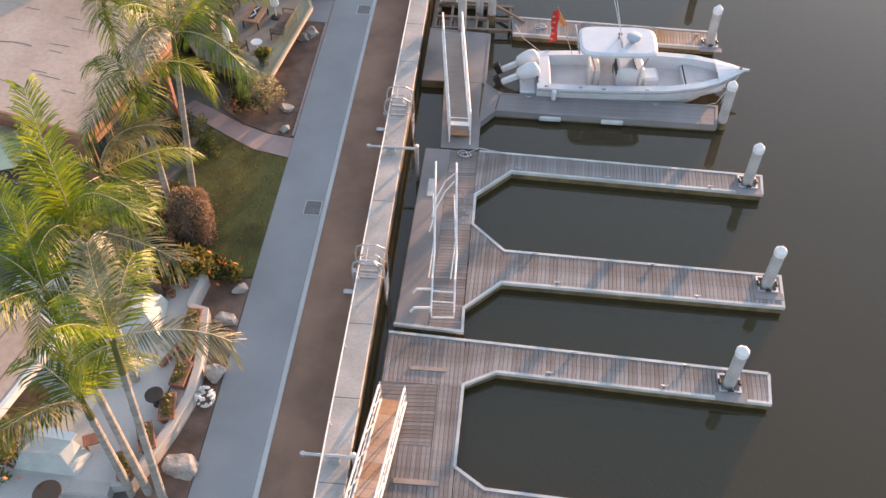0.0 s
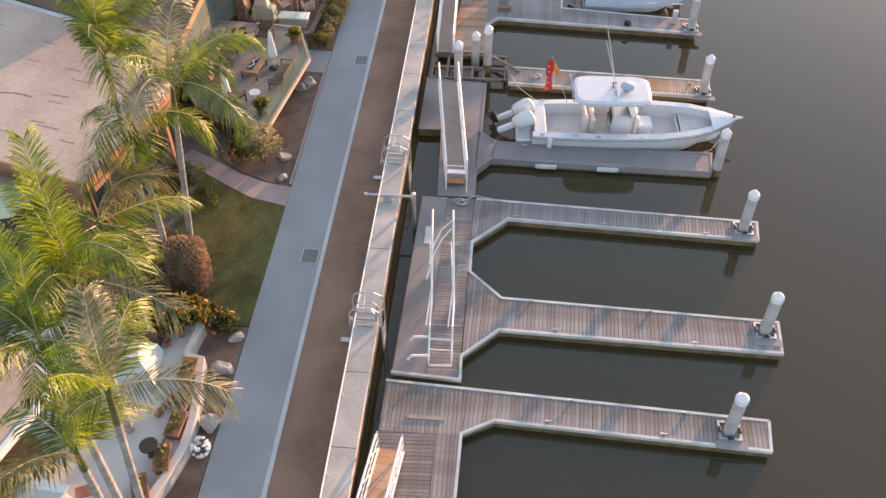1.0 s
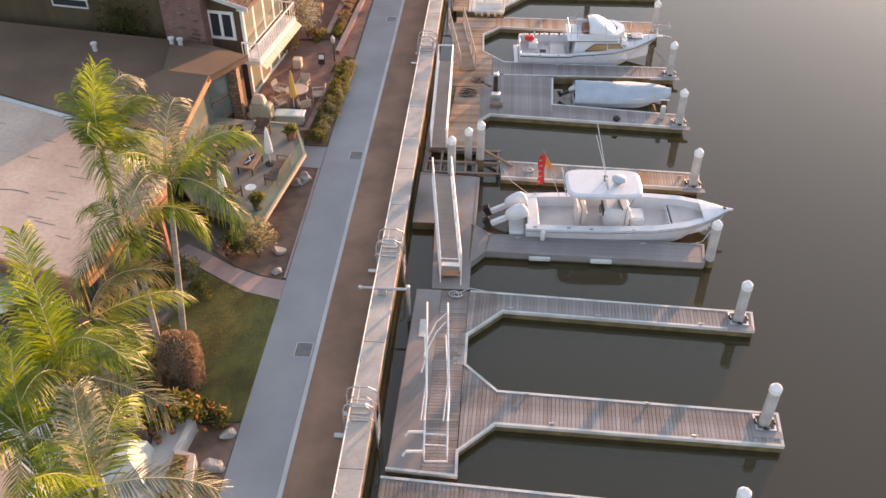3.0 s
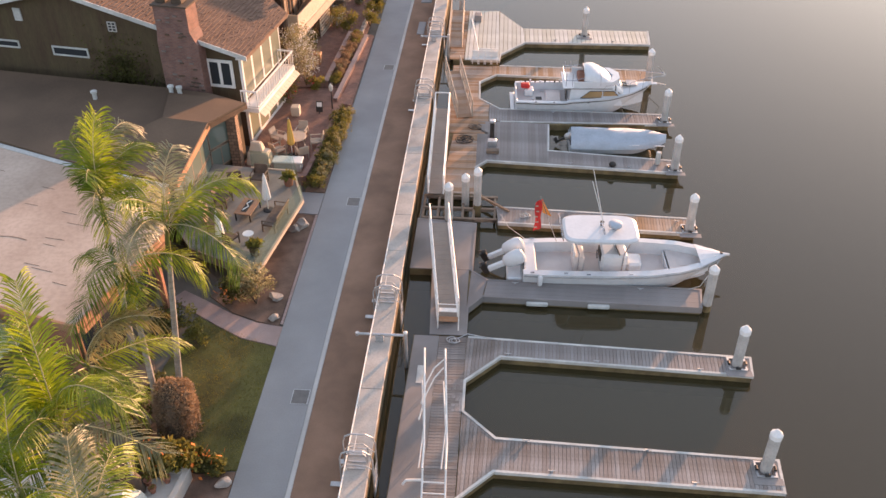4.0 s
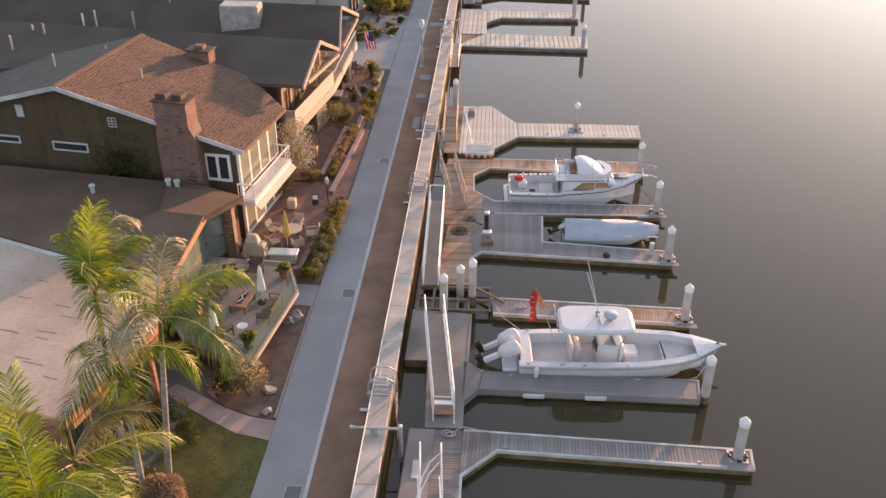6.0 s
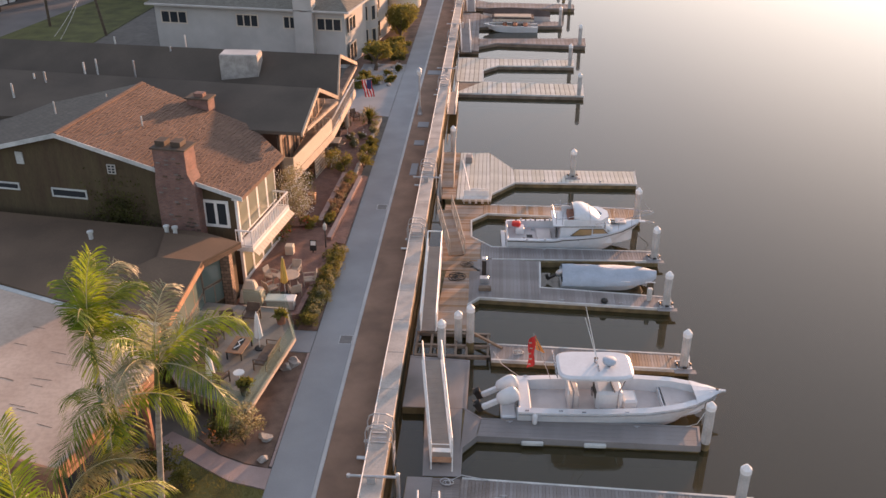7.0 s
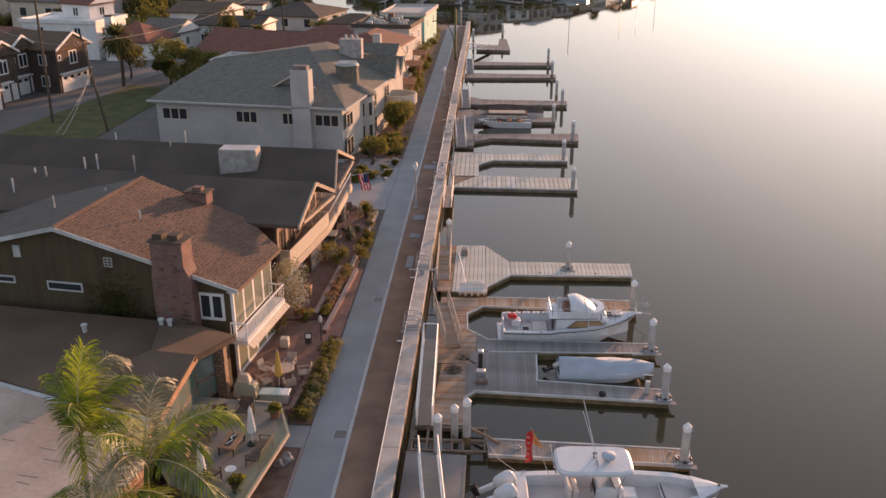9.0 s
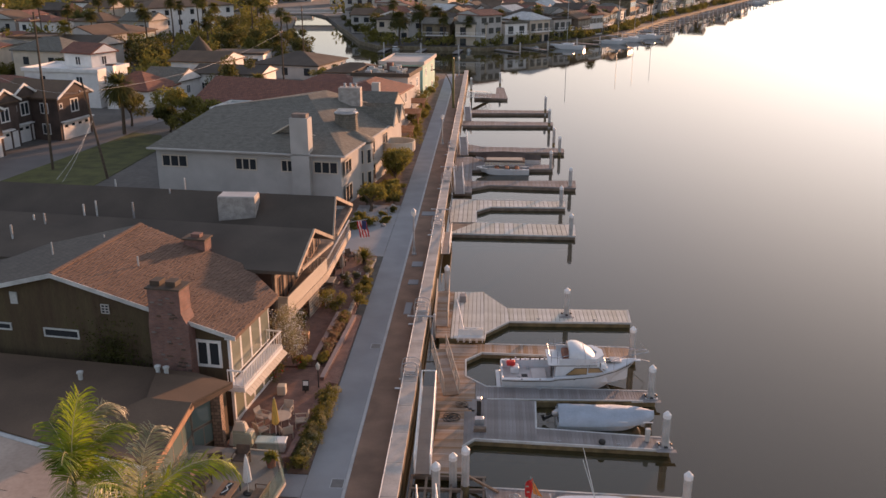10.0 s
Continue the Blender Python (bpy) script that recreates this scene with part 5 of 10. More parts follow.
for v in (17.6, 20.6):
    bm = bmesh.new()
    vs = [bm.verts.new(p) for p in ((*H(OD, 1.3, v - 1.35), 6.1), (*H(OD, 1.3, v + 1.35), 6.1), (*H(OD, 1.3, v), 8.0), (*H(OD, -5, v - 1.35), 6.5), (*H(OD, -5, v + 1.35), 6.5), (*H(OD, -5, v), 8.1))]
    for f in ((0, 1, 2), (3, 5, 4), (0, 2, 5, 3), (1, 4, 5, 2), (0, 3, 4, 1)):
        bm.faces.new([vs[i] for i in f])
    dm = part("dormer", bm, "greyshingle", he, "steep gabled dormer", uv=True)
    for e in (-1.45, 1.45):
        part("barge_board", tube(bmesh.new(), [(*H(OD, 1.33, v + e), 6.05), (*H(OD, 1.33, v), 8.05)], 0.11, 4), "cream", dm)
    bm = bmesh.new()
    bm.faces.new([bm.verts.new(p) for p in ((*H(OD, 1.32, v - 1.1), 6.15), (*H(OD, 1.32, v + 1.1), 6.15), (*H(OD, 1.32, v), 7.7))])
    part("gable_wall", bm, "cream", dm)
# small cross gable behind the tall chimney
bm = bmesh.new()
vs = [bm.verts.new(p) for p in ((-22.6, 92.6, 7.25), (-18.0, 91.8, 7.25), (-20.3, 92.2, 8.35), (-20.1, 98.6, 8.35))]
for f in ((0, 1, 2), (0, 2, 3), (1, 3, 2), (0, 3, 1)):
    bm.faces.new([vs[i] for i in f])
cg = part("cross_gable", bm, "greyshingle", he, "small cross gable on the front slope", uv=True)
for x, y in ((-22.8, 92.55), (-17.8, 91.75)):
    part("barge_board", tube(bmesh.new(), [(x, y - 0.06, 7.0), (-20.3, 92.1, 8.40)], 0.09, 4), "cream", cg)
x, y = -15.3, 96.4
lantern = part("roof_lantern", lathe(bmesh.new(), (x, y, 6.4), [(1.35, 0), (1.25, 2.05), (1.25, 2.2), (1.38, 2.22), (1.38, 2.36), (0.05, 2.45)], 12), "greyshingle", he, "drum-shaped shingled roof lantern", uv=True)
part("lantern_top", lathe(bmesh.new(), (x, y, 8.77), [(1.3, 0), (1.3, 0.10), (0.9, 0.22), (0.05, 0.26)], 12), "galv", lantern, "pale metal lantern top")
for k in range(5):
    part("lantern_slat", boxes((x - 1.0, x + 1.0, y - 1.0 + 0.45 * k, y - 0.9 + 0.45 * k, 9.0, 9.08)), "fascia", lantern)
x, y = -16.2, 105.8
part("chimney", boxes((x - 1.3, x + 1.3, y - 0.9, y + 0.9, 6, 10.2), bevel=0.03), "rock", he, "broad grey chimney stack")
for dx in (-0.6, 0.1, 0.7):
    part("chimney_pot", lathe(bmesh.new(), (x + dx, y, 10.201), [(0.16, 0), (0.14, 0.4), (0.2, 0.45), (0.05, 0.5)], 8), "galv", he)

# ---- rails, ladders, brackets and lamps on the seawall ----
rail = thing("guard_rail", "low white pipe rail along the seawall cap", "railing", (-4.6, 60, 1.4))
for i in range(0, 60):
    y = 2 + i * 2.93
    if y > 150:
        break
    part("rail_section", tube(bmesh.new(), [(-4.60, y, 1.82), (-4.60, y + 2.92, 1.82)], 0.025, 6), "whitemetal", rail)
    part("rail_post", tube(bmesh.new(), [(-4.58, y + 0.10, 1.39), (-4.60, y + 0.08, 1.55), (-4.60, y + 0.03, 1.75), (-4.60, y, 1.82)], 0.02, 6), "whitemetal", rail)

for y in (20.1, 29.0, 48.0, 57.7, 78.5, 95.5, 113):
    lg = thing("ladder_gate", "grey pipe ladder with hooped handrails over the seawall", "ladder", (-4.2, y, 1.4), "seawall ladders")
    for dy in (-0.38, 0.38):
        yy = y + dy
        pts = [(-4.80, yy, 0.45), (-4.80, yy, 1.95), (-4.72, yy, 2.22), (-4.5, yy, 2.34), (-4.0, yy, 2.34), (-3.76, yy, 2.2), (-3.68, yy, 1.9), (-3.68, yy, -0.6)]
        part("hoop_rail", tube(bmesh.new(), pts, 0.03, 8), "galv", lg)
        part("mid_rail", tube(bmesh.new(), [(-4.80, yy, 1.45), (-4.66, yy, 1.68), (-3.9, yy, 1.62), (-3.68, yy, 1.45)], 0.024, 6), "galv", lg)
    for dy, top in ((-0.2, 2.05), (0.2, 2.05), (0.0, 1.95)):
        yy = y + dy
        part("hoop_rail", tube(bmesh.new(), [(-4.62, yy, 1.39), (-4.62, yy, top - 0.15), (-4.5, yy, top), (-4.05, yy, top), (-3.92, yy, top - 0.15), (-3.92, yy, 1.39)], 0.024, 7), "galv", lg)
    for k in range(3):
        part("grating_bar", boxes((-4.6, -3.94, y - 0.36 + 0.3 * k, y - 0.30 + 0.3 * k, 1.405, 1.45)), "galv", lg)
    for k in range(5):
        part("rung", tube(bmesh.new(), [(-3.68, y - 0.42, 1.0 - 0.32 * k), (-3.68, y + 0.42, 1.0 - 0.32 * k)], 0.022, 6), "galv", lg)
    part("cross_bar", tube(bmesh.new(), [(-4.3, y - 0.42, 2.34), (-4.3, y + 0.42, 2.34)], 0.024, 6), "galv", lg)
    for k, dz in enumerate((0.62, 0.86)):
        part("step", boxes((-5.2 + 0.2 * k, -4.74, y - 0.5 + 0.8 * k, y - 0.3 + 0.8 * k, dz, dz + 0.04), bevel=0.01), "galv", lg, "flat grey step plate")

for x0, x1, y in ((-5.15, -3.22, 26.3), (-5.2, -3.66, 12.6), (-5.1, -3.3, 56.2), (-5.1, -3.35, 83.0), (-5.1, -3.35, 101.0)):
    br = thing("mooring_bracket", "grey pipe mooring bracket reaching over the seawall", "bracket", (x0, y, 0.5), "mooring brackets")
    part("arm", tube(bmesh.new(), [(x0, y, 1.72), (x1, y, 1.72)], 0.055, 10), "galv", br)
    part("post", tube(bmesh.new(), [(x1, y, -2.0), (x1, y, 1.84)], 0.075, 10), "galv", br)
    part("post_cap", lathe(bmesh.new(), (x1, y, 1.84), [(0.085, 0), (0.085, 0.05), (0.03, 0.09)], 10), "whitemetal", br)
    part("end_flange", lathe(bmesh.new(), (x0, y, 1.66), [(0.075, 0), (0.085, 0.06), (0.075, 0.12)], 10), "galv", br)
    part("flange", boxes((-4.42, -4.10, y - 0.1, y + 0.1, 1.40, 1.67), bevel=0.01), "galv", br)

for x, y in ((-6.04, 72.9), (-5.88, 119.9), (-5.81, 191.5)):
    lp = thing("street_lamp", "pale metal promenade lamp with a white lantern", "street lamp", (x, y, 0.5), "promenade lamps")
    part("base", lathe(bmesh.new(), (x, y, 0.48), [(0.22, 0), (0.22, 0.12), (0.14, 0.3), (0.11, 0.75)], 12), "galv", lp)
    part("post", lathe(bmesh.new(), (x, y, 1.2), [(0.085, 0), (0.06, 2.6), (0.09, 2.65), (0.05, 2.75)], 12), "galv", lp)
    part("lantern", lathe(bmesh.new(), (x, y, 3.95), [(0.09, 0), (0.20, 0.12), (0.22, 0.36), (0.12, 0.5)], 10), "white", lp, "white glass lantern")
    part("cap", lathe(bmesh.new(), (x, y, 4.45), [(0.24, 0), (0.1, 0.12), (0.02, 0.2)], 10), "galv", lp)

for x, y, w, n in ((-5.55, 70.3, 0.9, 1.2), (-5.5, 85.6, 1.5, 1.3), (-5.55, 66.0, 0.8, 1.0), (-5.5, 60.5, 0.5, 2.2)):
    solo("concrete_pad", boxes((x - w / 2, x + w / 2, y - n / 2, y + n / 2, 0.48, 0.55), bevel=0.01), "walk", "flat grey concrete pad in the bark strip", "pad")

# ---- gangways ----
def gangway(label, low, high, width, rail=1.0, deck="plank2", paint="whitemetal", posts=6, arch=False, truss=True):
    """A ramp between two deck points given at its centre line, with rails of posts and braces."""
    a, b = Vector(low), Vector(high)
    g = thing("gangway", label, "gangway", low, "gangways")
    d = (b - a)
    side = Vector((d.y, -d.x, 0)).normalized()
    n = int(d.length / 0.3)
    for k in range(n):
        p0, p1 = a + d * (k / n), a + d * ((k + 0.985) / n)
        w = side * (width / 2 - 0.03)
        part("tread", slab(bmesh.new(), [p0 - w, p0 + w, p1 + w, p1 - w], 0.03), deck, g)
    for s in (-1, 1):
        o = side * (s * width / 2)
        part("stringer", tube(bmesh.new(), [a + o, b + o], 0.045, 6), paint, g)
        up = Vector((0, 0, rail))
        part("handrail", tube(bmesh.new(), [a + o + Vector((0, 0, 0.35)), a + o + up * 0.9 + d * 0.008, a + o + up + d * 0.02, b + o + up], 0.038, 8), paint, g, "white handrail")
        part("mid_rail", tube(bmesh.new(), [a + o + up * 0.5, b + o + up * 0.5], 0.024, 6), paint, g)
        for k in range(posts + 1):
            p = a + d * (k / posts) + o
            part("post", tube(bmesh.new(), [p, p + up], 0.025, 6), paint, g)
            if truss and k < posts:
                q = a + d * ((k + 1) / posts) + o
                part("brace", tube(bmesh.new(), [p, q + up], 0.018, 5), paint, g)
    if arch:
        o, up = side * (width / 2), Vector((0, 0, rail))
        part("end_bar", tube(bmesh.new(), [b - o + up, b + o + up], 0.04, 8), paint, g)
    return g


gangway("brown wooden gangway with white rails down to the near dock", (-2.88, 15.4, 0.52), (-3.42, 9.2, 1.45), 0.82, 0.95, "plank2")
gangway("smooth brown gangway with white rails beside the white boat", (-1.66, 28.7, 0.50), (-2.45, 34.6, 1.5), 0.88, 1.1, "gangdeck", posts=4, truss=False)
gangway("grey gangway with thick white rails below the seawall gate", (-2.92, 38.7, 0.50), (-3.05, 46.4, 1.45), 0.80, 1.0, "gangdeck", posts=7, arch=True)
gangway("brown gangway with warm pale rails onto the plank landing", (-1.78, 47.2, 0.50), (-2.75, 51.4, 1.5), 0.92, 1.0, "plank2", "beige", 4)
gangway("short wooden gangway onto the pale ribbed dock", (-2.9, 57.4, 0.50), (-3.0, 63.0, 0.95), 0.9, 1.0, "plank2", "beige", 4, truss=False)
gangway("far grey gangway beside the seawall", (-2.7, 93.5, 0.50), (-3.1, 100, 1.5), 1.0, 1.0, "composite", posts=5)
gangway("far grey gangway beside the seawall", (-2.7, 113.0, 0.50), (-3.1, 120, 1.5), 1.0, 1.0, "composite", posts=5)
gangway("far grey gangway beside the seawall", (-2.7, 137.5, 0.50), (-3.1, 145, 1.5), 1.0, 1.0, "composite", posts=5)
gangway("far sloping gangway to the small dock", (0.4, 162.2, 0.42), (-3.4, 156, 1.42), 1.0, 1.0, "composite", posts=5)
gangway("grey gangway beside the far pale dock", (-3.3, 72.0, 0.9), (-3.35, 79.4, 0.55), 0.7, 0.9, "composite", "galv", posts=5)

# gangway frame lying on the second dock
g = thing("stored_gangway", "white gangway frame with bent rails lying on the dock", "gangway", (-1.7, 22, 0.4))
for x0, x1 in ((-2.02, -2.42), (-1.22, -1.60)):
    part("handrail", tube(bmesh.new(), [(x0, 19.9, 1.45), (x0 - 0.02, 21, 1.47), (x1, 25.85, 1.5)], 0.04, 8), "whitemetal", g)
    part("lower_rail", tube(bmesh.new(), [(x0 - 0.2, 20.6, 0.62), (x0 - 0.14, 22.2, 0.95), (x1 + 0.02, 24.4, 1.15)], 0.025, 8), "whitemetal", g)
    for k in range(5):
        f = k / 4
        part("post", tube(bmesh.new(), [(x0 + (x1 - x0) * f, 20.1 + 5.5 * f, 0.42), (x0 + (x1 - x0) * f, 20.1 + 5.5 * f, 1.46)], 0.022, 6), "whitemetal", g)
part("bent_rail", tube(bmesh.new(), [(-2.36, 23.4, 0.9), (-2.25, 24.2, 1.15), (-1.98, 24.9, 1.35), (-1.62, 25.3, 1.45)], 0.03, 8), "whitemetal", g)
part("bent_rail", tube(bmesh.new(), [(-2.40, 22.8, 0.7), (-2.22, 23.8, 1.0), (-1.95, 24.5, 1.2), (-1.62, 25.0, 1.3)], 0.03, 8), "whitemetal", g)
part("end_frame", tube(bmesh.new(), [(-2.02, 20.1, 1.3), (-1.98, 18.95, 0.75), (-1.95, 18.9, 0.5), (-1.16, 18.95, 0.5), (-1.18, 19.0, 0.75), (-1.22, 20.1, 1.3)], 0.035, 8), "whitemetal", g)
for y, z in ((19.3, 0.9), (19.65, 1.05)):
    part("cross_bar", tube(bmesh.new(), [(-2.0, y, z), (-1.2, y, z)], 0.026, 6), "whitemetal", g)
for y in (19.15, 20.0):
    part("hinge_arm", tube(bmesh.new(), [(-2.0, y, 0.72), (-2.6, y - 0.05, 0.72), (-2.72, y - 0.15, 0.6)], 0.05, 8), "whitemetal", g)
# step unit at the foot of the boat's gangway
st = thing("dock_steps", "white frame steps with a wooden tread", "steps", (-1.65, 28.4, 0.4))
part("frame", tube(bmesh.new(), [(-2.08, 28.3, 0.42), (-2.08, 28.6, 1.5), (-1.2, 28.6, 1.5), (-1.2, 28.2, 0.42)], 0.03, 8), "whitemetal", st)
part("tread", boxes((-2.06, -1.22, 28.45, 28.75, 0.66, 0.71), bevel=0.01), "orangewood", st)
part("tread", boxes((-2.06, -1.22, 28.80, 29.05, 0.90, 0.94), bevel=0.01), "whitemetal", st)

# ropes, hoses, cleats, dock boxes
def coil(x, y, z, r, turns, mat, name, label, cat):
    rnd = random.Random(int(x * 100 + y))
    pts = []
    for k in range(turns * 14):
        a = k * 2 * math.pi / 14
        rr = r * (0.55 + 0.45 * math.sin(k * 0.37 + x)) + rnd.uniform(-0.02, 0.02)
        pts.append((x + rr * math.cos(a), y + rr * math.sin(a) * 0.9, z + 0.03 + 0.006 * (k % 9)))
    return solo(name, tube(bmesh.new(), pts, 0.022, 5), mat, label, cat, smooth=True)


coil(-1.7, 44.6, DZ, 0.55, 5, "black", "hose", "dark coiled hose lying on the plank landing", "hose")
coil(-1.15, 46.2, DZ, 0.4, 4, "timber", "rope", "brown rope loosely coiled on the landing", "rope")
coil(-1.35, 27.6, DZ, 0.3, 3, "galv", "rope", "grey mooring line heaped at the dock corner", "rope")
coil(1.7, 37.0, DZ, 0.28, 3, "fascia", "rope", "pale rope heaped on the finger dock", "rope")
solo("mooring_line", tube(bmesh.new(), [(-1.2, 27.7, 0.42), (-0.8, 28.0, 0.43), (0.3, 27.75, 0.43)], 0.02, 6), "galv", "grey mooring line along the dock edge", "rope")
for x, y in ((0.9, 26.85), (4.5, 26.65), (8.6, 26.45), (1.6, 22.25), (6.0, 22.1), (2.5, 20.9), (7.5, 20.7), (2.2, 16.95), (6.0, 16.75), (3.0, 17.85), (6.8, 17.65), (1.2, 31.55), (6.8, 31.5), (4.2, 42.3), (7.4, 42.1), (3.5, 48.3), (8.2, 48.3), (4, 59.1), (8, 59.1), (9.2, 37.0), (5.0, 36.4)):
    c = thing("cleat", "small grey dock cleat", "cleat", (x, y, DZ), "dock cleats")
    part("horn", tube(bmesh.new(), [(x - 0.14, y, DZ + 0.09), (x, y, DZ + 0.075), (x + 0.14, y, DZ + 0.09)], 0.018, 6), "galv", c)
    part("foot", boxes((x - 0.05, x + 0.05, y - 0.03, y + 0.03, DZ, DZ + 0.07), bevel=0.01), "galv", c)
pd = thing("power_pedestal", "dark dock power pedestal with hoses", "pedestal", (-0.1, 44.6, DZ))
part("cabinet", boxes((-0.25, 0.0, 44.9, 45.2, DZ, DZ + 0.95), bevel=0.03), "black", pd)
part("head", boxes((-0.28, 0.03, 44.88, 45.22, DZ + 0.96, DZ + 1.1), bevel=0.03), "galv", pd)
solo("crate", boxes((-0.35, 0.15, 43.9, 44.3, DZ, DZ + 0.35), bevel=0.02), "galv", "small grey crate on the dock", "crate")
solo("crate", boxes((-0.4, 0.3, 43.1, 43.4, DZ, DZ + 0.22), bevel=0.02), "timber", "low brown box on the dock", "crate")
solo("float_buoy", lathe(bmesh.new(), (6.5, 42.2, DZ), [(0.04, 0), (0.16, 0.04), (0.2, 0.14), (0.15, 0.25), (0.04, 0.29)], 14), "black", "dark round fender resting on the finger dock", "fender", smooth=True)
solo("dock_box", boxes((8.85, 9.1, 42.5, 42.75, DZ, DZ + 0.75), bevel=0.03), "fascia", "white dock post box", "dock box")
for i in range(7):
    x, y = -1.45 + 0.33 * (i % 4) + 0.1 * i, 55.1 + 0.35 * (i // 4)
    ch = solo("plastic_chair", boxes((x - 0.2, x + 0.2, y - 0.2, y + 0.2, DZ + 0.3, DZ + 0.36), (x - 0.2, x + 0.2, y + 0.17, y + 0.22, DZ + 0.3, DZ + 0.8), (x - 0.2, x - 0.15, y - 0.2, y - 0.15, DZ, DZ + 0.3), (x + 0.15, x + 0.2, y - 0.2, y - 0.15, DZ, DZ + 0.3)), "white", "white plastic chair on the dock corner", "chair", group="white dock chairs")
solo("flagpole_stub", tube(bmesh.new(), [(-1.2, 56.2, DZ), (-1.9, 60.5, 1.3)], 0.05, 8), "white", "white pipe leaning over the ribbed dock", "pipe")
solo("box_bench", boxes((-1.75, -1.25, 62.1, 62.8, DZ, DZ + 0.5), bevel=0.04), "composite", "grey dock bench box", "box")

# ---- boats ----
def lerp_table(tab, s):
    for (a, va), (b, vb) in zip(tab, tab[1:]):
        if s <= b:
            f = (s - a) / (b - a)
            f = f * f * (3 - 2 * f) * 0.35 + f * 0.65
            return va + (vb - va) * f
    return tab[-1][1]


def hull(bm, length, beam, sheer, plan, keel=-0.45, n=28, rake=0.9, inner=None, floor=0.0):
    """A hull by cross sections from transom (x=0) to stem; inner: width of the side deck, inside of which it is open down to floor."""
    rows = []
    for i in range(n + 1):
        s = i / n
        b, z = lerp_table(plan, s) * beam / 2, lerp_table(sheer, s)
        lift = max(0.0, (s - 0.62) / 0.38) ** 2
        k = keel + (z - keel) * 0.86 * lift
        back = rake * lift
        x = length * s
        sec = [(x - back, 0.0, k), (x - back * 0.8, b * (0.80 - 0.35 * lift), 0.02 + (k - keel) * 0.75), (x - back * 0.35, b * (0.96 - 0.12 * lift), z * 0.62 + 0.1), (x, b, z)]
        if inner is not None:
            bi = max(0.0, b - inner)
            xi = min(x, length - inner * 2.2)
            sec += [(xi, bi, z + 0.015), (xi, bi * 0.97, floor)]
        rows.append(sec)
    made = []
    for sec in rows:
        right = [bm.verts.new((x, -y, z)) for x, y, z in sec]
        left = [bm.verts.new((x, y, z)) for x, y, z in sec]
        made.append((right, left))
    for (r0, l0), (r1, l1) in zip(made, made[1:]):
        for k in range(len(r0) - 1):
            bm.faces.new((r0[k], r0[k + 1], r1[k + 1], r1[k]))
            bm.faces.new((l0[k], l1[k], l1[k + 1], l0[k + 1]))
    r, l = made[0]
    for k in range(3):
        bm.faces.new((r[k], l[k], l[k + 1], r[k + 1]))
    if inner is not None:
        for k in (3, 4):
            bm.faces.new((r[k], l[k], l[k + 1], r[k + 1])) if k == 4 else bm.faces.new((r[3], l[3], l[4], r[4]))
    bmesh.ops.remove_doubles(bm, verts=bm.verts, dist=0.002)
    return bm


def side_strip(boat, name, length, beam, plan, sheer, below, high, mat, label, n=26):
    """A narrow strip along both sides of a hull, just proud of it."""
    for s in (-1, 1):
        bm = bmesh.new()
        prev = None
        for i in range(n + 1):
            f = 0.97 * i / n
            b, z = lerp_table(plan, f) * beam / 2 + 0.012, lerp_table(sheer, f) + below
            b *= 1 + 0.05 * min(0, below + 0.1)
            row = [bm.verts.new((length * f - 0.05 * f, s * (b + o), z + h)) for o, h in ((-0.03, 0), (0.015, 0), (0.015, high), (-0.03, high))]
            if prev:
                for k in range(4):
                    bm.faces.new((prev[k], prev[(k + 1) % 4], row[(k + 1) % 4], row[k]))
            prev = row
        part(name, bm, mat, boat, label)


def plan_face(bm, length, beam, plan, z, inset, s0, s1, n=24, camber=0.0, sheer=None):
    """A level or sheer-following deck inside a hull's outline between s0 and s1."""
    prev = None
    for i in range(n + 1):
        s = s0 + (s1 - s0) * i / n
        b = max(0.02, lerp_table(plan, s) * beam / 2 - inset)
        zz = lerp_table(sheer, s) + z if sheer else z
        row = [bm.verts.new((length * s, y, zz + camber * (1 - (y / b) ** 2))) for y in (-b, -b / 2, 0, b / 2, b)]
        if prev:
            for k in range(4):
                bm.faces.new((prev[k], prev[k + 1], row[k + 1], row[k]))
        prev = row
    return bm


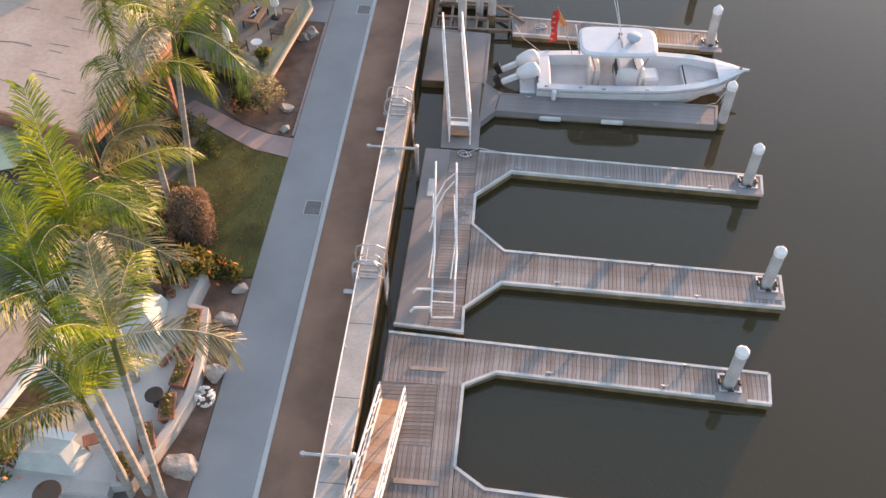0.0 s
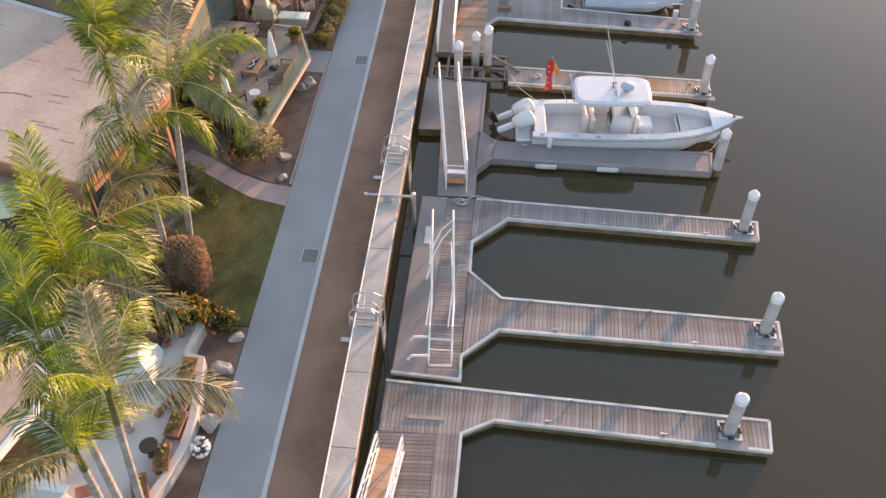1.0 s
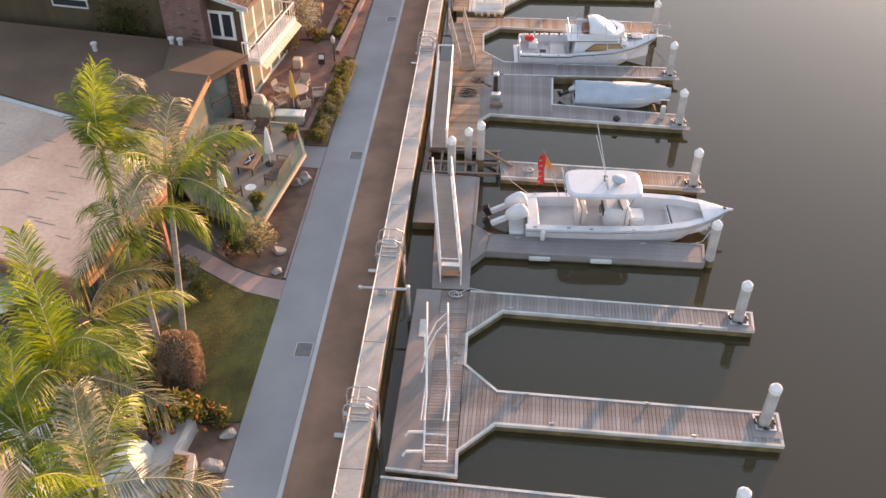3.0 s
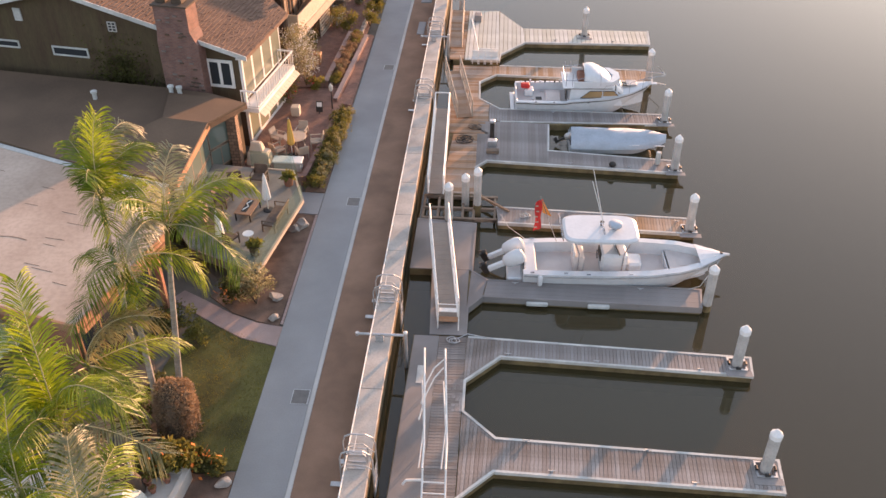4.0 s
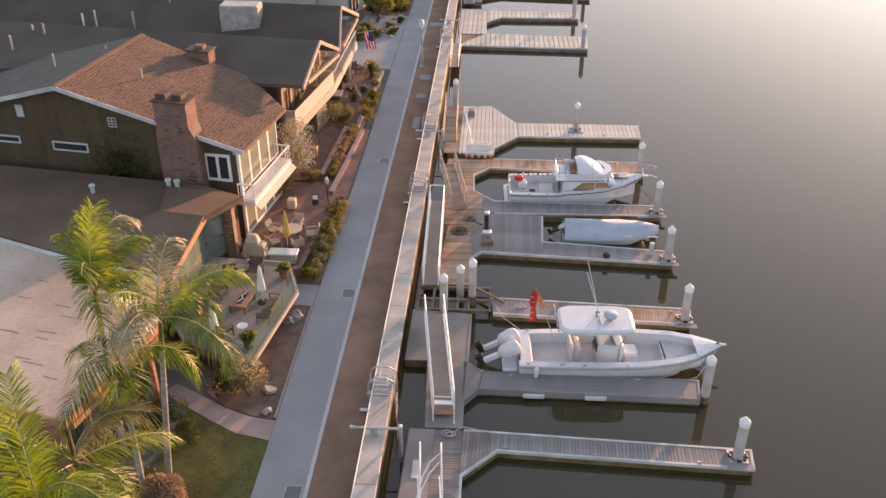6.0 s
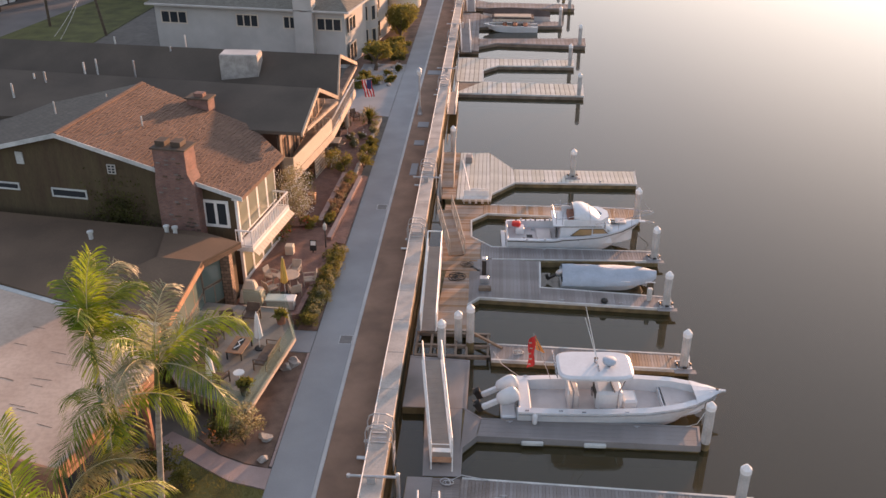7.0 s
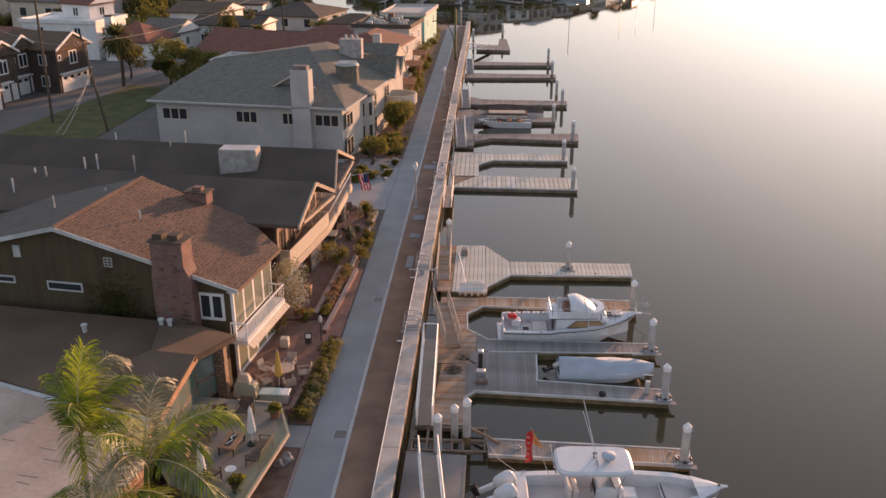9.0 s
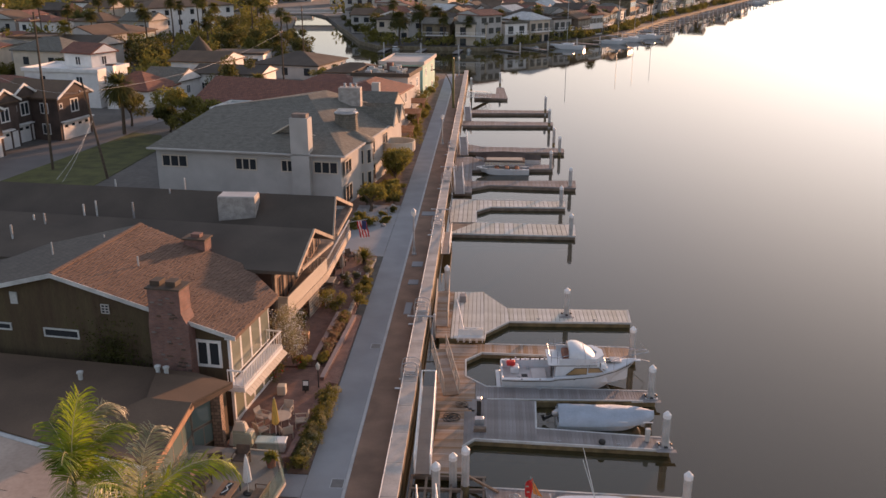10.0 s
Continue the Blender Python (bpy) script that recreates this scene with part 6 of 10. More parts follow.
def outboard(boat, x, y, z, tilt, cowl="gel", leg="gel", big=1.0):
    m = Matrix.Translation((x, y, z)) @ Matrix.Rotation(radians(tilt), 4, "Y") @ Matrix.Scale(big, 4)
    bm = bmesh.new()
    rows = []
    for h, a, b in ((0.0, 0.20, 0.15), (0.10, 0.30, 0.22), (0.35, 0.36, 0.25), (0.65, 0.38, 0.26), (0.84, 0.33, 0.23), (0.92, 0.2, 0.14)):
        rows.append([bm.verts.new((-0.12 + a * math.cos(t), b * math.sin(t), h)) for t in (2 * math.pi * k / 14 for k in range(14))])
    for p, q in zip(rows, rows[1:]):
        for k in range(14):
            bm.faces.new((p[k], p[(k + 1) % 14], q[(k + 1) % 14], q[k]))
    bm.faces.new(rows[0][::-1])
    bm.faces.new(rows[-1])
    bmesh.ops.transform(bm, matrix=m, verts=bm.verts)
    o = part("outboard_motor", bm, cowl, boat, "white tilted outboard motor" if cowl == "gel" else "black outboard motor", smooth=True)
    bm = box(bmesh.new(), -0.22, 0.02, -0.09, 0.09, -0.75, 0.02, 0.03, m)
    part("leg", bm, leg, o)
    bm = box(bmesh.new(), -0.42, 0.06, -0.06, 0.06, -1.02, -0.72, 0.03, m)
    part("gearcase", bm, "black", o)
    bm = bmesh.new()
    for k in range(3):
        box(bm, -0.02, 0.02, -0.06, 0.06, 0.03, 0.19, m=m @ Matrix.Translation((-0.46, 0, -0.88)) @ Matrix.Rotation(radians(120 * k), 4, "X") @ Matrix.Rotation(radians(25), 4, "Z"))
    tube(bm, [m @ Vector((-0.40, 0, -0.88)), m @ Vector((-0.52, 0, -0.88))], 0.05, 8)
    part("propeller", bm, "black", o)
    return o


# large open boat
PL1 = [(0, 0.92), (0.15, 0.98), (0.40, 1.0), (0.60, 0.98), (0.76, 0.83), (0.86, 0.60), (0.93, 0.34), (0.97, 0.16), (1.0, 0.02)]
SH1 = [(0, 0.98), (0.3, 1.0), (0.6, 1.06), (0.85, 1.15), (1.0, 1.24)]
LB, BB = 9.30, 2.95
boat = thing("center_console_boat", "large white open motorboat with hardtop and twin outboards", "boat", (1.5, 32.92, 0), rz=2.2, local=True)
part("hull", hull(bmesh.new(), LB, BB, SH1, PL1, inner=0.34, floor=0.42), "gel", boat, "glossy white hull", smooth=False)
part("cockpit_floor", plan_face(bmesh.new(), LB, BB, PL1, 0.45, 0.22, 0.01, 0.9), "geldeck", boat, "cream nonskid cockpit floor")
part("foredeck", plan_face(bmesh.new(), LB, BB, PL1, 0.03, 0.02, 0.86, 0.995, 12, 0.06, SH1), "gel", boat)
bm = bmesh.new()
prism(bm, [(LB - 0.6, -0.20), (LB + 0.14, -0.03), (LB + 0.14, 0.03), (LB - 0.6, 0.20)], 1.22, 1.29)
part("bow_pulpit", bm, "gel", boat)
side_strip(boat, "rub_rail", LB, BB, PL1, SH1, -0.16, 0.06, "galv", "grey rub rail")
part("bow_seat", plan_face(bmesh.new(), LB, BB, PL1, 0.78, 0.30, 0.72, 0.90, 8), "geldeck", boat)
part("bow_seat_front", boxes((6.58, 6.62, -0.85, 0.85, 0.45, 0.775)), "gel", boat)
part("transom_bench", boxes((0.06, 0.62, -1.12, 1.12, 0.45, 0.99), bevel=0.06), "gel", boat)
part("swim_bracket", boxes((-0.72, 0.0, -0.95, 0.95, 0.10, 0.42), bevel=0.08), "gel", boat)
con = part("console", boxes((3.55, 4.75, -0.52, 0.52, 0.45, 1.45), bevel=0.12), "gel", boat, "white helm console")
part("windscreen", box(bmesh.new(), 0, 0.04, -0.48, 0.48, 0, 0.55, m=Matrix.Translation((4.35, 0, 1.43)) @ Matrix.Rotation(radians(-25), 4, "Y")), "tinted", con)
part("instrument_panel", boxes((3.50, 3.56, -0.4, 0.4, 1.05, 1.38)), "black", con, "dark instrument panel")
bm = bmesh.new()
for k in range(24):
    a0, a1 = 2 * math.pi * k / 24, 2 * math.pi * (k + 1) / 24
    tube(bm, [(3.42, 0.2 * math.cos(a0), 1.15 + 0.2 * math.sin(a0)), (3.42, 0.2 * math.cos(a1), 1.15 + 0.2 * math.sin(a1))], 0.016, 5)
part("steering_wheel", bm, "black", con)
part("console_seat", boxes((4.78, 5.45, -0.45, 0.45, 0.45, 0.95), bevel=0.1), "gel", boat)
part("leaning_post", boxes((2.30, 2.80, -0.55, 0.55, 0.45, 1.30), bevel=0.08), "geldeck", boat, "cream leaning post seat")
part("seat_back", boxes((2.25, 2.36, -0.55, 0.55, 1.31, 1.62), bevel=0.04), "gel", boat)
bm = bmesh.new()
rr = []
for i in range(36):
    t = 2 * math.pi * i / 36
    cx, sy = math.cos(t), math.sin(t)
    rr.append((3.42 + 1.68 * math.copysign(abs(cx) ** 0.35, cx), 1.06 * math.copysign(abs(sy) ** 0.4, sy)))
prism(bm, rr, 2.46, 2.57)
prism(bm, rr, 2.571, 2.65, [(3.42 + (x - 3.42) * 0.93, y * 0.9) for x, y in rr])
top = part("hardtop", bm, "gel", boat, "white hardtop roof")
for x0, x1 in ((2.5, 2.2), (4.5, 4.75)):
    for s in (-1, 1):
        part("hardtop_leg", tube(bmesh.new(), [(x0, s * 0.6, 0.5), (x0, s * 0.66, 1.6), (x1, s * 0.8, 2.47)], 0.035, 8), "chrome", boat)
part("radar", lathe(bmesh.new(), (4.05, -0.1, 2.65), [(0.12, 0), (0.12, 0.14), (0.30, 0.16), (0.31, 0.30), (0.22, 0.36)], 18), "cover", top, "pale blue radar dome", smooth=True)
for y, dx, dy in ((-0.3, -0.75, 0.4), (0.55, -0.6, 0.5)):
    part("antenna", tube(bmesh.new(), [(3.6, y, 2.63), (3.6 + dx, y + dy, 5.0)], 0.016, 5), "whitemetal", top, "long thin white antenna")
bm = bmesh.new()
for y in (-0.55, -0.15):
    tube(bm, [(3.55, y, 2.65), (3.45, y, 2.97)], 0.05, 8)
part("horn", bm, "chrome", top)
part("search_light", lathe(bmesh.new(), (3.5, 0.15, 2.65), [(0.07, 0), (0.07, 0.12), (0.1, 0.2)], 10), "black", top)
for k in range(5):
    part("rod_holder", tube(bmesh.new(), [(1.72, -0.8 + 0.4 * k, 2.45), (1.60, -0.8 + 0.4 * k, 2.83)], 0.03, 6), "chrome", top)
outboard(boat, -0.78, -0.42, 0.80, 62, big=1.08)
outboard(boat, -0.78, 0.50, 0.80, 62, big=1.08)
fl = part("flagstaff", tube(bmesh.new(), [(1.6, 0.72, 1.3), (0.75, 1.05, 3.55)], 0.02, 6), "chrome", boat)
bm = bmesh.new()
cols = []
for i in range(7):
    f = i / 6
    cols.append([bm.verts.new((0.80 - 0.05 * i + 0.04 * math.sin(j * 1.3 + 0.5 * i), 1.05 - 0.05 * math.sin(i * 1.1 + j), 3.47 - f * 0.22 - j * 0.27)) for j in range(7)])
for i, (a, b) in enumerate(zip(cols, cols[1:])):
    for j in range(6):
        bm.faces.new((a[j], b[j], b[j + 1], a[j + 1]))
bmesh.ops.transform(bm, matrix=Matrix.Translation((0.05, 0, 0)), verts=bm.verts)
flag = part("flag", bm, "red", fl, "red flag hanging from the staff")
bm = bmesh.new()
vs = [bm.verts.new(p) for p in ((0.80, 1.03, 3.46), (1.30, 0.84, 2.62), (0.88, 1.0, 2.72), (0.86, 1.01, 3.1))]
bm.faces.new(vs)
part("flag_fly", bm, "orange", flag, "orange and yellow flag corner")
bm = bmesh.new()
for k in range(5):
    z = 3.2 - k * 0.29
    box(bm, 0.55 + 0.05 * (k % 2), 0.68 + 0.05 * (k % 2), 0.975, 0.98, z - 0.15, z - 0.08)
part("flag_marks", bm, "pinkroof", flag, "pale bars on the flag")
for x, y in ((1.9, -1.33), (4.8, -1.38), (0.4, -1.3), (2.9, -1.4), (0.5, 1.3), (4.8, 1.4)):
    part("boat_cleat", boxes((x - 0.09, x + 0.09, y - 0.025, y + 0.025, 1.0, 1.07), bevel=0.01), "chrome", boat)
part("fender", lathe(bmesh.new(), (0.75, -1.48, 0.42), [(0.04, 0), (0.12, 0.06), (0.12, 0.5), (0.04, 0.56)], 12), "gel", boat, "white hanging fender", smooth=True)
part("bow_rail_line", tube(bmesh.new(), [(8.9, -0.4, 1.17), (7.9, -1.5, 0.55), (7.4, -1.6, 0.46)], 0.014, 5), "fascia", boat, "pale bow line")
part("bow_rail_line", tube(bmesh.new(), [(0.2, 1.3, 1.0), (-0.5, 3.0, 0.5), (-0.9, 4.2, 0.45)], 0.014, 5), "fascia", boat, "pale stern line")
part("hatch", boxes((7.1, 7.5, -0.25, 0.25, 0.775, 0.79)), "geldeck", boat)
part("foredeck_hatch", boxes((8.55, 8.95, -0.12, 0.12, 1.225, 1.255), bevel=0.02), "gel", boat)
part("anchor_roller", boxes((9.0, 9.1, -0.06, 0.06, 1.29, 1.36)), "black", boat)

# sport cruiser with flybridge
PL2 = [(0, 0.93), (0.2, 0.99), (0.45, 1.0), (0.65, 0.90), (0.82, 0.62), (0.93, 0.30), (1.0, 0.02)]
SH2 = [(0, 0.92), (0.3, 0.94), (0.36, 0.95), (0.40, 1.06), (0.7, 1.18), (0.85, 1.34), (1.0, 1.60)]
LC, BC = 8.9, 3.05
cr = thing("cabin_cruiser", "white cabin cruiser with flybridge canopy and tinted windows", "boat", (1.22, 49.97, 0), rz=1.5, local=True)
cr.scale = (0.925, 1.0, 1.0)
part("hull", hull(bmesh.new(), LC, BC, SH2, PL2, inner=0.22, floor=0.45, rake=1.2), "gel", cr, "white hull with a dark stripe")
part("cockpit_floor", plan_face(bmesh.new(), LC, BC, PL2, 0.47, 0.18, 0.01, 0.45), "geldeck", cr)
side_strip(cr, "stripe", LC, BC, PL2, SH2, -0.12, 0.035, "tinted", "thin dark sheer stripe")
part("foredeck", plan_face(bmesh.new(), LC, BC, PL2, 0.02, 0.03, 0.62, 0.995, 12, 0.16, SH2), "gel", cr)
part("transom_door", boxes((-0.05, 0.08, -1.3, 1.3, 0.3, 0.9), bevel=0.03), "gel", cr)
part("swim_platform", boxes((-0.36, -0.06, -1.25, 1.25, 0.12, 0.26), bevel=0.03), "gel", cr)
bm = bmesh.new()
prism(bm, [(3.4, -1.24), (7.0, -1.05), (7.0, 1.05), (3.4, 1.24)], 0.6, 1.66, [(3.5, -1.10), (6.45, -0.96), (6.45, 0.96), (3.5, 1.10)])
cab = part("cabin", bm, "gel", cr, "white deckhouse")
for s in (-1, 1):
    bm = bmesh.new()
    vs = [bm.verts.new(p) for p in ((4.15, s * 1.155, 1.12), (6.75, s * 1.035, 1.12), (6.30, s * 0.995, 1.53), (4.75, s * 1.085, 1.53))]
    vs += [bm.verts.new((v.co.x, v.co.y + s * 0.02, v.co.z)) for v in vs]
    for f in ((0, 1, 2, 3), (4, 7, 6, 5), (0, 4, 5, 1), (1, 5, 6, 2), (2, 6, 7, 3), (3, 7, 4, 0)):
        bm.faces.new([vs[i] for i in f])
    part("side_window", bm, "amber", cab, "amber tinted side window")
    part("window_bar", boxes((5.55, 5.60, s * 1.075 - 0.04, s * 1.075 + 0.04, 1.12, 1.54)), "gel", cab)
    for p, q in (((4.15, 1.12), (6.75, 1.12)), ((6.75, 1.12), (6.30, 1.53)), ((4.15, 1.12), (4.75, 1.53)), ((4.75, 1.53), (6.30, 1.53))):
        ya, yb = (1.185 - 0.046 * (x - 4.0) - 0.16 * (z - 1.12) for x, z in (p, q))
        part("window_frame", tube(bmesh.new(), [(p[0], s * (ya + 0.01), p[1]), (q[0], s * (yb + 0.01), q[1])], 0.022, 5), "tinted", cab)
part("windscreen", box(bmesh.new(), -0.005, 0.03, -0.88, 0.88, 0, 0.42, m=Matrix.Translation((6.80, 0, 1.16)) @ Matrix.Rotation(radians(-38), 4, "Y")), "amber", cab, "amber tinted windscreen")
fb = part("flybridge", prism(bmesh.new(), [(3.0, -1.14), (6.2, -1.04), (6.75, -0.5), (6.75, 0.5), (6.2, 1.04), (3.0, 1.14)], 1.665, 1.75), "gel", cr, "white flybridge deck")
for s in (-1, 1):
    part("deck_trim", tube(bmesh.new(), [(3.05, s * 1.15, 1.69), (6.2, s * 1.05, 1.69)], 0.022, 5), "tinted", fb)
bm = bmesh.new()
prism(bm, [(3.7, -1.10), (3.7, -1.03), (5.9, -0.93), (6.3, 0), (5.9, 0.93), (3.7, 1.03), (3.7, 1.10), (6.15, 1.02), (6.7, 0.4), (6.7, -0.4), (6.15, -1.02)], 1.751, 2.12)
part("bridge_coaming", bm, "gel", fb)
bm = bmesh.new()
rows = []
for x, w, z0, h in ((4.35, 0.93, 2.12, 2.58), (4.6, 0.97, 2.10, 2.70), (5.0, 1.01, 2.02, 2.68), (5.4, 1.03, 1.85, 2.50), (5.9, 1.03, 1.76, 2.20), (6.4, 0.98, 1.55, 1.90), (6.98, 0.88, 1.24, 1.44)):
    rows.append([bm.verts.new((x, w * math.cos(t), z0 + (h - z0) * math.sin(t) ** 0.45)) for t in (math.pi * k / 12 for k in range(13))])
for a, b in zip(rows, rows[1:]):
    for k in range(12):
        bm.faces.new((a[k], a[k + 1], b[k + 1], b[k]))
hood = part("canopy", bm, "gel", fb, "white rounded flybridge hood", smooth=True)
for x, w, z0, h in ((4.35, 0.95, 2.12, 2.60), (5.4, 1.04, 1.85, 2.51), (6.4, 0.99, 1.55, 1.91)):
    part("hood_rim", tube(bmesh.new(), [(x, w * math.cos(t), z0 + (h - z0) * math.sin(t) ** 0.45) for t in (math.pi * k / 16 for k in range(17))], 0.024, 5), "tinted" if x > 5.5 else "galv", hood)
part("seat", boxes((4.0, 4.5, -0.62, 0.62, 1.76, 2.14), (4.42, 4.58, -0.6, 0.6, 2.15, 2.45), bevel=0.06), "terracotta", fb, "rust brown helm seat")
part("helm_console", boxes((5.0, 5.3, -0.5, 0.5, 1.76, 2.4), bevel=0.05), "geldeck", fb)
for x, y in ((3.0, -0.9), (3.0, 0.9), (3.4, 0.95), (3.4, -0.95)):
    part("stanchion", tube(bmesh.new(), [(x + 0.2, y, 1.75), (x + 0.2, y * 0.95, 2.55)], 0.02, 6), "chrome", fb)
part("aft_rail", tube(bmesh.new(), [(4.35, -0.95, 2.32), (3.7, -1.06, 2.2), (3.1, -1.06, 2.2), (3.1, 1.06, 2.2), (3.7, 1.06, 2.2), (4.35, 0.95, 2.32)], 0.02, 6), "chrome", fb)
for s in (-1, 1):
    pts = [(5.6, s * 1.25, 1.38), (5.7, s * 1.25, 1.95), (7.2, s * 1.0, 2.05), (8.5, s * 0.45, 2.18), (9.6, s * 0.22, 2.2)]
    part("bow_rail", tube(bmesh.new(), pts, 0.018, 6), "chrome", cr)
    for x, y in ((6.4, 1.15), (7.3, 0.95), (8.2, 0.6)):
        part("rail_post", tube(bmesh.new(), [(x, s * y, 1.4), (x, s * y, 2.08)], 0.014, 5), "chrome", cr)
part("bow_pulpit", boxes((8.4, 9.25, -0.13, 0.13, 1.58, 1.64), bevel=0.03), "gel", cr)
part("pulpit_rail", tube(bmesh.new(), [(8.6, -0.42, 2.1), (9.4, -0.26, 2.2), (9.75, 0, 2.2), (9.4, 0.26, 2.2), (8.6, 0.42, 2.1)], 0.018, 6), "chrome", cr)
for k in range(9):
    part("fitting", boxes((0.3 + 0.33 * k, 0.40 + 0.33 * k, 1.22, 1.30, 0.96, 1.03 + 0.05 * (k % 3))), "black" if k % 2 else "chrome", cr, "small dark deck fitting")
for x, y in ((0.9, -0.6), (1.0, -0.35), (2.3, -0.95), (1.7, 0.85), (0.4, -0.9)):
    part("deck_gear", boxes((x, x + 0.22, y, y + 0.16, 0.475, 0.60), bevel=0.02), "galv", cr)
part("sun_pad", boxes((7.2, 7.9, -0.35, 0.35, 1.60, 1.66), bevel=0.03), "geldeck", cr)
part("anchor", tube(bmesh.new(), [(9.3, 0, 1.62), (9.8, 0, 1.5), (9.85, 0.25, 1.4)], 0.04, 6), "galv", cr)
part("deck_hatch", boxes((6.9, 7.4, -0.25, 0.25, 1.55, 1.60), bevel=0.02), "tinted", cr)
part("cooler", boxes((0.6, 1.2, 0.2, 0.9, 0.47, 0.9), bevel=0.05), "gel", cr)
part("buoyancy_ring", lathe(bmesh.new(), (0.7, 0.75, 0.9), [(0.15, 0), (0.26, 0.04), (0.26, 0.12), (0.15, 0.16)], 16), "red", cr, "red lifebuoy and life jackets", smooth=True)
part("life_jacket", boxes((0.35, 0.95, 0.3, 0.7, 0.95, 1.25), bevel=0.08), "red", cr)
part("engine_box", boxes((2.0, 3.0, -0.7, 0.7, 0.47, 0.66), bevel=0.05), "geldeck", cr)
part("hatch", boxes((1.35, 1.75, -0.2, 0.2, 0.475, 0.49)), "black", cr)
part("cabin_door", boxes((3.27, 3.33, -0.35, 0.35, 0.6, 1.6)), "tinted", cr)
for x in (1.2, 2.4, 4.6):
    part("side_cleat", boxes((x, x + 0.12, -1.5, -1.45, 0.94, 1.0)), "chrome", cr)
solo("mooring_rope", tube(bmesh.new(), [(10.0, 52.0, 1.9), (10.6, 52.6, 1.2), (9.9, 53.2, 0.8)], 0.02, 5), "fascia", "pale bow line to the pile", "rope")

# covered dinghy
dn = thing("covered_dinghy", "small motorboat under a pale blue cover", "boat", (4.28, 45.05, 0), rz=0.5, local=True)
PL3 = [(0, 0.9), (0.3, 1.0), (0.6, 0.98), (0.8, 0.85), (0.92, 0.6), (1.0, 0.12)]
part("hull", hull(bmesh.new(), 5.4, 2.05, [(0, 0.55), (0.6, 0.6), (1, 0.72)], PL3, keel=-0.25, rake=0.5), "gel", dn)
bm = bmesh.new()
rows = []
for i in range(19):
    s = i / 18
    b = lerp_table(PL3, s) * 1.07
    zz = 0.58 + 0.14 * s
    hgt = 0.62 * (1 - 0.78 * s) + 0.05 * math.sin(s * 9) + 0.03
    rows.append([bm.verts.new((0.05 + 5.4 * s, b * y, zz + hgt * (1 - abs(y)) ** 0.8 - (0.25 if abs(y) == 1 else 0) + 0.012 * math.sin(i * 1.1 + y * 3))) for y in (-1, -0.97, -0.66, -0.33, 0, 0.33, 0.66, 0.97, 1)])
for a, b in zip(rows, rows[1:]):
    for k in range(8):
        bm.faces.new((a[k], a[k + 1], b[k + 1], b[k]))
part("cover", bm, "cover", dn, "taut pale blue canvas cover", smooth=True)
for x in (3.3, 4.7):
    part("cover_strap", box(bmesh.new(), x, x + 0.55, -1.0, -0.94, 0.66, 0.70), "gel", dn)
outboard(dn, -0.20, 0.0, 0.45, 62, "galv", "black", 0.62)

# covered boat at the far docks
PLF = [(0, 0.85), (0.5, 1.0), (0.8, 0.8), (1, 0.1)]
fbt = thing("canopied_boat", "small white harbour launch with a brown fringed canopy", "boat", (5.3, 105.1, 0), rz=180, local=True)
part("hull", hull(bmesh.new(), 6.4, 2.2, [(0, 0.7), (1, 0.85)], PLF, keel=-0.2, rake=0.5, inner=0.3, floor=0.3), "gel", fbt)
can = part("canopy", slab(bmesh.new(), [(0.5, -1.1, 1.75), (5.4, -1.0, 1.75), (5.4, 1.0, 1.75), (0.5, 1.1, 1.75)], 0.12), "brownhouse", fbt, "dark brown canopy")
part("canopy_crown", slab(bmesh.new(), [(0.8, -0.8, 1.86), (5.1, -0.7, 1.86), (5.1, 0.7, 1.86), (0.8, 0.8, 1.86)], 0.10), "beige", can)
for k in range(12):
    for y in (-1.08, 1.04):
        part("fringe", boxes((0.55 + 0.4 * k, 0.87 + 0.4 * k, y, y + 0.03, 1.36, 1.64)), "cream", can)
for x in (0.9, 2.9, 4.9):
    for y in (-0.9, 0.9):
        part("canopy_post", tube(bmesh.new(), [(x, y, 0.7), (x, y, 1.65)], 0.025, 6), "chrome", fbt)
for k in range(3):
    part("seat", boxes((1.2 + 1.2 * k, 1.7 + 1.2 * k, -0.8, 0.8, 0.3, 0.85), bevel=0.05), "terracotta", fbt)
fb2 = thing("canopied_boat", "low dark covered boat beside the far finger", "boat", (7.0, 110.4, 0), rz=180, local=True)
part("hull", hull(bmesh.new(), 8.2, 2.5, [(0, 0.75), (1, 0.95)], PLF, keel=-0.2, rake=0.5), "gel", fb2)
bm = bmesh.new()
rows = []
for i in range(13):
    s = i / 12
    b = lerp_table(PLF, s) * 1.27
    rows.append([bm.verts.new((8.2 * s, b * y, 0.75 + 0.2 * s + 0.75 * (1 - abs(y)) * (0.5 + 0.5 * math.sin(s * 3)))) for y in (-1, -0.5, 0, 0.5, 1)])
for a, b in zip(rows, rows[1:]):
    for k in range(4):
        bm.faces.new((a[k], a[k + 1], b[k + 1], b[k]))
part("cover", bm, "brownhouse", fb2, "dark brown boat cover")

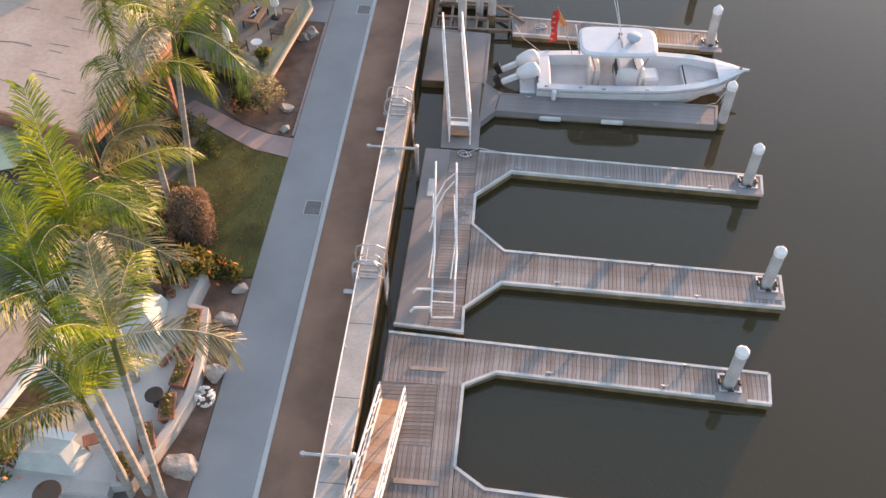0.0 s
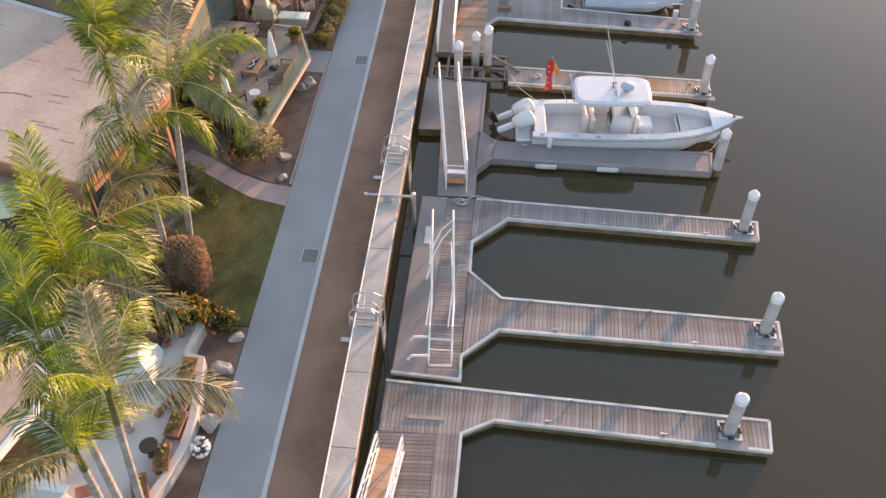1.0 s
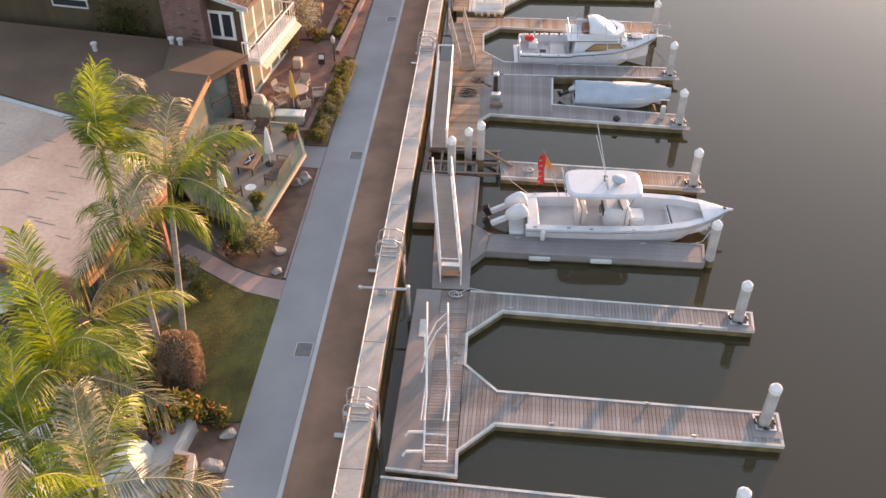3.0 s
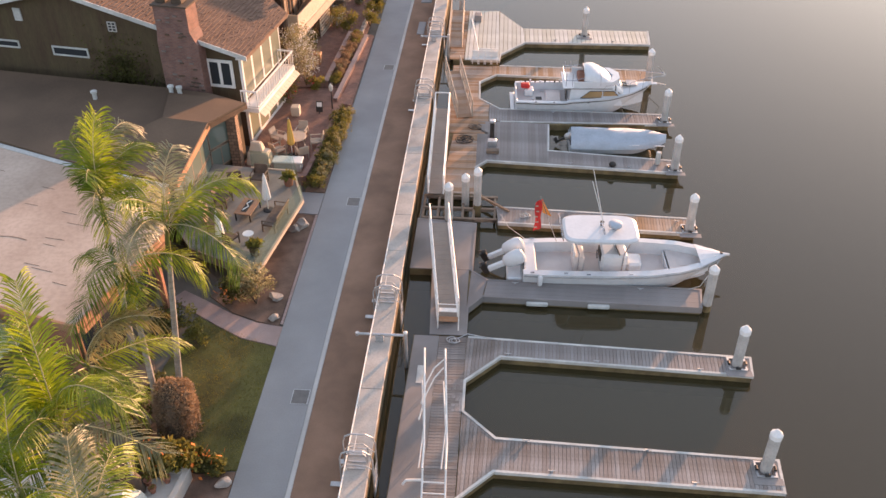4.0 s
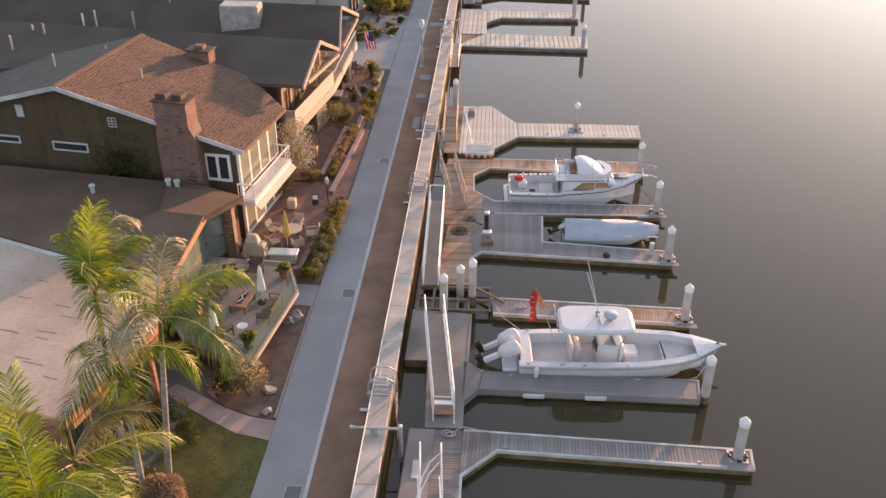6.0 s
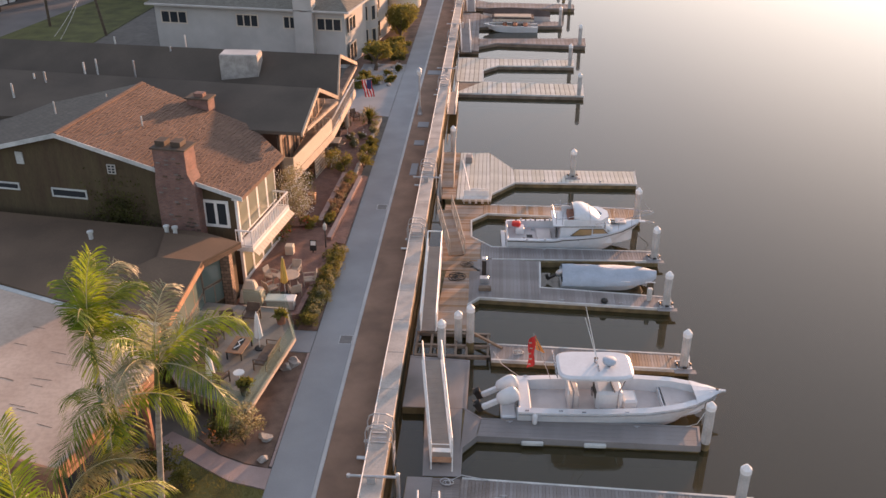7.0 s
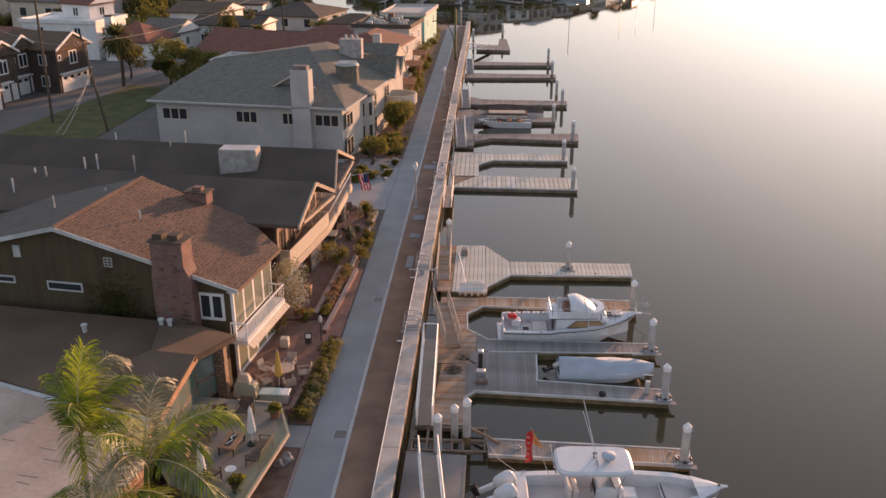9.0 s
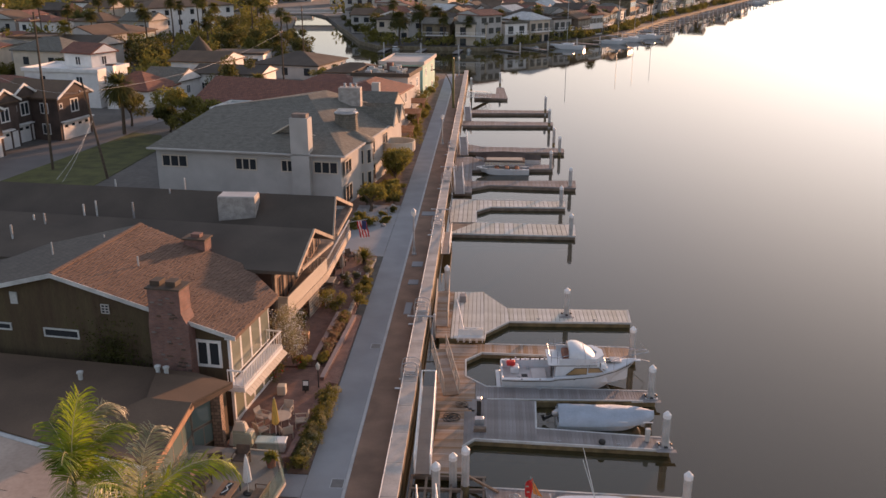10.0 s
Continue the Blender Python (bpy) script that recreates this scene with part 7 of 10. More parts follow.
# ---- palms, shrubs, lawn and beds ----
def frond(parent, at, az, lift, droop, length, mat, seed, leaf=0.80):
    """A feather frond: a rib that rises at lift and bends over by droop (degrees), narrow leaflets on both sides."""
    rnd = random.Random(seed)
    bm, rib = bmesh.new(), bmesh.new()
    place = Matrix.Translation(at) @ Matrix.Rotation(radians(az), 4, "Z")
    n, pts = 12, []
    ang, p = radians(lift), Vector((0, 0, 0))
    side = rnd.uniform(-0.06, 0.06)
    for i in range(n + 1):
        pts.append(p.copy())
        ang -= radians(droop) / n * (0.5 + 1.0 * i / n)
        p = p + Vector((math.cos(ang), side * i / n, math.sin(ang))) * (length / n)
    tube(rib, [place @ q for q in pts], 0.026, 5, 0.005)
    pairs = int(19 * length)
    twist = rnd.uniform(-0.35, 0.35)
    for k in range(pairs):
        f = 0.10 + 0.90 * (k + rnd.random() * 0.3) / pairs
        i = min(n - 1, int(f * n))
        base = pts[i].lerp(pts[i + 1], f * n - i)
        d = (pts[i + 1] - pts[i]).normalized()
        up = d.cross(Vector((0, 1, 0))) * -1
        size = leaf * (0.45 + 0.75 * math.sin(math.pi * min(1, 0.12 + 0.74 * f)) ** 0.8) * rnd.uniform(0.88, 1.10)
        for s in (-1, 1):
            if rnd.random() < 0.05:
                continue
            sweep = radians(26 + 30 * f + rnd.uniform(-6, 6))
            out = Vector((0, s, 0)) * math.cos(sweep) + d * math.sin(sweep) + up * (0.16 + twist * s * 0.5 + rnd.uniform(-0.22, 0.22))
            out.normalize()
            w = d * rnd.uniform(0.019, 0.026)
            sag = rnd.uniform(0.06, 0.22) * size
            mid = base + out * size * 0.45 + Vector((0, 0, -sag * 0.15))
            far = base + out * size * 0.78 + Vector((0, 0, -sag))
            tip = base + out * size * 0.98 + Vector((0, 0, -sag * 2.4))
            v = [bm.verts.new(place @ q) for q in (base - w * 0.7, base + w * 0.7, mid + w, mid - w, far + w * 0.75, far - w * 0.75, tip)]
            bm.faces.new((v[0], v[1], v[2], v[3]))
            bm.faces.new((v[3], v[2], v[4], v[5]))
            bm.faces.new((v[5], v[4], v[6]))
    fr = part("frond", bm, mat, parent)
    part("rib", rib, "frondrib", fr)


def palm(base, crown, fronds, label, r=0.11, group="garden palms"):
    """A slender feather palm: ringed trunk, green crownshaft, fronds given as (azimuth, lift, droop, length, leaf)."""
    p = thing("palm_tree", label, "palm tree", base, group)
    a, c = Vector(base), Vector(crown)
    n = 14
    pts = [a.lerp(c, k / n) + Vector((0, 0, 0)) for k in range(n + 1)]
    part("trunk", tube(bmesh.new(), [q - Vector((0, 0, 0.3 if k == 0 else 0)) for k, q in enumerate(pts[:-2])], r * 1.25, 10, r * 0.85), "trunk", p, "pale grey ringed trunk")
    for k in range(3, 12, 2):
        q = pts[k]
        part("trunk_ring", lathe(bmesh.new(), (q.x, q.y, q.z), [(r * 1.04, 0), (r * 1.12, 0.02), (r * 1.04, 0.04)], 10), "trunk", p)
    d = (c - a).normalized()
    part("crownshaft", tube(bmesh.new(), [pts[-3], pts[-2], c - d * 0.05, c + d * 0.3], r * 1.0, 10, r * 0.55), "crownshaft", p, "olive green crownshaft")
    for k, (az, lift, droop, ln, mat) in enumerate(fronds):
        frond(p, tuple(c + d * (0.25 - 0.035 * k)), az, lift, min(droop, 150), ln, mat, k + int(10 * a.x))
    for k in range(3):
        q = c + d * 0.1 + Vector((0.06 * math.cos(k * 2.1), 0.06 * math.sin(k * 2.1), 0))
        part("spear", tube(bmesh.new(), [q, q + d * 0.7 + Vector((0.05 * math.cos(k * 2.1), 0.05 * math.sin(k * 2.1), 0)), q + d * (1.2 + 0.2 * k)], 0.025, 5, 0.006), "frondy", p)
    return p


G, Y, B, W = "frond", "frondy", "frondd", "frondw"
palm((-14.2, 25.6, 0.5), (-13.78, 25.45, 8.30), [(78, 80, 120, 3.6, W), (80, 88, 40, 2.9, Y), (292, 86, 105, 2.9, G), (290, 50, 80, 2.2, G), (79, 52, 103, 3.5, G), (62, 30, 140, 2.7, W), (92, 50, 30, 2.4, Y), (74, 0, 123, 2.4, G), (300, 30, 100, 2.0, G), (20, 60, 125, 2.4, Y), (112, 82, 55, 3.0, G), (45, 80, 100, 3.0, G), (140, 88, 70, 2.6, G)], "tall feather palm with arching green fronds over the flat roof")
palm((-11.83, 23.9, 0.5), (-10.95, 23.95, 8.15), [(89, 85, 94, 3.1, W), (40, 51, 98, 3.7, Y), (335, 30, 109, 3.7, G), (266, 57, 100, 3.6, W), (91, 30, 94, 2.8, Y), (72, 30, 30, 2.7, W), (250, 79, 67, 3.0, G), (135, 53, 108, 3.4, Y), (20, 60, 120, 2.4, G)], "feather palm with long sunlit fronds beside the lawn")
palm((-12.2, 22.6, 0.5), (-12.07, 22.70, 7.36), [(14, 31, 132, 3.4, Y), (256, 17, 60, 3.3, G), (314, 10, 130, 1.5, Y), (262, 49, 60, 2.4, G), (285, 1, 116, 2.2, G), (150, 30, 100, 2.6, G), (80, 60, 100, 2.4, W)], "feather palm with drooping fronds in front of the low house")
palm((-12.5, 22.2, 0.5), (-12.98, 20.40, 5.00), [(9, 79, 107, 3.7, B), (50, 0, 40, 3.6, Y), (3, 0, 94, 2.3, G), (30, 70, 60, 2.6, B), (262, 30, 30, 2.6, G), (180, 50, 120, 2.6, G), (330, 40, 120, 2.3, G)], "leaning feather palm with dry bronze fronds")
palm((-11.3, 15.2, 0.9), (-11.56, 16.00, 7.01), [(342, 88, 137, 4.0, G), (150, 58, 130, 3.2, G), (339, 26, 45, 3.6, W), (115, 86, 43, 4.3, Y), (276, 68, 75, 2.9, G), (299, -10, 80, 2.5, G), (85, 42, 106, 2.5, Y), (328, 16, 140, 2.9, W), (255, -5, 30, 2.2, G), (135, 75, 60, 3.4, G), (20, 65, 120, 2.6, G)], "feather palm crowding over the white terrace")
palm((-9.8, 11.5, 0.5), (-11.82, 14.00, 6.78), [(128, 70, 24, 2.9, Y), (85, 53, 56, 2.2, Y), (258, 46, 30, 2.4, G), (344, 38, 132, 2.0, G), (268, -12, 77, 1.7, G), (165, 80, 77, 1.9, G), (105, 80, 40, 2.6, Y), (200, 40, 80, 2.2, G)], "feather palm with bright yellow-green fronds")
palm((-9.3, 11.3, 0.5), (-9.07, 12.00, 7.55), [(7, 26, 77, 3.1, W), (116, 53, 46, 2.6, W), (95, 30, 45, 2.6, Y), (265, 77, 40, 2.8, Y), (200, -10, 60, 1.6, G), (140, 50, 90, 2.2, Y)], "pale-trunked feather palm with a ragged crown by the terrace")
palm((-10.35, 11.5, 0.5), (-10.28, 11.50, 5.60), [(108, 55, 72, 2.4, Y), (80, 0, 73, 3.2, G), (232, 41, 40, 2.6, G), (157, 66, 95, 2.1, G), (262, 58, 30, 3.2, B), (83, 45, 105, 2.2, G), (60, 85, 60, 2.0, Y)], "short feather palm with crossing green fronds")


def leaves(points, size, seed, spread=0.6):
    """Many small pointed leaves about given points."""
    rnd = random.Random(seed)
    bm = bmesh.new()
    for q in points:
        d = Vector((rnd.gauss(0, 1), rnd.gauss(0, 1), rnd.gauss(0.4, 0.8))).normalized()
        s = d.orthogonal().normalized()
        s.rotate(Matrix.Rotation(rnd.uniform(0, 6.28), 3, d))
        L = size * rnd.uniform(0.6, 1.3)
        v = [bm.verts.new(p) for p in (q, q + d * L * 0.5 + s * L * 0.28, q + d * L, q + d * L * 0.5 - s * L * 0.28)]
        bm.faces.new(v)
    return bm


def cloud(c, r, n, seed, shell=0.55):
    rnd = random.Random(seed)
    pts = []
    lumps = [(Vector((rnd.gauss(0, 0.42), rnd.gauss(0, 0.42), rnd.gauss(0.05, 0.34))), rnd.uniform(0.3, 0.55)) for _ in range(9)]
    for _ in range(n):
        o, w = rnd.choice(lumps)
        d = Vector((rnd.gauss(0, 1), rnd.gauss(0, 1), rnd.gauss(0, 1))).normalized() * w * rnd.uniform(shell, 1.0)
        q = o + d
        z = max(q.z, -0.85)
        pts.append(Vector((c[0] + q.x * r[0], c[1] + q.y * r[1], c[2] + z * r[2])))
    return pts


def shrub(name, label, at, r, mat, n=420, size=0.13, seed=0, flower=None, group="", category="shrub"):
    """A bush: a few stems and a crown of many small leaves."""
    c = (at[0], at[1], at[2] + r[2] * 0.95)
    s = thing(name, label, category, at, group)
    rnd = random.Random(seed)
    for k in range(4):
        a = rnd.uniform(0, 6.28)
        part("stem", tube(bmesh.new(), [at, (at[0] + 0.2 * r[0] * math.cos(a), at[1] + 0.2 * r[1] * math.sin(a), at[2] + r[2] * 0.6), (at[0] + 0.5 * r[0] * math.cos(a), at[1] + 0.5 * r[1] * math.sin(a), at[2] + r[2] * 1.25)], 0.03, 5, 0.012), "bark2", s)
    part("crown", leaves(cloud(c, r, int(n * 2.2), seed), size, seed + 1), mat, s)
    if flower:
        part("blossom", leaves(cloud((c[0], c[1], c[2] + r[2] * 0.25), r, 26, seed + 5, 0.9), size * 1.1, seed + 6), flower, s, "small bright blossoms")
    return s


def tree(label, at, trunk, r, mat, seed, n=1600, size=0.28, group="", limbs=6):
    t = thing("tree", label, "tree", at, group)
    rnd = random.Random(seed)
    top = Vector(at) + Vector((0, 0, trunk))
    part("trunk", tube(bmesh.new(), [at, Vector(at).lerp(top, 0.5) + Vector((0.1, 0.05, 0)), top], 0.2, 8, 0.12), "bark2", t)
    for k in range(limbs):
        a = k * 6.3 / limbs + rnd.uniform(-0.3, 0.3)
        part("limb", tube(bmesh.new(), [top - Vector((0, 0, 0.3)), top + Vector((r[0] * 0.3 * math.cos(a), r[1] * 0.3 * math.sin(a), r[2] * 0.4)), top + Vector((r[0] * 0.65 * math.cos(a), r[1] * 0.65 * math.sin(a), r[2] * 0.8))], 0.09, 6, 0.03), "bark2", t)
    c = (at[0], at[1], at[2] + trunk + r[2] * 0.7)
    part("crown", leaves(cloud(c, r, n, seed), size, seed + 1), mat, t)
    return t


# lawn, path, beds
solo("lawn", prism(bmesh.new(), [(-8.64, 20.2), (-8.64, 26.6), (-10.2, 27.0), (-11.4, 27.7), (-12.4, 28.3), (-12.9, 25), (-11.6, 20.6), (-10, 20.0)], 0.3, 0.50), "lawn", "short green-brown lawn beside the promenade", "lawn", "structure")
rnd = random.Random(3)
bm = bmesh.new()
for k in range(9000):
    x, y = rnd.uniform(-12.4, -8.66), rnd.uniform(20.1, 27.8)
    if y > 26.6 + (-8.66 - x) * 0.42 or x < -11.8 - (y - 20.6) * 0.15:
        continue
    a, hgt = rnd.uniform(0, 6.28), rnd.uniform(0.03, 0.075)
    dx, dy = 0.012 * math.cos(a), 0.012 * math.sin(a)
    lx, ly = rnd.uniform(-0.03, 0.03), rnd.uniform(-0.03, 0.03)
    bm.faces.new([bm.verts.new(p) for p in ((x - dx, y - dy, 0.495), (x + dx, y + dy, 0.495), (x + lx, y + ly, 0.5 + hgt))])
solo("grass_blades", bm, "leafl", "short grass blades on the lawn", "grass", "stuff")
solo("garden_path", prism(bmesh.new(), [(-8.64, 26.65), (-8.64, 27.85), (-9.8, 28.05), (-11.0, 28.55), (-12.4, 29.4), (-13.5, 30.0), (-13.9, 29.4), (-12.6, 28.5), (-11.4, 27.75), (-10.2, 27.05)], 0.3, 0.515), "pinkpath", "curved pinkish concrete garden path", "path", "structure")
solo("soil_bed", prism(bmesh.new(), [(-8.80, 27.9), (-8.75, 36.3), (-9.8, 36.4), (-11, 31), (-12.3, 29.7), (-11.0, 28.65), (-9.8, 28.15)], 0.3, 0.51), "soil", "bare brown soil bed under the patio", "soil", "structure")
solo("soil_bed", prism(bmesh.new(), [(-8.66, 6), (-8.66, 20.1), (-10.0, 19.9), (-11.6, 20.5), (-13.4, 25.5), (-16, 25), (-16, 19), (-10.4, 19.2), (-9.35, 17.0), (-9.3, 14.5), (-10.2, 11.5), (-12, 6)], 0.3, 0.505), "soil", "reddish brown soil bed beside the promenade", "soil", "structure")
edge = thing("brick_edging", "low brick edging along the soil bed", "edging", (-8.7, 32, 0.5))
for k in range(34):
    y = 28.0 + 0.245 * k
    part("brick", boxes((-8.76, -8.65, y, y + 0.225, 0.49, 0.55), bevel=0.008), "pinkpath", edge)


def rock(x, y, z, r, seed, label, flat=0.7, mat="rock"):
    """A broken boulder: a sphere cut by random planes, then roughened."""
    rnd = random.Random(seed)
    bm = bmesh.new()
    bmesh.ops.create_icosphere(bm, subdivisions=4, radius=1.0)
    cuts = []
    for k in range(11):
        nv = Vector((rnd.gauss(0, 1), rnd.gauss(0, 1), rnd.gauss(0, 0.8))).normalized()
        cuts.append((nv, rnd.uniform(0.52, 0.82)))
    o = Vector((seed * 3.7, seed * 1.3, 0))
    for v in bm.verts:
        q = v.co.copy()
        for nv, h in cuts:
            e = q.dot(nv) - h
            if e > 0:
                q -= nv * e
        q *= 1 + 0.10 * noise.noise(v.co * 3.0 + o) + 0.05 * noise.noise(v.co * 8.0 + o)
        v.co = Vector((x + q.x * r * 1.25, y + q.y * r * 1.1, z + r * 0.4 + q.z * r * flat * 1.25))
    return solo("garden_rock", bm, mat, label, "rock", group="garden rocks")


rock(-9.05, 18.1, 0.5, 0.34, 1, "rough pale boulder in the soil bed")
rock(-8.88, 15.85, 0.5, 0.34, 2, "blocky pale boulder beside the promenade", 0.9)
rock(-8.98, 12.4, 0.5, 0.50, 3, "large pale jagged boulder")
rock(-8.95, 19.5, 0.5, 0.25, 4, "small white rock in the soil")
rock(-9.2, 35.3, 0.5, 0.33, 5, "smooth pale round stone", 0.8)
rock(-9.55, 34.9, 0.5, 0.30, 6, "smooth grey round stone", 0.7)
rock(-9.1, 27.95 + 0.4, 0.5, 0.24, 7, "flat pale stone by the path", 0.4)
rock(-9.3, 29.7, 0.5, 0.3, 8, "long pale stone block", 0.5)
bm = bmesh.new()
rnd = random.Random(5)
for k in range(60):
    a, h = rnd.uniform(0, 6.28), rnd.uniform(0.0, 0.75)
    rr = 0.30 * math.sin(math.pi * (0.25 + 0.7 * h))
    lathe(bm, (-8.95 + rr * math.cos(a), 14.85 + rr * math.sin(a), 0.5 + h * 0.7), [(0.03, 0), (0.06, 0.04), (0.03, 0.08)], 6)
solo("shell_pile", bm, "white", "heap of small white shells", "shells", "stuff")

# clipped rusty hedge, shrubs
hg = thing("clipped_hedge", "tall rounded clipped hedge with rusty pink leaves", "hedge", (-11.15, 21.9, 0.5))
rnd = random.Random(8)
pts = []
for k in range(5200):
    a, h = rnd.uniform(0, 6.283), rnd.random() ** 0.8
    rr = 1.0 if h < 0.8 else math.sqrt(max(0, 1 - ((h - 0.8) / 0.2) ** 2))
    q = rr * rnd.uniform(0.88, 1.03) if h < 0.99 else rr * rnd.random()
    pts.append(Vector((-11.15 + 0.72 * math.copysign(abs(math.cos(a)) ** 0.7, math.cos(a)) * q, 21.9 + 0.62 * math.copysign(abs(math.sin(a)) ** 0.7, math.sin(a)) * q, 0.55 + 2.35 * h)))
part("leaves", leaves(pts, 0.10, 8), "leafr", hg)
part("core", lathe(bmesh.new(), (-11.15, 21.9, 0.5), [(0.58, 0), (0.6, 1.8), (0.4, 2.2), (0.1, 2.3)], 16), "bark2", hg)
shrub("flowering_shrub", "open shrub covered with pale cream blossoms", (-10.1, 29.3, 0.5), (1.25, 1.0, 1.0), "leafp", 900, 0.12, 21)
shrub("flowering_shrub", "low green shrub with orange flowers", (-11.2, 29.2, 0.5), (0.7, 0.6, 0.6), "leaf", 380, 0.13, 22, "flower")
shrub("flowering_shrub", "strelitzia clump with orange flowers", (-11.5, 19.9, 0.5), (0.9, 0.7, 0.75), "leafl", 520, 0.22, 23, "flower")
shrub("flowering_shrub", "strelitzia clump with orange flowers", (-10.4, 20.2, 0.5), (0.8, 0.5, 0.5), "leafl", 520, 0.2, 24, "flower")
shrub("flowering_shrub", "low leafy clump with orange flowers", (-9.5, 20.1, 0.5), (0.7, 0.5, 0.4), "leaf", 420, 0.17, 25, "flower")
shrub("green_shrub", "dense green shrub behind the hedge", (-12.4, 23.4, 0.5), (1.0, 1.0, 0.9), "leaf", 620, 0.14, 26)
shrub("green_shrub", "dark green shrub under the palms", (-12.8, 21.2, 0.5), (1.1, 0.9, 0.8), "leaf", 620, 0.14, 27)
shrub("green_shrub", "rounded green shrub by the path", (-12.0, 26.6, 0.5), (0.6, 0.7, 0.7), "leafl", 420, 0.12, 28)
shrub("green_shrub", "dark green shrub beside the house wall", (-13.3, 27.2, 0.5), (0.9, 1.2, 0.8), "leaf", 520, 0.14, 29)
shrub("green_shrub", "bushy shrub at the terrace corner", (-14.0, 11.9, 0.5), (0.9, 0.8, 1.2), "leafl", 520, 0.16, 30, "flower")

# creeper on the wood siding
rnd = random.Random(77)
pts = []
for k in range(1300):
    u, z = -6.9 + 1.9 * rnd.gauss(0, 0.5), 3.7 + abs(rnd.gauss(0, 1.1))
    if -10.6 < u < -4.4 and z < zr(u) - 0.9 and not (-11.2 < u < -8.8 and 4.8 < z < 5.6):
        pts.append(Vector((*H(OB, u, -rnd.uniform(0.03, 0.3)), z)))
solo("wall_creeper", leaves(pts, 0.16, 78), "ivy", "dark green creeper climbing the wood siding", "creeper")

# ---- white terrace ----
TZ = 0.90
te = thing("white_terrace", "white painted garden terrace with a curved kerb wall", "terrace", (-12, 15, 0.5), kind="structure")
TE = [(-10.2, 19.6), (-10.35, 18.25), (-9.75, 18.1), (-9.53, 16.88), (-9.38, 15.75), (-9.37, 14.67), (-9.62, 13.61), (-9.95, 12.6), (-10.35, 11.63), (-16, 10.2), (-17, 19.4), (-13.2, 19.8), (-12.6, 18.9), (-11.6, 18.8), (-11.2, 19.7)]
part("slab", prism(bmesh.new(), TE, 0.3, TZ), "terrace", te)
part("kerb_wall", edge_rail(bmesh.new(), TE[1:9], 0.24, 0.3, 1.12), "stucco", te, "low curved white kerb wall")
part("kerb_wall", edge_rail(bmesh.new(), [TE[14], TE[0], TE[1]], 0.22, 0.3, 1.08), "stucco", te)
for k in range(3):
    part("step", boxes((-12.2, -10.9, 10.4 + 0.4 * k, 10.8 + 0.4 * k, 0.3, TZ - 0.16 * (2 - k) + 0.01)), "stucco", te)
for x, y, rz in ((-10.02, 17.55, 0), (-9.85, 16.4, -4), (-9.80, 15.4, -4), (-9.88, 14.15, 12), (-10.22, 13.05, 24), (-10.58, 12.05, 24)):
    p = thing("planter_box", "terracotta planter box with low green plants", "planter", (x, y, TZ), "terrace planters", rz=rz, local=True)
    bm = bmesh.new()
    prism(bm, [(-0.19, -0.42), (0.19, -0.42), (0.19, 0.42), (-0.19, 0.42)], 0, 0.34, [(-0.24, -0.47), (0.24, -0.47), (0.24, 0.47), (-0.24, 0.47)])
    part("box", bm, "terracotta", p)
    part("rim", edge_rail(bmesh.new(), [(-0.23, -0.46), (0.23, -0.46), (0.23, 0.46), (-0.23, 0.46)], 0.05, 0.30, 0.36, True), "terracotta", p)
    part("earth", boxes((-0.2, 0.2, -0.43, 0.43, 0.341, 0.352)), "soil", p)
    part("plant", leaves([Vector((random.uniform(-0.18, 0.18), random.uniform(-0.4, 0.4), 0.36)) for _ in range(70)], 0.17, int(y * 10)), "leafl", p)
tb = thing("round_table", "small dark round garden table", "table", (-10.32, 14.4, TZ))
part("tabletop", lathe(bmesh.new(), (-10.32, 14.4, TZ), [(0.28, 0.50), (0.30, 0.52), (0.30, 0.55), (0.28, 0.56)], 24), "black", tb)
part("pedestal", lathe(bmesh.new(), (-10.32, 14.4, TZ), [(0.16, 0), (0.03, 0.06), (0.03, 0.5)], 12), "black", tb)
solo("patio_heater_stand", tube(bmesh.new(), [(-10.15, 14.75, TZ), (-10.05, 15.1, TZ + 0.1), (-10.0, 15.4, TZ + 0.3)], 0.02, 6), "black", "thin dark stand on the terrace", "stand")
hl = thing("terracotta_amphora", "red-brown clay amphora lying on the terrace", "pot", (-10.45, 16.1, TZ))
bm = bmesh.new()
tube(bm, [(-10.6, 15.75, TZ + 0.12), (-10.5, 16.0, TZ + 0.15), (-10.35, 16.35, TZ + 0.15), (-10.3, 16.6, TZ + 0.13)], 0.10, 10)
part("body", bm, "terracotta", hl)
fl = thing("stone_fountain", "stone fountain figure under a pale dish", "fountain", (-11.75, 19.0, TZ))
part("base", lathe(bmesh.new(), (-11.65, 18.75, TZ), [(0.30, 0), (0.32, 0.1), (0.2, 0.3), (0.24, 0.6), (0.14, 0.85)], 14), "stone", fl, smooth=True)
part("stem", tube(bmesh.new(), [(-11.65, 18.75, TZ + 0.8), (-11.95, 19.3, TZ + 1.6)], 0.06, 8), "rock", fl)
part("dish", lathe(bmesh.new(), (-12.0, 19.4, TZ + 1.55), [(0.1, 0), (0.30, 0.10), (0.34, 0.16), (0.22, 0.13)], 18), "stone", fl, "pale round dish", smooth=True)
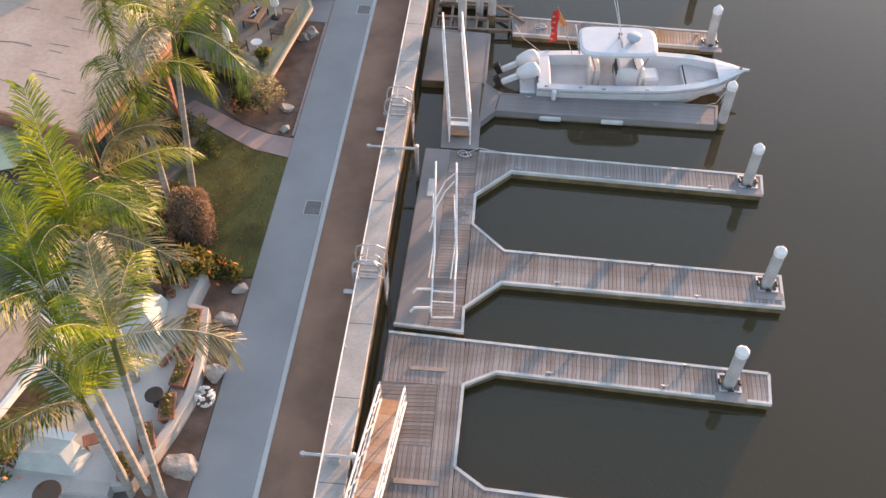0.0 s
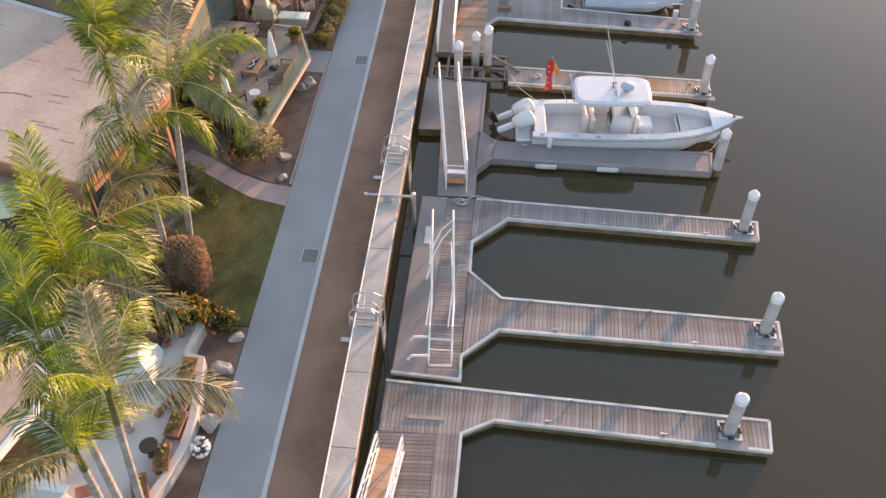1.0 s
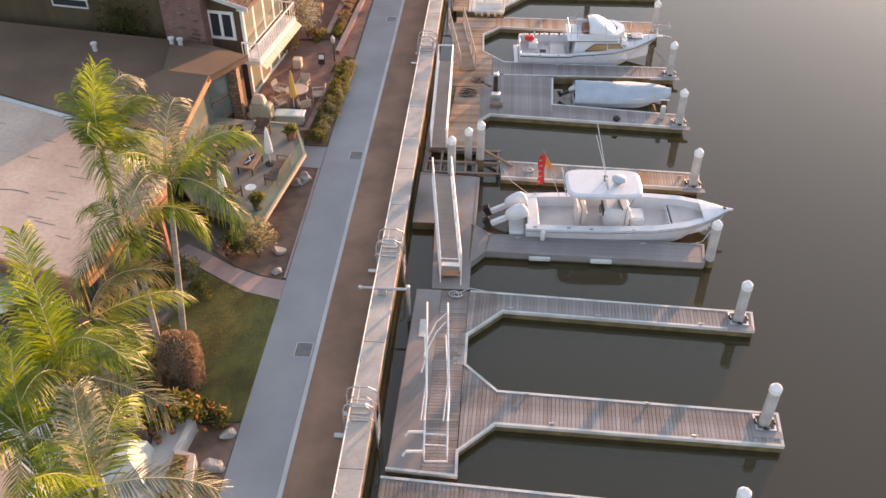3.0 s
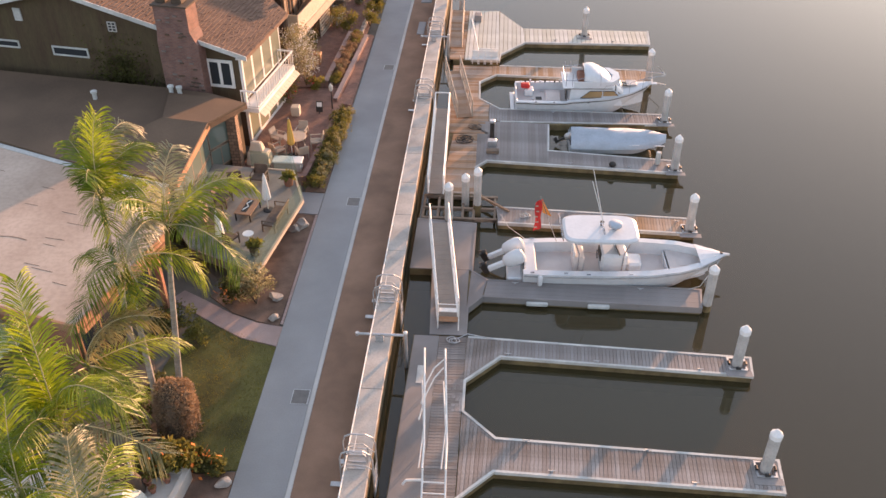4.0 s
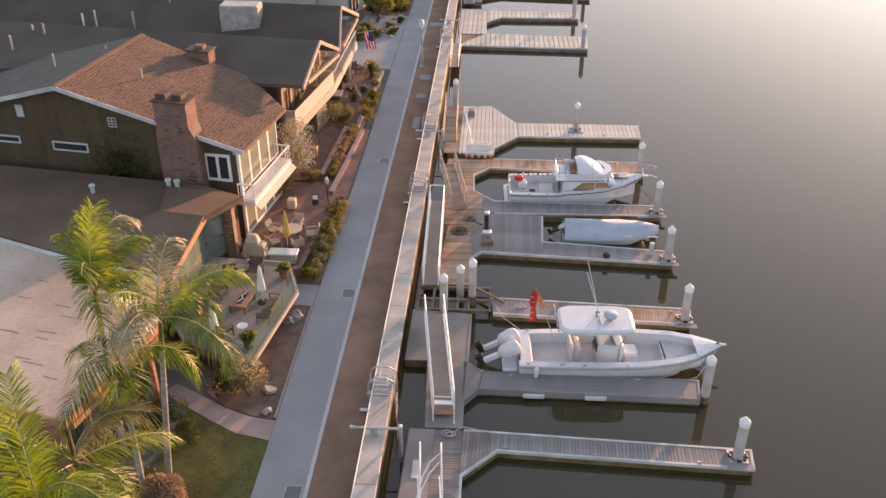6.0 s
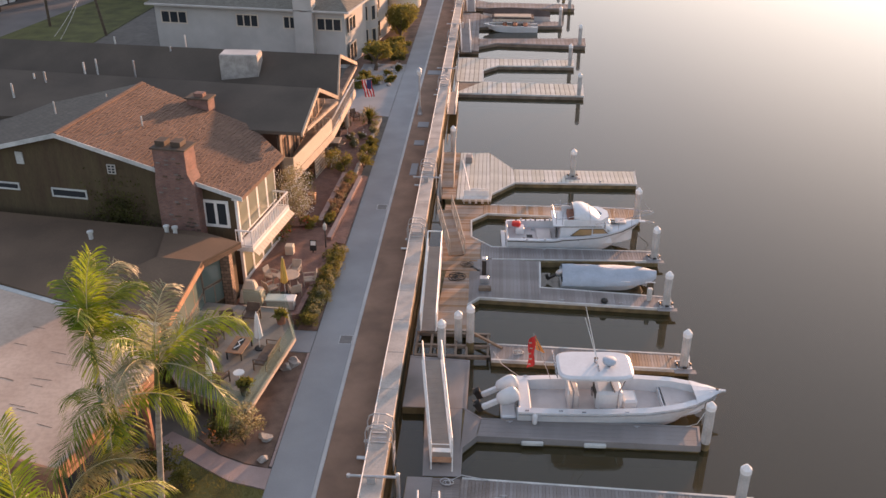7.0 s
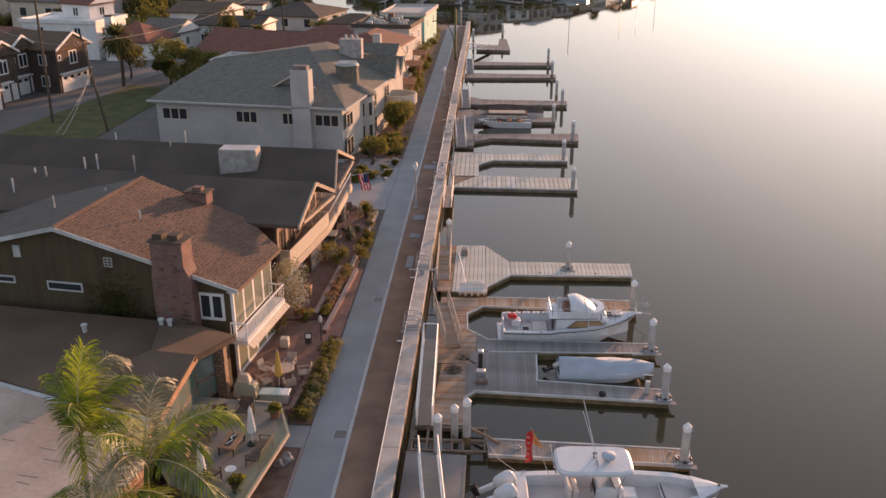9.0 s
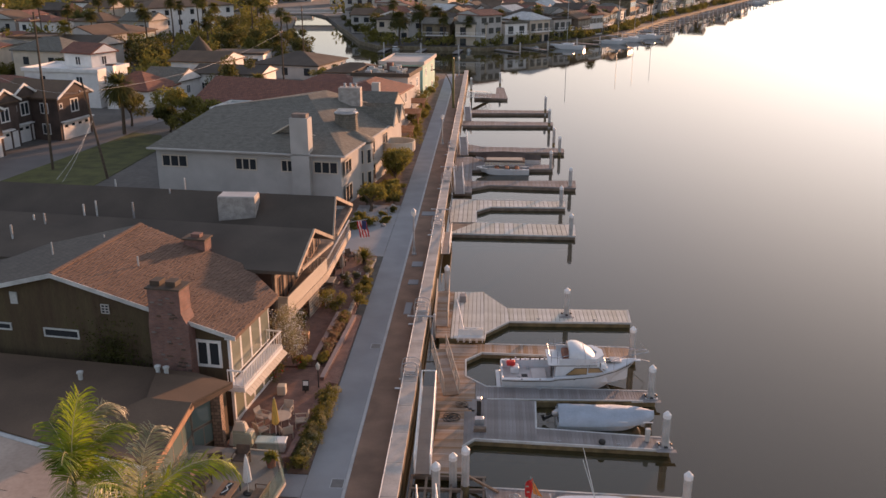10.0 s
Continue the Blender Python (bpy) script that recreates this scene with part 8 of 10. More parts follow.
for i, (x, y) in enumerate(((-11.1, 18.75), (-11.35, 19.05), (-10.75, 19.2))):
    p = thing("flower_pot", "small terracotta pot with a seedling", "pot", (x, y, TZ), "small pots")
    part("pot", lathe(bmesh.new(), (x, y, TZ), [(0.09, 0), (0.13, 0.2), (0.15, 0.2), (0.15, 0.25), (0.11, 0.25)], 12), "terracotta", p)
    part("plant", leaves([Vector((x, y, TZ + 0.25)) for _ in range(16)], 0.16, i), "leafl", p)
# canvas-covered furniture and awnings
cv = thing("covered_lounge", "garden lounge under a pale green-white canvas cover", "furniture", (-12.2, 17.6, TZ))
bm = bmesh.new()
prism(bm, [(-12.9, 16.7), (-11.0, 16.9), (-11.2, 18.5), (-12.7, 18.7)], TZ, TZ + 0.5, [(-12.8, 16.8), (-11.1, 17.0), (-11.3, 18.4), (-12.6, 18.6)])
prism(bm, [(-12.8, 16.8), (-11.1, 17.0), (-11.3, 18.4), (-12.6, 18.6)], TZ + 0.501, TZ + 0.95, [(-12.4, 17.3), (-11.55, 17.4), (-11.7, 18.1), (-12.3, 18.2)])
part("cover", bm, "bluecloth", cv)
cv = thing("covered_lounge", "low garden seat under a folded pale canvas", "furniture", (-13.0, 12.6, TZ))
bm = bmesh.new()
prism(bm, [(-14.0, 11.8), (-12.0, 11.7), (-11.8, 12.5), (-13.6, 13.2)], TZ, TZ + 0.75, [(-13.6, 12.0), (-12.4, 12.0), (-12.2, 12.5), (-13.3, 12.9)])
part("cover", bm, "bluecloth", cv)
part("fold", slab(bmesh.new(), [(-13.9, 12.6, TZ + 0.72), (-12.2, 12.45, TZ + 0.80), (-12.1, 12.7, TZ + 0.84), (-13.7, 12.95, TZ + 0.80)], 0.05), "white", cv)
ch = thing("wooden_stool", "reddish wooden folding stool on the terrace", "stool", (-11.75, 12.75, TZ), rz=25, local=True)
part("seat", boxes((-0.3, 0.3, -0.2, 0.2, 0.42, 0.46)), "terracotta", ch)
for x in (-0.26, 0.22):
    for y in (-0.17, 0.13):
        part("leg", boxes((x, x + 0.05, y, y + 0.05, 0, 0.42)), "terracotta", ch)
tb = thing("round_table", "round dark glass garden table", "table", (-12.34, 10.8, TZ))
part("tabletop", lathe(bmesh.new(), (-12.34, 10.8, TZ), [(0.4, 0.68), (0.42, 0.70), (0.4, 0.73)], 24), "tinted", tb)
part("pedestal", lathe(bmesh.new(), (-12.34, 10.8, TZ), [(0.2, 0), (0.04, 0.08), (0.04, 0.68)], 12), "galv", tb)
aw = thing("patio_roof", "sloping pale canvas patio roof with a white edge", "awning", (-16, 15, TZ))
part("canvas", slab(bmesh.new(), [(-13.43, 15.75, 2.6), (-14.35, 12.5, 2.6), (-18.5, 12.6, 3.0), (-17.6, 17.4, 3.0), (-15.2, 16.7, 2.8)], 0.08), "pinkroof", aw, "weathered beige canvas")
for k in range(3):
    part("canvas_seam", tube(bmesh.new(), [(-14.1 - 0.9 * k, 15.7 + 0.25 * k, 2.66 + 0.09 * k), (-14.9 - 0.9 * k, 12.7, 2.67 + 0.09 * k)], 0.025, 5), "timber", aw)
part("edge_board", edge_rail(bmesh.new(), [(-15.2, 16.75), (-13.40, 15.8), (-14.33, 12.45)], 0.14, 2.36, 2.66), "white", aw, "broad white edge board")
for x, y in ((-13.6, 15.5), (-14.35, 12.9)):
    part("post", boxes((x - 0.06, x + 0.06, y - 0.06, y + 0.06, TZ, 2.4)), "timber", aw)
lg = thing("low_bench", "long brown cushioned bench under the patio roof", "bench", (-14.5, 13.6, TZ))
part("seat", box(bmesh.new(), -1.0, 1.0, -0.3, 0.3, TZ, TZ + 0.42, 0.04, Matrix.Translation((-14.6, 13.7, 0)) @ Matrix.Rotation(radians(58), 4, "Z")), "terracotta", lg)
solo("kettle_grill", lathe(bmesh.new(), (-12.6, 20.4, 0.5), [(0.05, 0.35), (0.5, 0.55), (0.62, 0.8), (0.5, 1.05), (0.1, 1.2)], 20), "black", "large dark round cover beside the fountain", "grill", smooth=True)
sl = thing("wood_stairs", "brown slatted wooden stairs beside the low house", "stairs", (-18.5, 23.2, 0.5))
for k in range(6):
    part("tread", box(bmesh.new(), -1.6, 1.6, -0.14, 0.14, 1.0 + 0.17 * k, 1.05 + 0.17 * k, 0.0, Matrix.Translation((-18.6, 22.0 + 0.33 * k, 0)) @ Matrix.Rotation(radians(-14), 4, "Z")), "timber", sl)
gu = thing("garden_umbrella", "pale green open garden umbrella by the house", "umbrella", (-19.2, 24.2, 0.5))
part("canopy", lathe(bmesh.new(), (-19.2, 24.2, 2.45), [(1.50, 0), (1.52, 0.02), (0.9, 0.30), (0.06, 0.62), (0.05, 0.60), (0.88, 0.27), (1.48, 0.0)], 8), "greencloth", gu, "open pale green canvas canopy")
part("pole", tube(bmesh.new(), [(-19.2, 24.2, 0.5), (-19.2, 24.2, 3.02)], 0.03, 8), "whitemetal", gu)

# ---- furniture ----
def armchair(label, x, y, z, rz, mat="brownchair", cushion=None, w=0.7):
    c = thing("patio_chair", label, "chair", (x, y, z), "patio chairs", rz=rz, local=True)
    part("seat", boxes((-w / 2, w / 2, -0.3, 0.32, 0.30, 0.40), bevel=0.02), cushion or mat, c)
    part("backrest", box(bmesh.new(), -w / 2, w / 2, -0.03, 0.03, 0, 0.5, 0.02, Matrix.Translation((0, 0.32, 0.38)) @ Matrix.Rotation(radians(-14), 4, "X")), cushion or mat, c)
    for s in (-1, 1):
        part("armrest", boxes((s * w / 2 - 0.03, s * w / 2 + 0.03, -0.32, 0.34, 0.58, 0.62), bevel=0.01), mat, c)
        for yy in (-0.30, 0.30):
            part("leg", boxes((s * w / 2 - 0.025, s * w / 2 + 0.025, yy - 0.025, yy + 0.025, 0, 0.58)), mat, c)
    return c


PZ = 1.60
armchair("brown framed patio chair with dark cushions", -12.7, 36.6, PZ, 20)
armchair("brown framed patio chair with dark cushions", -11.7, 37.4, PZ, -5)
armchair("brown framed patio chair with dark cushions", -13.0, 35.4, PZ, 80)
armchair("wide brown patio settee with dark cushions", -12.9, 33.6, PZ, 100, w=1.3)
armchair("wide brown patio settee beside the glass railing", -10.15, 34.0, PZ, -98, w=1.7)
armchair("brown patio chair near the patio corner", -11.9, 32.2, PZ, 150)
tb = thing("fire_table", "low wooden fire table with a white centrepiece", "table", (-11.6, 34.6, PZ), rz=-8, local=True)
part("tabletop", boxes((-0.42, 0.42, -0.7, 0.7, 0.40, 0.46), bevel=0.01), "orangewood", tb)
part("tray", boxes((-0.14, 0.14, -0.5, 0.5, 0.461, 0.475)), "black", tb)
part("glow_logs", tubes([[(-0.08, -0.4, 0.5), (0.1, -0.1, 0.52), (-0.08, 0.15, 0.5), (0.08, 0.4, 0.52)]], 0.03, 6), "white", tb, "white driftwood centrepiece")
for x in (-0.38, 0.33):
    for y in (-0.66, 0.61):
        part("leg", boxes((x, x + 0.05, y, y + 0.05, 0, 0.40)), "black", tb)


def closed_umbrella(label, x, y, z, h, mat):
    u = thing("closed_umbrella", label, "umbrella", (x, y, z), "closed umbrellas")
    part("base", lathe(bmesh.new(), (x, y, z), [(0.25, 0), (0.25, 0.05), (0.05, 0.09)], 14), "black", u)
    part("pole", tube(bmesh.new(), [(x, y, z), (x, y, z + h)], 0.025, 8), "whitemetal", u)
    prof = [(0.06, h * 0.28), (0.17, h * 0.33), (0.13, h * 0.6), (0.06, h * 0.92), (0.02, h * 0.98)]
    bm = bmesh.new()
    rings = [[bm.verts.new((x + r * (1 + 0.25 * (k % 2)) * math.cos(k * math.pi / 8), y + r * (1 + 0.25 * (k % 2)) * math.sin(k * math.pi / 8), z + hh)) for k in range(16)] for r, hh in prof]
    for a, b in zip(rings, rings[1:]):
        for k in range(16):
            bm.faces.new((a[k], a[(k + 1) % 16], b[(k + 1) % 16], b[k]))
    part("canopy", bm, mat, u)


closed_umbrella("closed white patio umbrella", -10.73, 35.0, PZ, 2.05, "white")
closed_umbrella("closed white patio umbrella", -12.15, 31.9, PZ, 2.05, "white")
closed_umbrella("closed yellow patio umbrella at the round table", -11.02, 41.74, 0.7, 2.3, "yellow")
for x, y in ((-10.5, 31.4), (-10.2, 37.3)):
    p = thing("potted_plant", "grassy yellow-green plant in a dark pot", "plant", (x, y, PZ), "patio plants")
    part("pot", lathe(bmesh.new(), (x, y, PZ), [(0.20, 0), (0.27, 0.5), (0.29, 0.5), (0.29, 0.56)], 14), "siding" if x < -10.3 else "terracotta", p)
    part("plant", leaves([Vector((x + random.uniform(-0.2, 0.2), y + random.uniform(-0.2, 0.2), PZ + 0.55)) for _ in range(150)], 0.3, 4), "leafl", p)
wt = thing("side_table", "small white iron side table", "table", (-11.0, 32.3, PZ))
part("tabletop", lathe(bmesh.new(), (-11.0, 32.3, PZ), [(0.25, 0.48), (0.26, 0.5), (0.25, 0.52)], 16), "white", wt)
part("pedestal", lathe(bmesh.new(), (-11.0, 32.3, PZ), [(0.18, 0), (0.03, 0.05), (0.03, 0.48)], 10), "white", wt)

# brick patio of the wood house
solo("brick_patio", prism(bmesh.new(), [(-13.5, 39.5), (-9.75, 39.2), (-9.1, 47.2), (-9.6, 50.2), (-13.2, 49.8)], 0.3, 0.70), "pavebrick", "reddish brick patio beside the wood house", "patio", "structure", uv=True)
pw = thing("garden_wall", "low brick planter wall round the patio", "wall", (-9.6, 43, 0.5))
part("wall", edge_rail(bmesh.new(), [(-10.2, 39.1), (-9.85, 39.2), (-9.2, 47.0)], 0.28, 0.4, 1.05), "brick", pw, uv=True)
solo("planting_bed", prism(bmesh.new(), [(-9.7, 38.4), (-8.66, 38.4), (-8.66, 47.2), (-9.0, 47.2)], 0.3, 0.56), "soil", "soil bed beside the promenade", "soil", "structure")
for k in range(36):
    y = 38.75 + 0.46 * (k // 2)
    shrub("hedge_shrub", "low green and cream hedge shrub along the promenade", (-9.42 + 0.05 * (y - 38.7) + (0.42 if k % 2 else 0.0), y, 0.55), (0.42, 0.45, 0.40), ("leafl", "leafp", "leaf", "leafl")[k * 7 % 4], 330, 0.085, 60 + k, "yellow" if k % 5 == 0 else None, "promenade hedge")
bq = thing("barbecue", "covered pale grey barbecue", "barbecue", (-12.6, 40.9, 0.7))
bm = prism(bmesh.new(), [(-13.3, 40.5), (-12.0, 40.35), (-11.9, 41.2), (-13.2, 41.35)], 0.7, 1.5, [(-13.15, 40.6), (-12.05, 40.45), (-12.0, 41.1), (-13.1, 41.25)])
prism(bm, [(-13.1, 40.6), (-12.3, 40.5), (-12.25, 41.1), (-13.05, 41.2)], 1.501, 2.0, [(-12.95, 40.75), (-12.45, 40.7), (-12.4, 41.0), (-12.9, 41.05)])
bmesh.ops.bevel(bm, geom=bm.edges[:], offset=0.06, segments=2, affect="EDGES")
part("cover", bm, "cream", bq, "pale fitted cover")
sp = thing("spa_bench", "long white storage bench on the patio", "bench", (-10.9, 40.3, 0.7))
part("body", boxes((-11.65, -10.2, 40.0, 40.6, 0.7, 1.22), bevel=0.03), "stucco", sp)
part("lid", boxes((-11.72, -10.12, 39.95, 40.66, 1.222, 1.32), bevel=0.03), "white", sp)
tb = thing("round_table", "round pale patio table", "table", (-11.0, 42.6, 0.7))
part("tabletop", lathe(bmesh.new(), (-11.0, 42.6, 0.7), [(0.6, 0.68), (0.64, 0.70), (0.62, 0.73), (0.03, 0.735)], 28), "beige", tb)
for k in range(4):
    a = k * math.pi / 2 + 0.4
    part("leg", tube(bmesh.new(), [(-11.0 + 0.5 * math.cos(a), 42.6 + 0.5 * math.sin(a), 0.7), (-11.0 + 0.45 * math.cos(a), 42.6 + 0.45 * math.sin(a), 1.38)], 0.025, 6), "beige", tb)
for k in range(5):
    a = k * 1.2566 + 0.2
    armchair("beige sling patio chair round the table", -11.0 + 1.15 * math.cos(a), 42.6 + 1.15 * math.sin(a), 0.7, math.degrees(a) - 90, "beige", w=0.55)
gl = thing("garden_lamp", "dark garden lamp post with a pale lantern", "garden lamp", (-9.75, 47.4, 0.7))
part("post", lathe(bmesh.new(), (-9.75, 47.4, 0.65), [(0.06, 0), (0.035, 0.2), (0.03, 1.2)], 10), "black", gl)
part("lantern", lathe(bmesh.new(), (-9.75, 47.4, 1.85), [(0.06, 0), (0.12, 0.1), (0.13, 0.32), (0.02, 0.5)], 8), "fascia", gl)
sg = thing("notice_board", "small dark notice board with a white panel", "sign", (-10.4, 46.7, 0.7))
part("board", box(bmesh.new(), -0.2, 0.2, -0.02, 0.02, 0.1, 0.75, 0.0, Matrix.Translation((-10.4, 46.7, 0.7)) @ Matrix.Rotation(radians(-15), 4, "X")), "black", sg)
part("panel", box(bmesh.new(), -0.15, 0.15, -0.035, -0.025, 0.42, 0.68, 0.0, Matrix.Translation((-10.4, 46.7, 0.7)) @ Matrix.Rotation(radians(-15), 4, "X")), "white", sg)
part("stake", boxes((-10.43, -10.37, 46.67, 46.73, 0.7, 0.95)), "black", sg)
solo("patio_pot", boxes((-12.0, -11.5, 46.2, 46.7, 0.7, 1.3), bevel=0.04), "cream", "square cream planter block", "planter")
shrub("flowering_tree", "tall airy shrub with white blossoms beside the sunroom", (-11.95, 50.6, 0.6), (1.5, 1.8, 2.3), "leafp", 1900, 0.10, 91)
pts = cloud((-11.95, 50.6, 2.8), (1.5, 1.8, 2.3), 1500, 93, 0.75)
solo("blossom", leaves(pts, 0.085, 94), "white", "white blossoms scattered over the tall shrub", "blossom")
shrub("green_shrub", "red flowering shrub under the balcony", (-12.6, 48.4, 0.6), (0.8, 0.9, 0.9), "leaf", 420, 0.13, 92, "red")

# yards further on
solo("brick_patio", prism(bmesh.new(), [(-13.0, 50.3), (-9.3, 50.5), (-9.2, 72), (-13.1, 73.5)], 0.3, 0.62), "pavebrick", "brick paved yard below the long balcony", "patio", "structure", uv=True)
solo("brick_bed", prism(bmesh.new(), [(-9.55, 48.2), (-8.70, 48.0), (-8.68, 58.6), (-9.0, 58.8)], 0.3, 0.66), "pavebrick", "red brick strip beside the promenade", "paving", "structure", uv=True)
pw = thing("garden_wall", "low brick wall with a sunlit coping in the yard", "wall", (-10.4, 54, 0.5), "yard walls")
part("wall", edge_rail(bmesh.new(), [(-10.63, 50.4), (-10.24, 58.2)], 0.26, 0.4, 1.05), "brick", pw, uv=True)
part("coping", edge_rail(bmesh.new(), [(-10.63, 50.36), (-10.24, 58.24)], 0.32, 1.051, 1.10), "pinkpath", pw)
pw = thing("garden_wall", "low brick wall beside the promenade bed", "wall", (-9.3, 53, 0.5), "yard walls")
part("wall", edge_rail(bmesh.new(), [(-9.70, 48.3), (-9.10, 58.0)], 0.22, 0.4, 0.92), "brick", pw, uv=True)
part("coping", edge_rail(bmesh.new(), [(-9.70, 48.26), (-9.10, 58.04)], 0.28, 0.921, 0.96), "pinkpath", pw)
pw = thing("garden_wall", "pale stone edging of the far yard", "wall", (-9.6, 64, 0.5), "yard walls")
for k in range(22):
    y = 58.9 + 0.55 * k
    part("stone", boxes((-9.75 + 0.02 * k, -9.50 + 0.02 * k, y, y + 0.50, 0.5, 0.86 + 0.05 * (k % 3)), bevel=0.04), "rock", pw)
rnd = random.Random(17)
for k in range(20):
    y = 50.6 + k * 0.39
    shrub("yard_hedge", "twiggy pale hedge between the brick walls", (-10.15 + (y - 50.6) * 0.055 + rnd.uniform(-0.06, 0.06), y, 0.6), (0.42, 0.38, 0.42), rnd.choice(("leafp", "leafl", "leafr")), 260, 0.09, 200 + k, None, "yard hedge")
for k, (x, y, r, h, mat, lab, fl) in enumerate((
        (-11.2, 60.2, 0.95, 0.95, "leafl", "rounded shrub covered with yellow flowers", "yellow"), (-10.5, 59.6, 0.7, 0.7, "leafl", "rounded shrub covered with yellow flowers", "yellow"),
        (-9.2, 60.4, 0.72, 0.62, "leafl", "dense yellow-green yard shrub", None), (-9.15, 62.4, 0.70, 0.6, "leafl", "dense yellow-green yard shrub", None), (-9.1, 64.0, 0.5, 0.45, "leaf", "low green yard shrub", None),
        (-9.1, 65.4, 0.45, 0.4, "leafl", "low green yard shrub", None), (-9.3, 67.2, 0.55, 0.5, "leafp", "pale low yard shrub beside the edging", None), (-12.6, 58.6, 0.8, 0.8, "leafr", "rusty shrub below the balcony", None),
        (-12.7, 56.6, 0.6, 0.7, "leaf", "dark shrub below the balcony", None), (-11.4, 50.0, 0.5, 0.5, "leafl", "low shrub beside the flowering tree", "red"), (-10.9, 65.8, 0.35, 0.35, "leafp", "small pale potted shrub", "white"),
        (-10.5, 64.6, 0.3, 0.35, "leafp", "small pale potted shrub", "white"), (-10.2, 66.4, 0.3, 0.3, "leafp", "small pale potted shrub", "white"))):
    shrub("yard_shrub", lab, (x, y, 0.6), (r, r, h), mat, 520, 0.11, 240 + k, fl, "yard shrubs")
for k, (x, y, r) in enumerate(((-10.0, 70.0, 1.25), (-12.2, 69.2, 0.9))):
    p = thing("spiky_plant", "large spiky green garden plant", "plant", (x, y, 0.6), "spiky plants")
    bm, rn = bmesh.new(), random.Random(k)
    for q in range(170):
        a, e = rn.uniform(0, 6.283), rn.uniform(0.1, 1.4)
        d = Vector((math.cos(a) * math.cos(e), math.sin(a) * math.cos(e), math.sin(e)))
        sd2 = Vector((-math.sin(a), math.cos(a), 0)) * 0.035
        b0, mid, tip = Vector((x, y, 1.0)), Vector((x, y, 1.0)) + d * r * 0.6, Vector((x, y, 1.0)) + d * r * rn.uniform(0.8, 1.1) - Vector((0, 0, 0.25 * r * math.cos(e)))
        v = [bm.verts.new(w) for w in (b0 - sd2 * 0.6, b0 + sd2 * 0.6, mid + sd2, mid - sd2, tip)]
        bm.faces.new((v[0], v[1], v[2], v[3]))
        bm.faces.new((v[3], v[2], v[4]))
    part("leaves", bm, "leafl", p)
    part("stem", lathe(bmesh.new(), (x, y, 0.55), [(0.18, 0), (0.14, 0.5)], 8), "bark2", p)
tb = thing("wooden_counter", "brown wooden garden counter with a pale top", "counter", (-12.0, 63.6, 0.62))
part("body", boxes((-12.7, -11.5, 63.1, 64.2, 0.62, 1.45), bevel=0.02), "timber", tb)
part("top", boxes((-12.8, -11.4, 63.0, 64.3, 1.451, 1.52), bevel=0.02), "beige", tb, "pale worn top")
solo("planter_box", boxes((-12.05, -11.55, 53.6, 54.2, 0.6, 1.35), bevel=0.03), "orangewood", "square wooden planter block in the yard", "planter")
rnd = random.Random(23)
for k in range(10):
    x, y = rnd.uniform(-12.6, -10.6), rnd.uniform(60.5, 72)
    armchair("pale garden chair in the brick yard", x, y, 0.62, rnd.uniform(0, 360), rnd.choice(("beige", "white", "brownchair")), w=0.55)
for x, y in ((-11.6, 63.5), (-11.9, 68.8)):
    tb = thing("garden_table", "round dark garden table in the yard", "table", (x, y, 0.62), "yard tables")
    part("tabletop", lathe(bmesh.new(), (x, y, 0.62), [(0.55, 0.68), (0.58, 0.7), (0.55, 0.74)], 20), "brownchair", tb)
    part("pedestal", lathe(bmesh.new(), (x, y, 0.62), [(0.3, 0), (0.05, 0.08), (0.05, 0.68)], 12), "brownchair", tb)
closed_umbrella("closed pinkish garden umbrella in the yard", -11.4, 67.0, 0.62, 2.4, "pinkroof")
closed_umbrella("closed white garden umbrella in the yard", -11.9, 70.4, 0.62, 2.4, "white")
# flag on the house pole
fg = thing("house_flag", "red and white striped flag on a thin pole", "flag", (-11.3, 71.1, 3.9))
part("pole", tube(bmesh.new(), [(-11.34, 71.05, 3.9), (-9.85, 71.5, 4.05)], 0.03, 6), "fascia", fg)
for k in range(7):
    bm = bmesh.new()
    rows = [[bm.verts.new((-10.75 + 0.11 * (k + q) + 0.045 * j + 0.03 * math.sin(1.7 * j + k), 71.22 + 0.03 * (k + q) + 0.05 * math.sin(2.1 * j + k), 3.97 - 0.21 * j)) for j in range(8)] for q in (0, 1)]
    for j in range(7):
        bm.faces.new((rows[0][j], rows[1][j], rows[1][j + 1], rows[0][j + 1]))
    part("stripe", bm, "red" if k % 2 == 0 else "white", fg)
part("canton", boxes((-10.3, -9.92, 71.30, 71.33, 3.2, 3.96)), "bluepaint", fg, "dark blue flag corner")
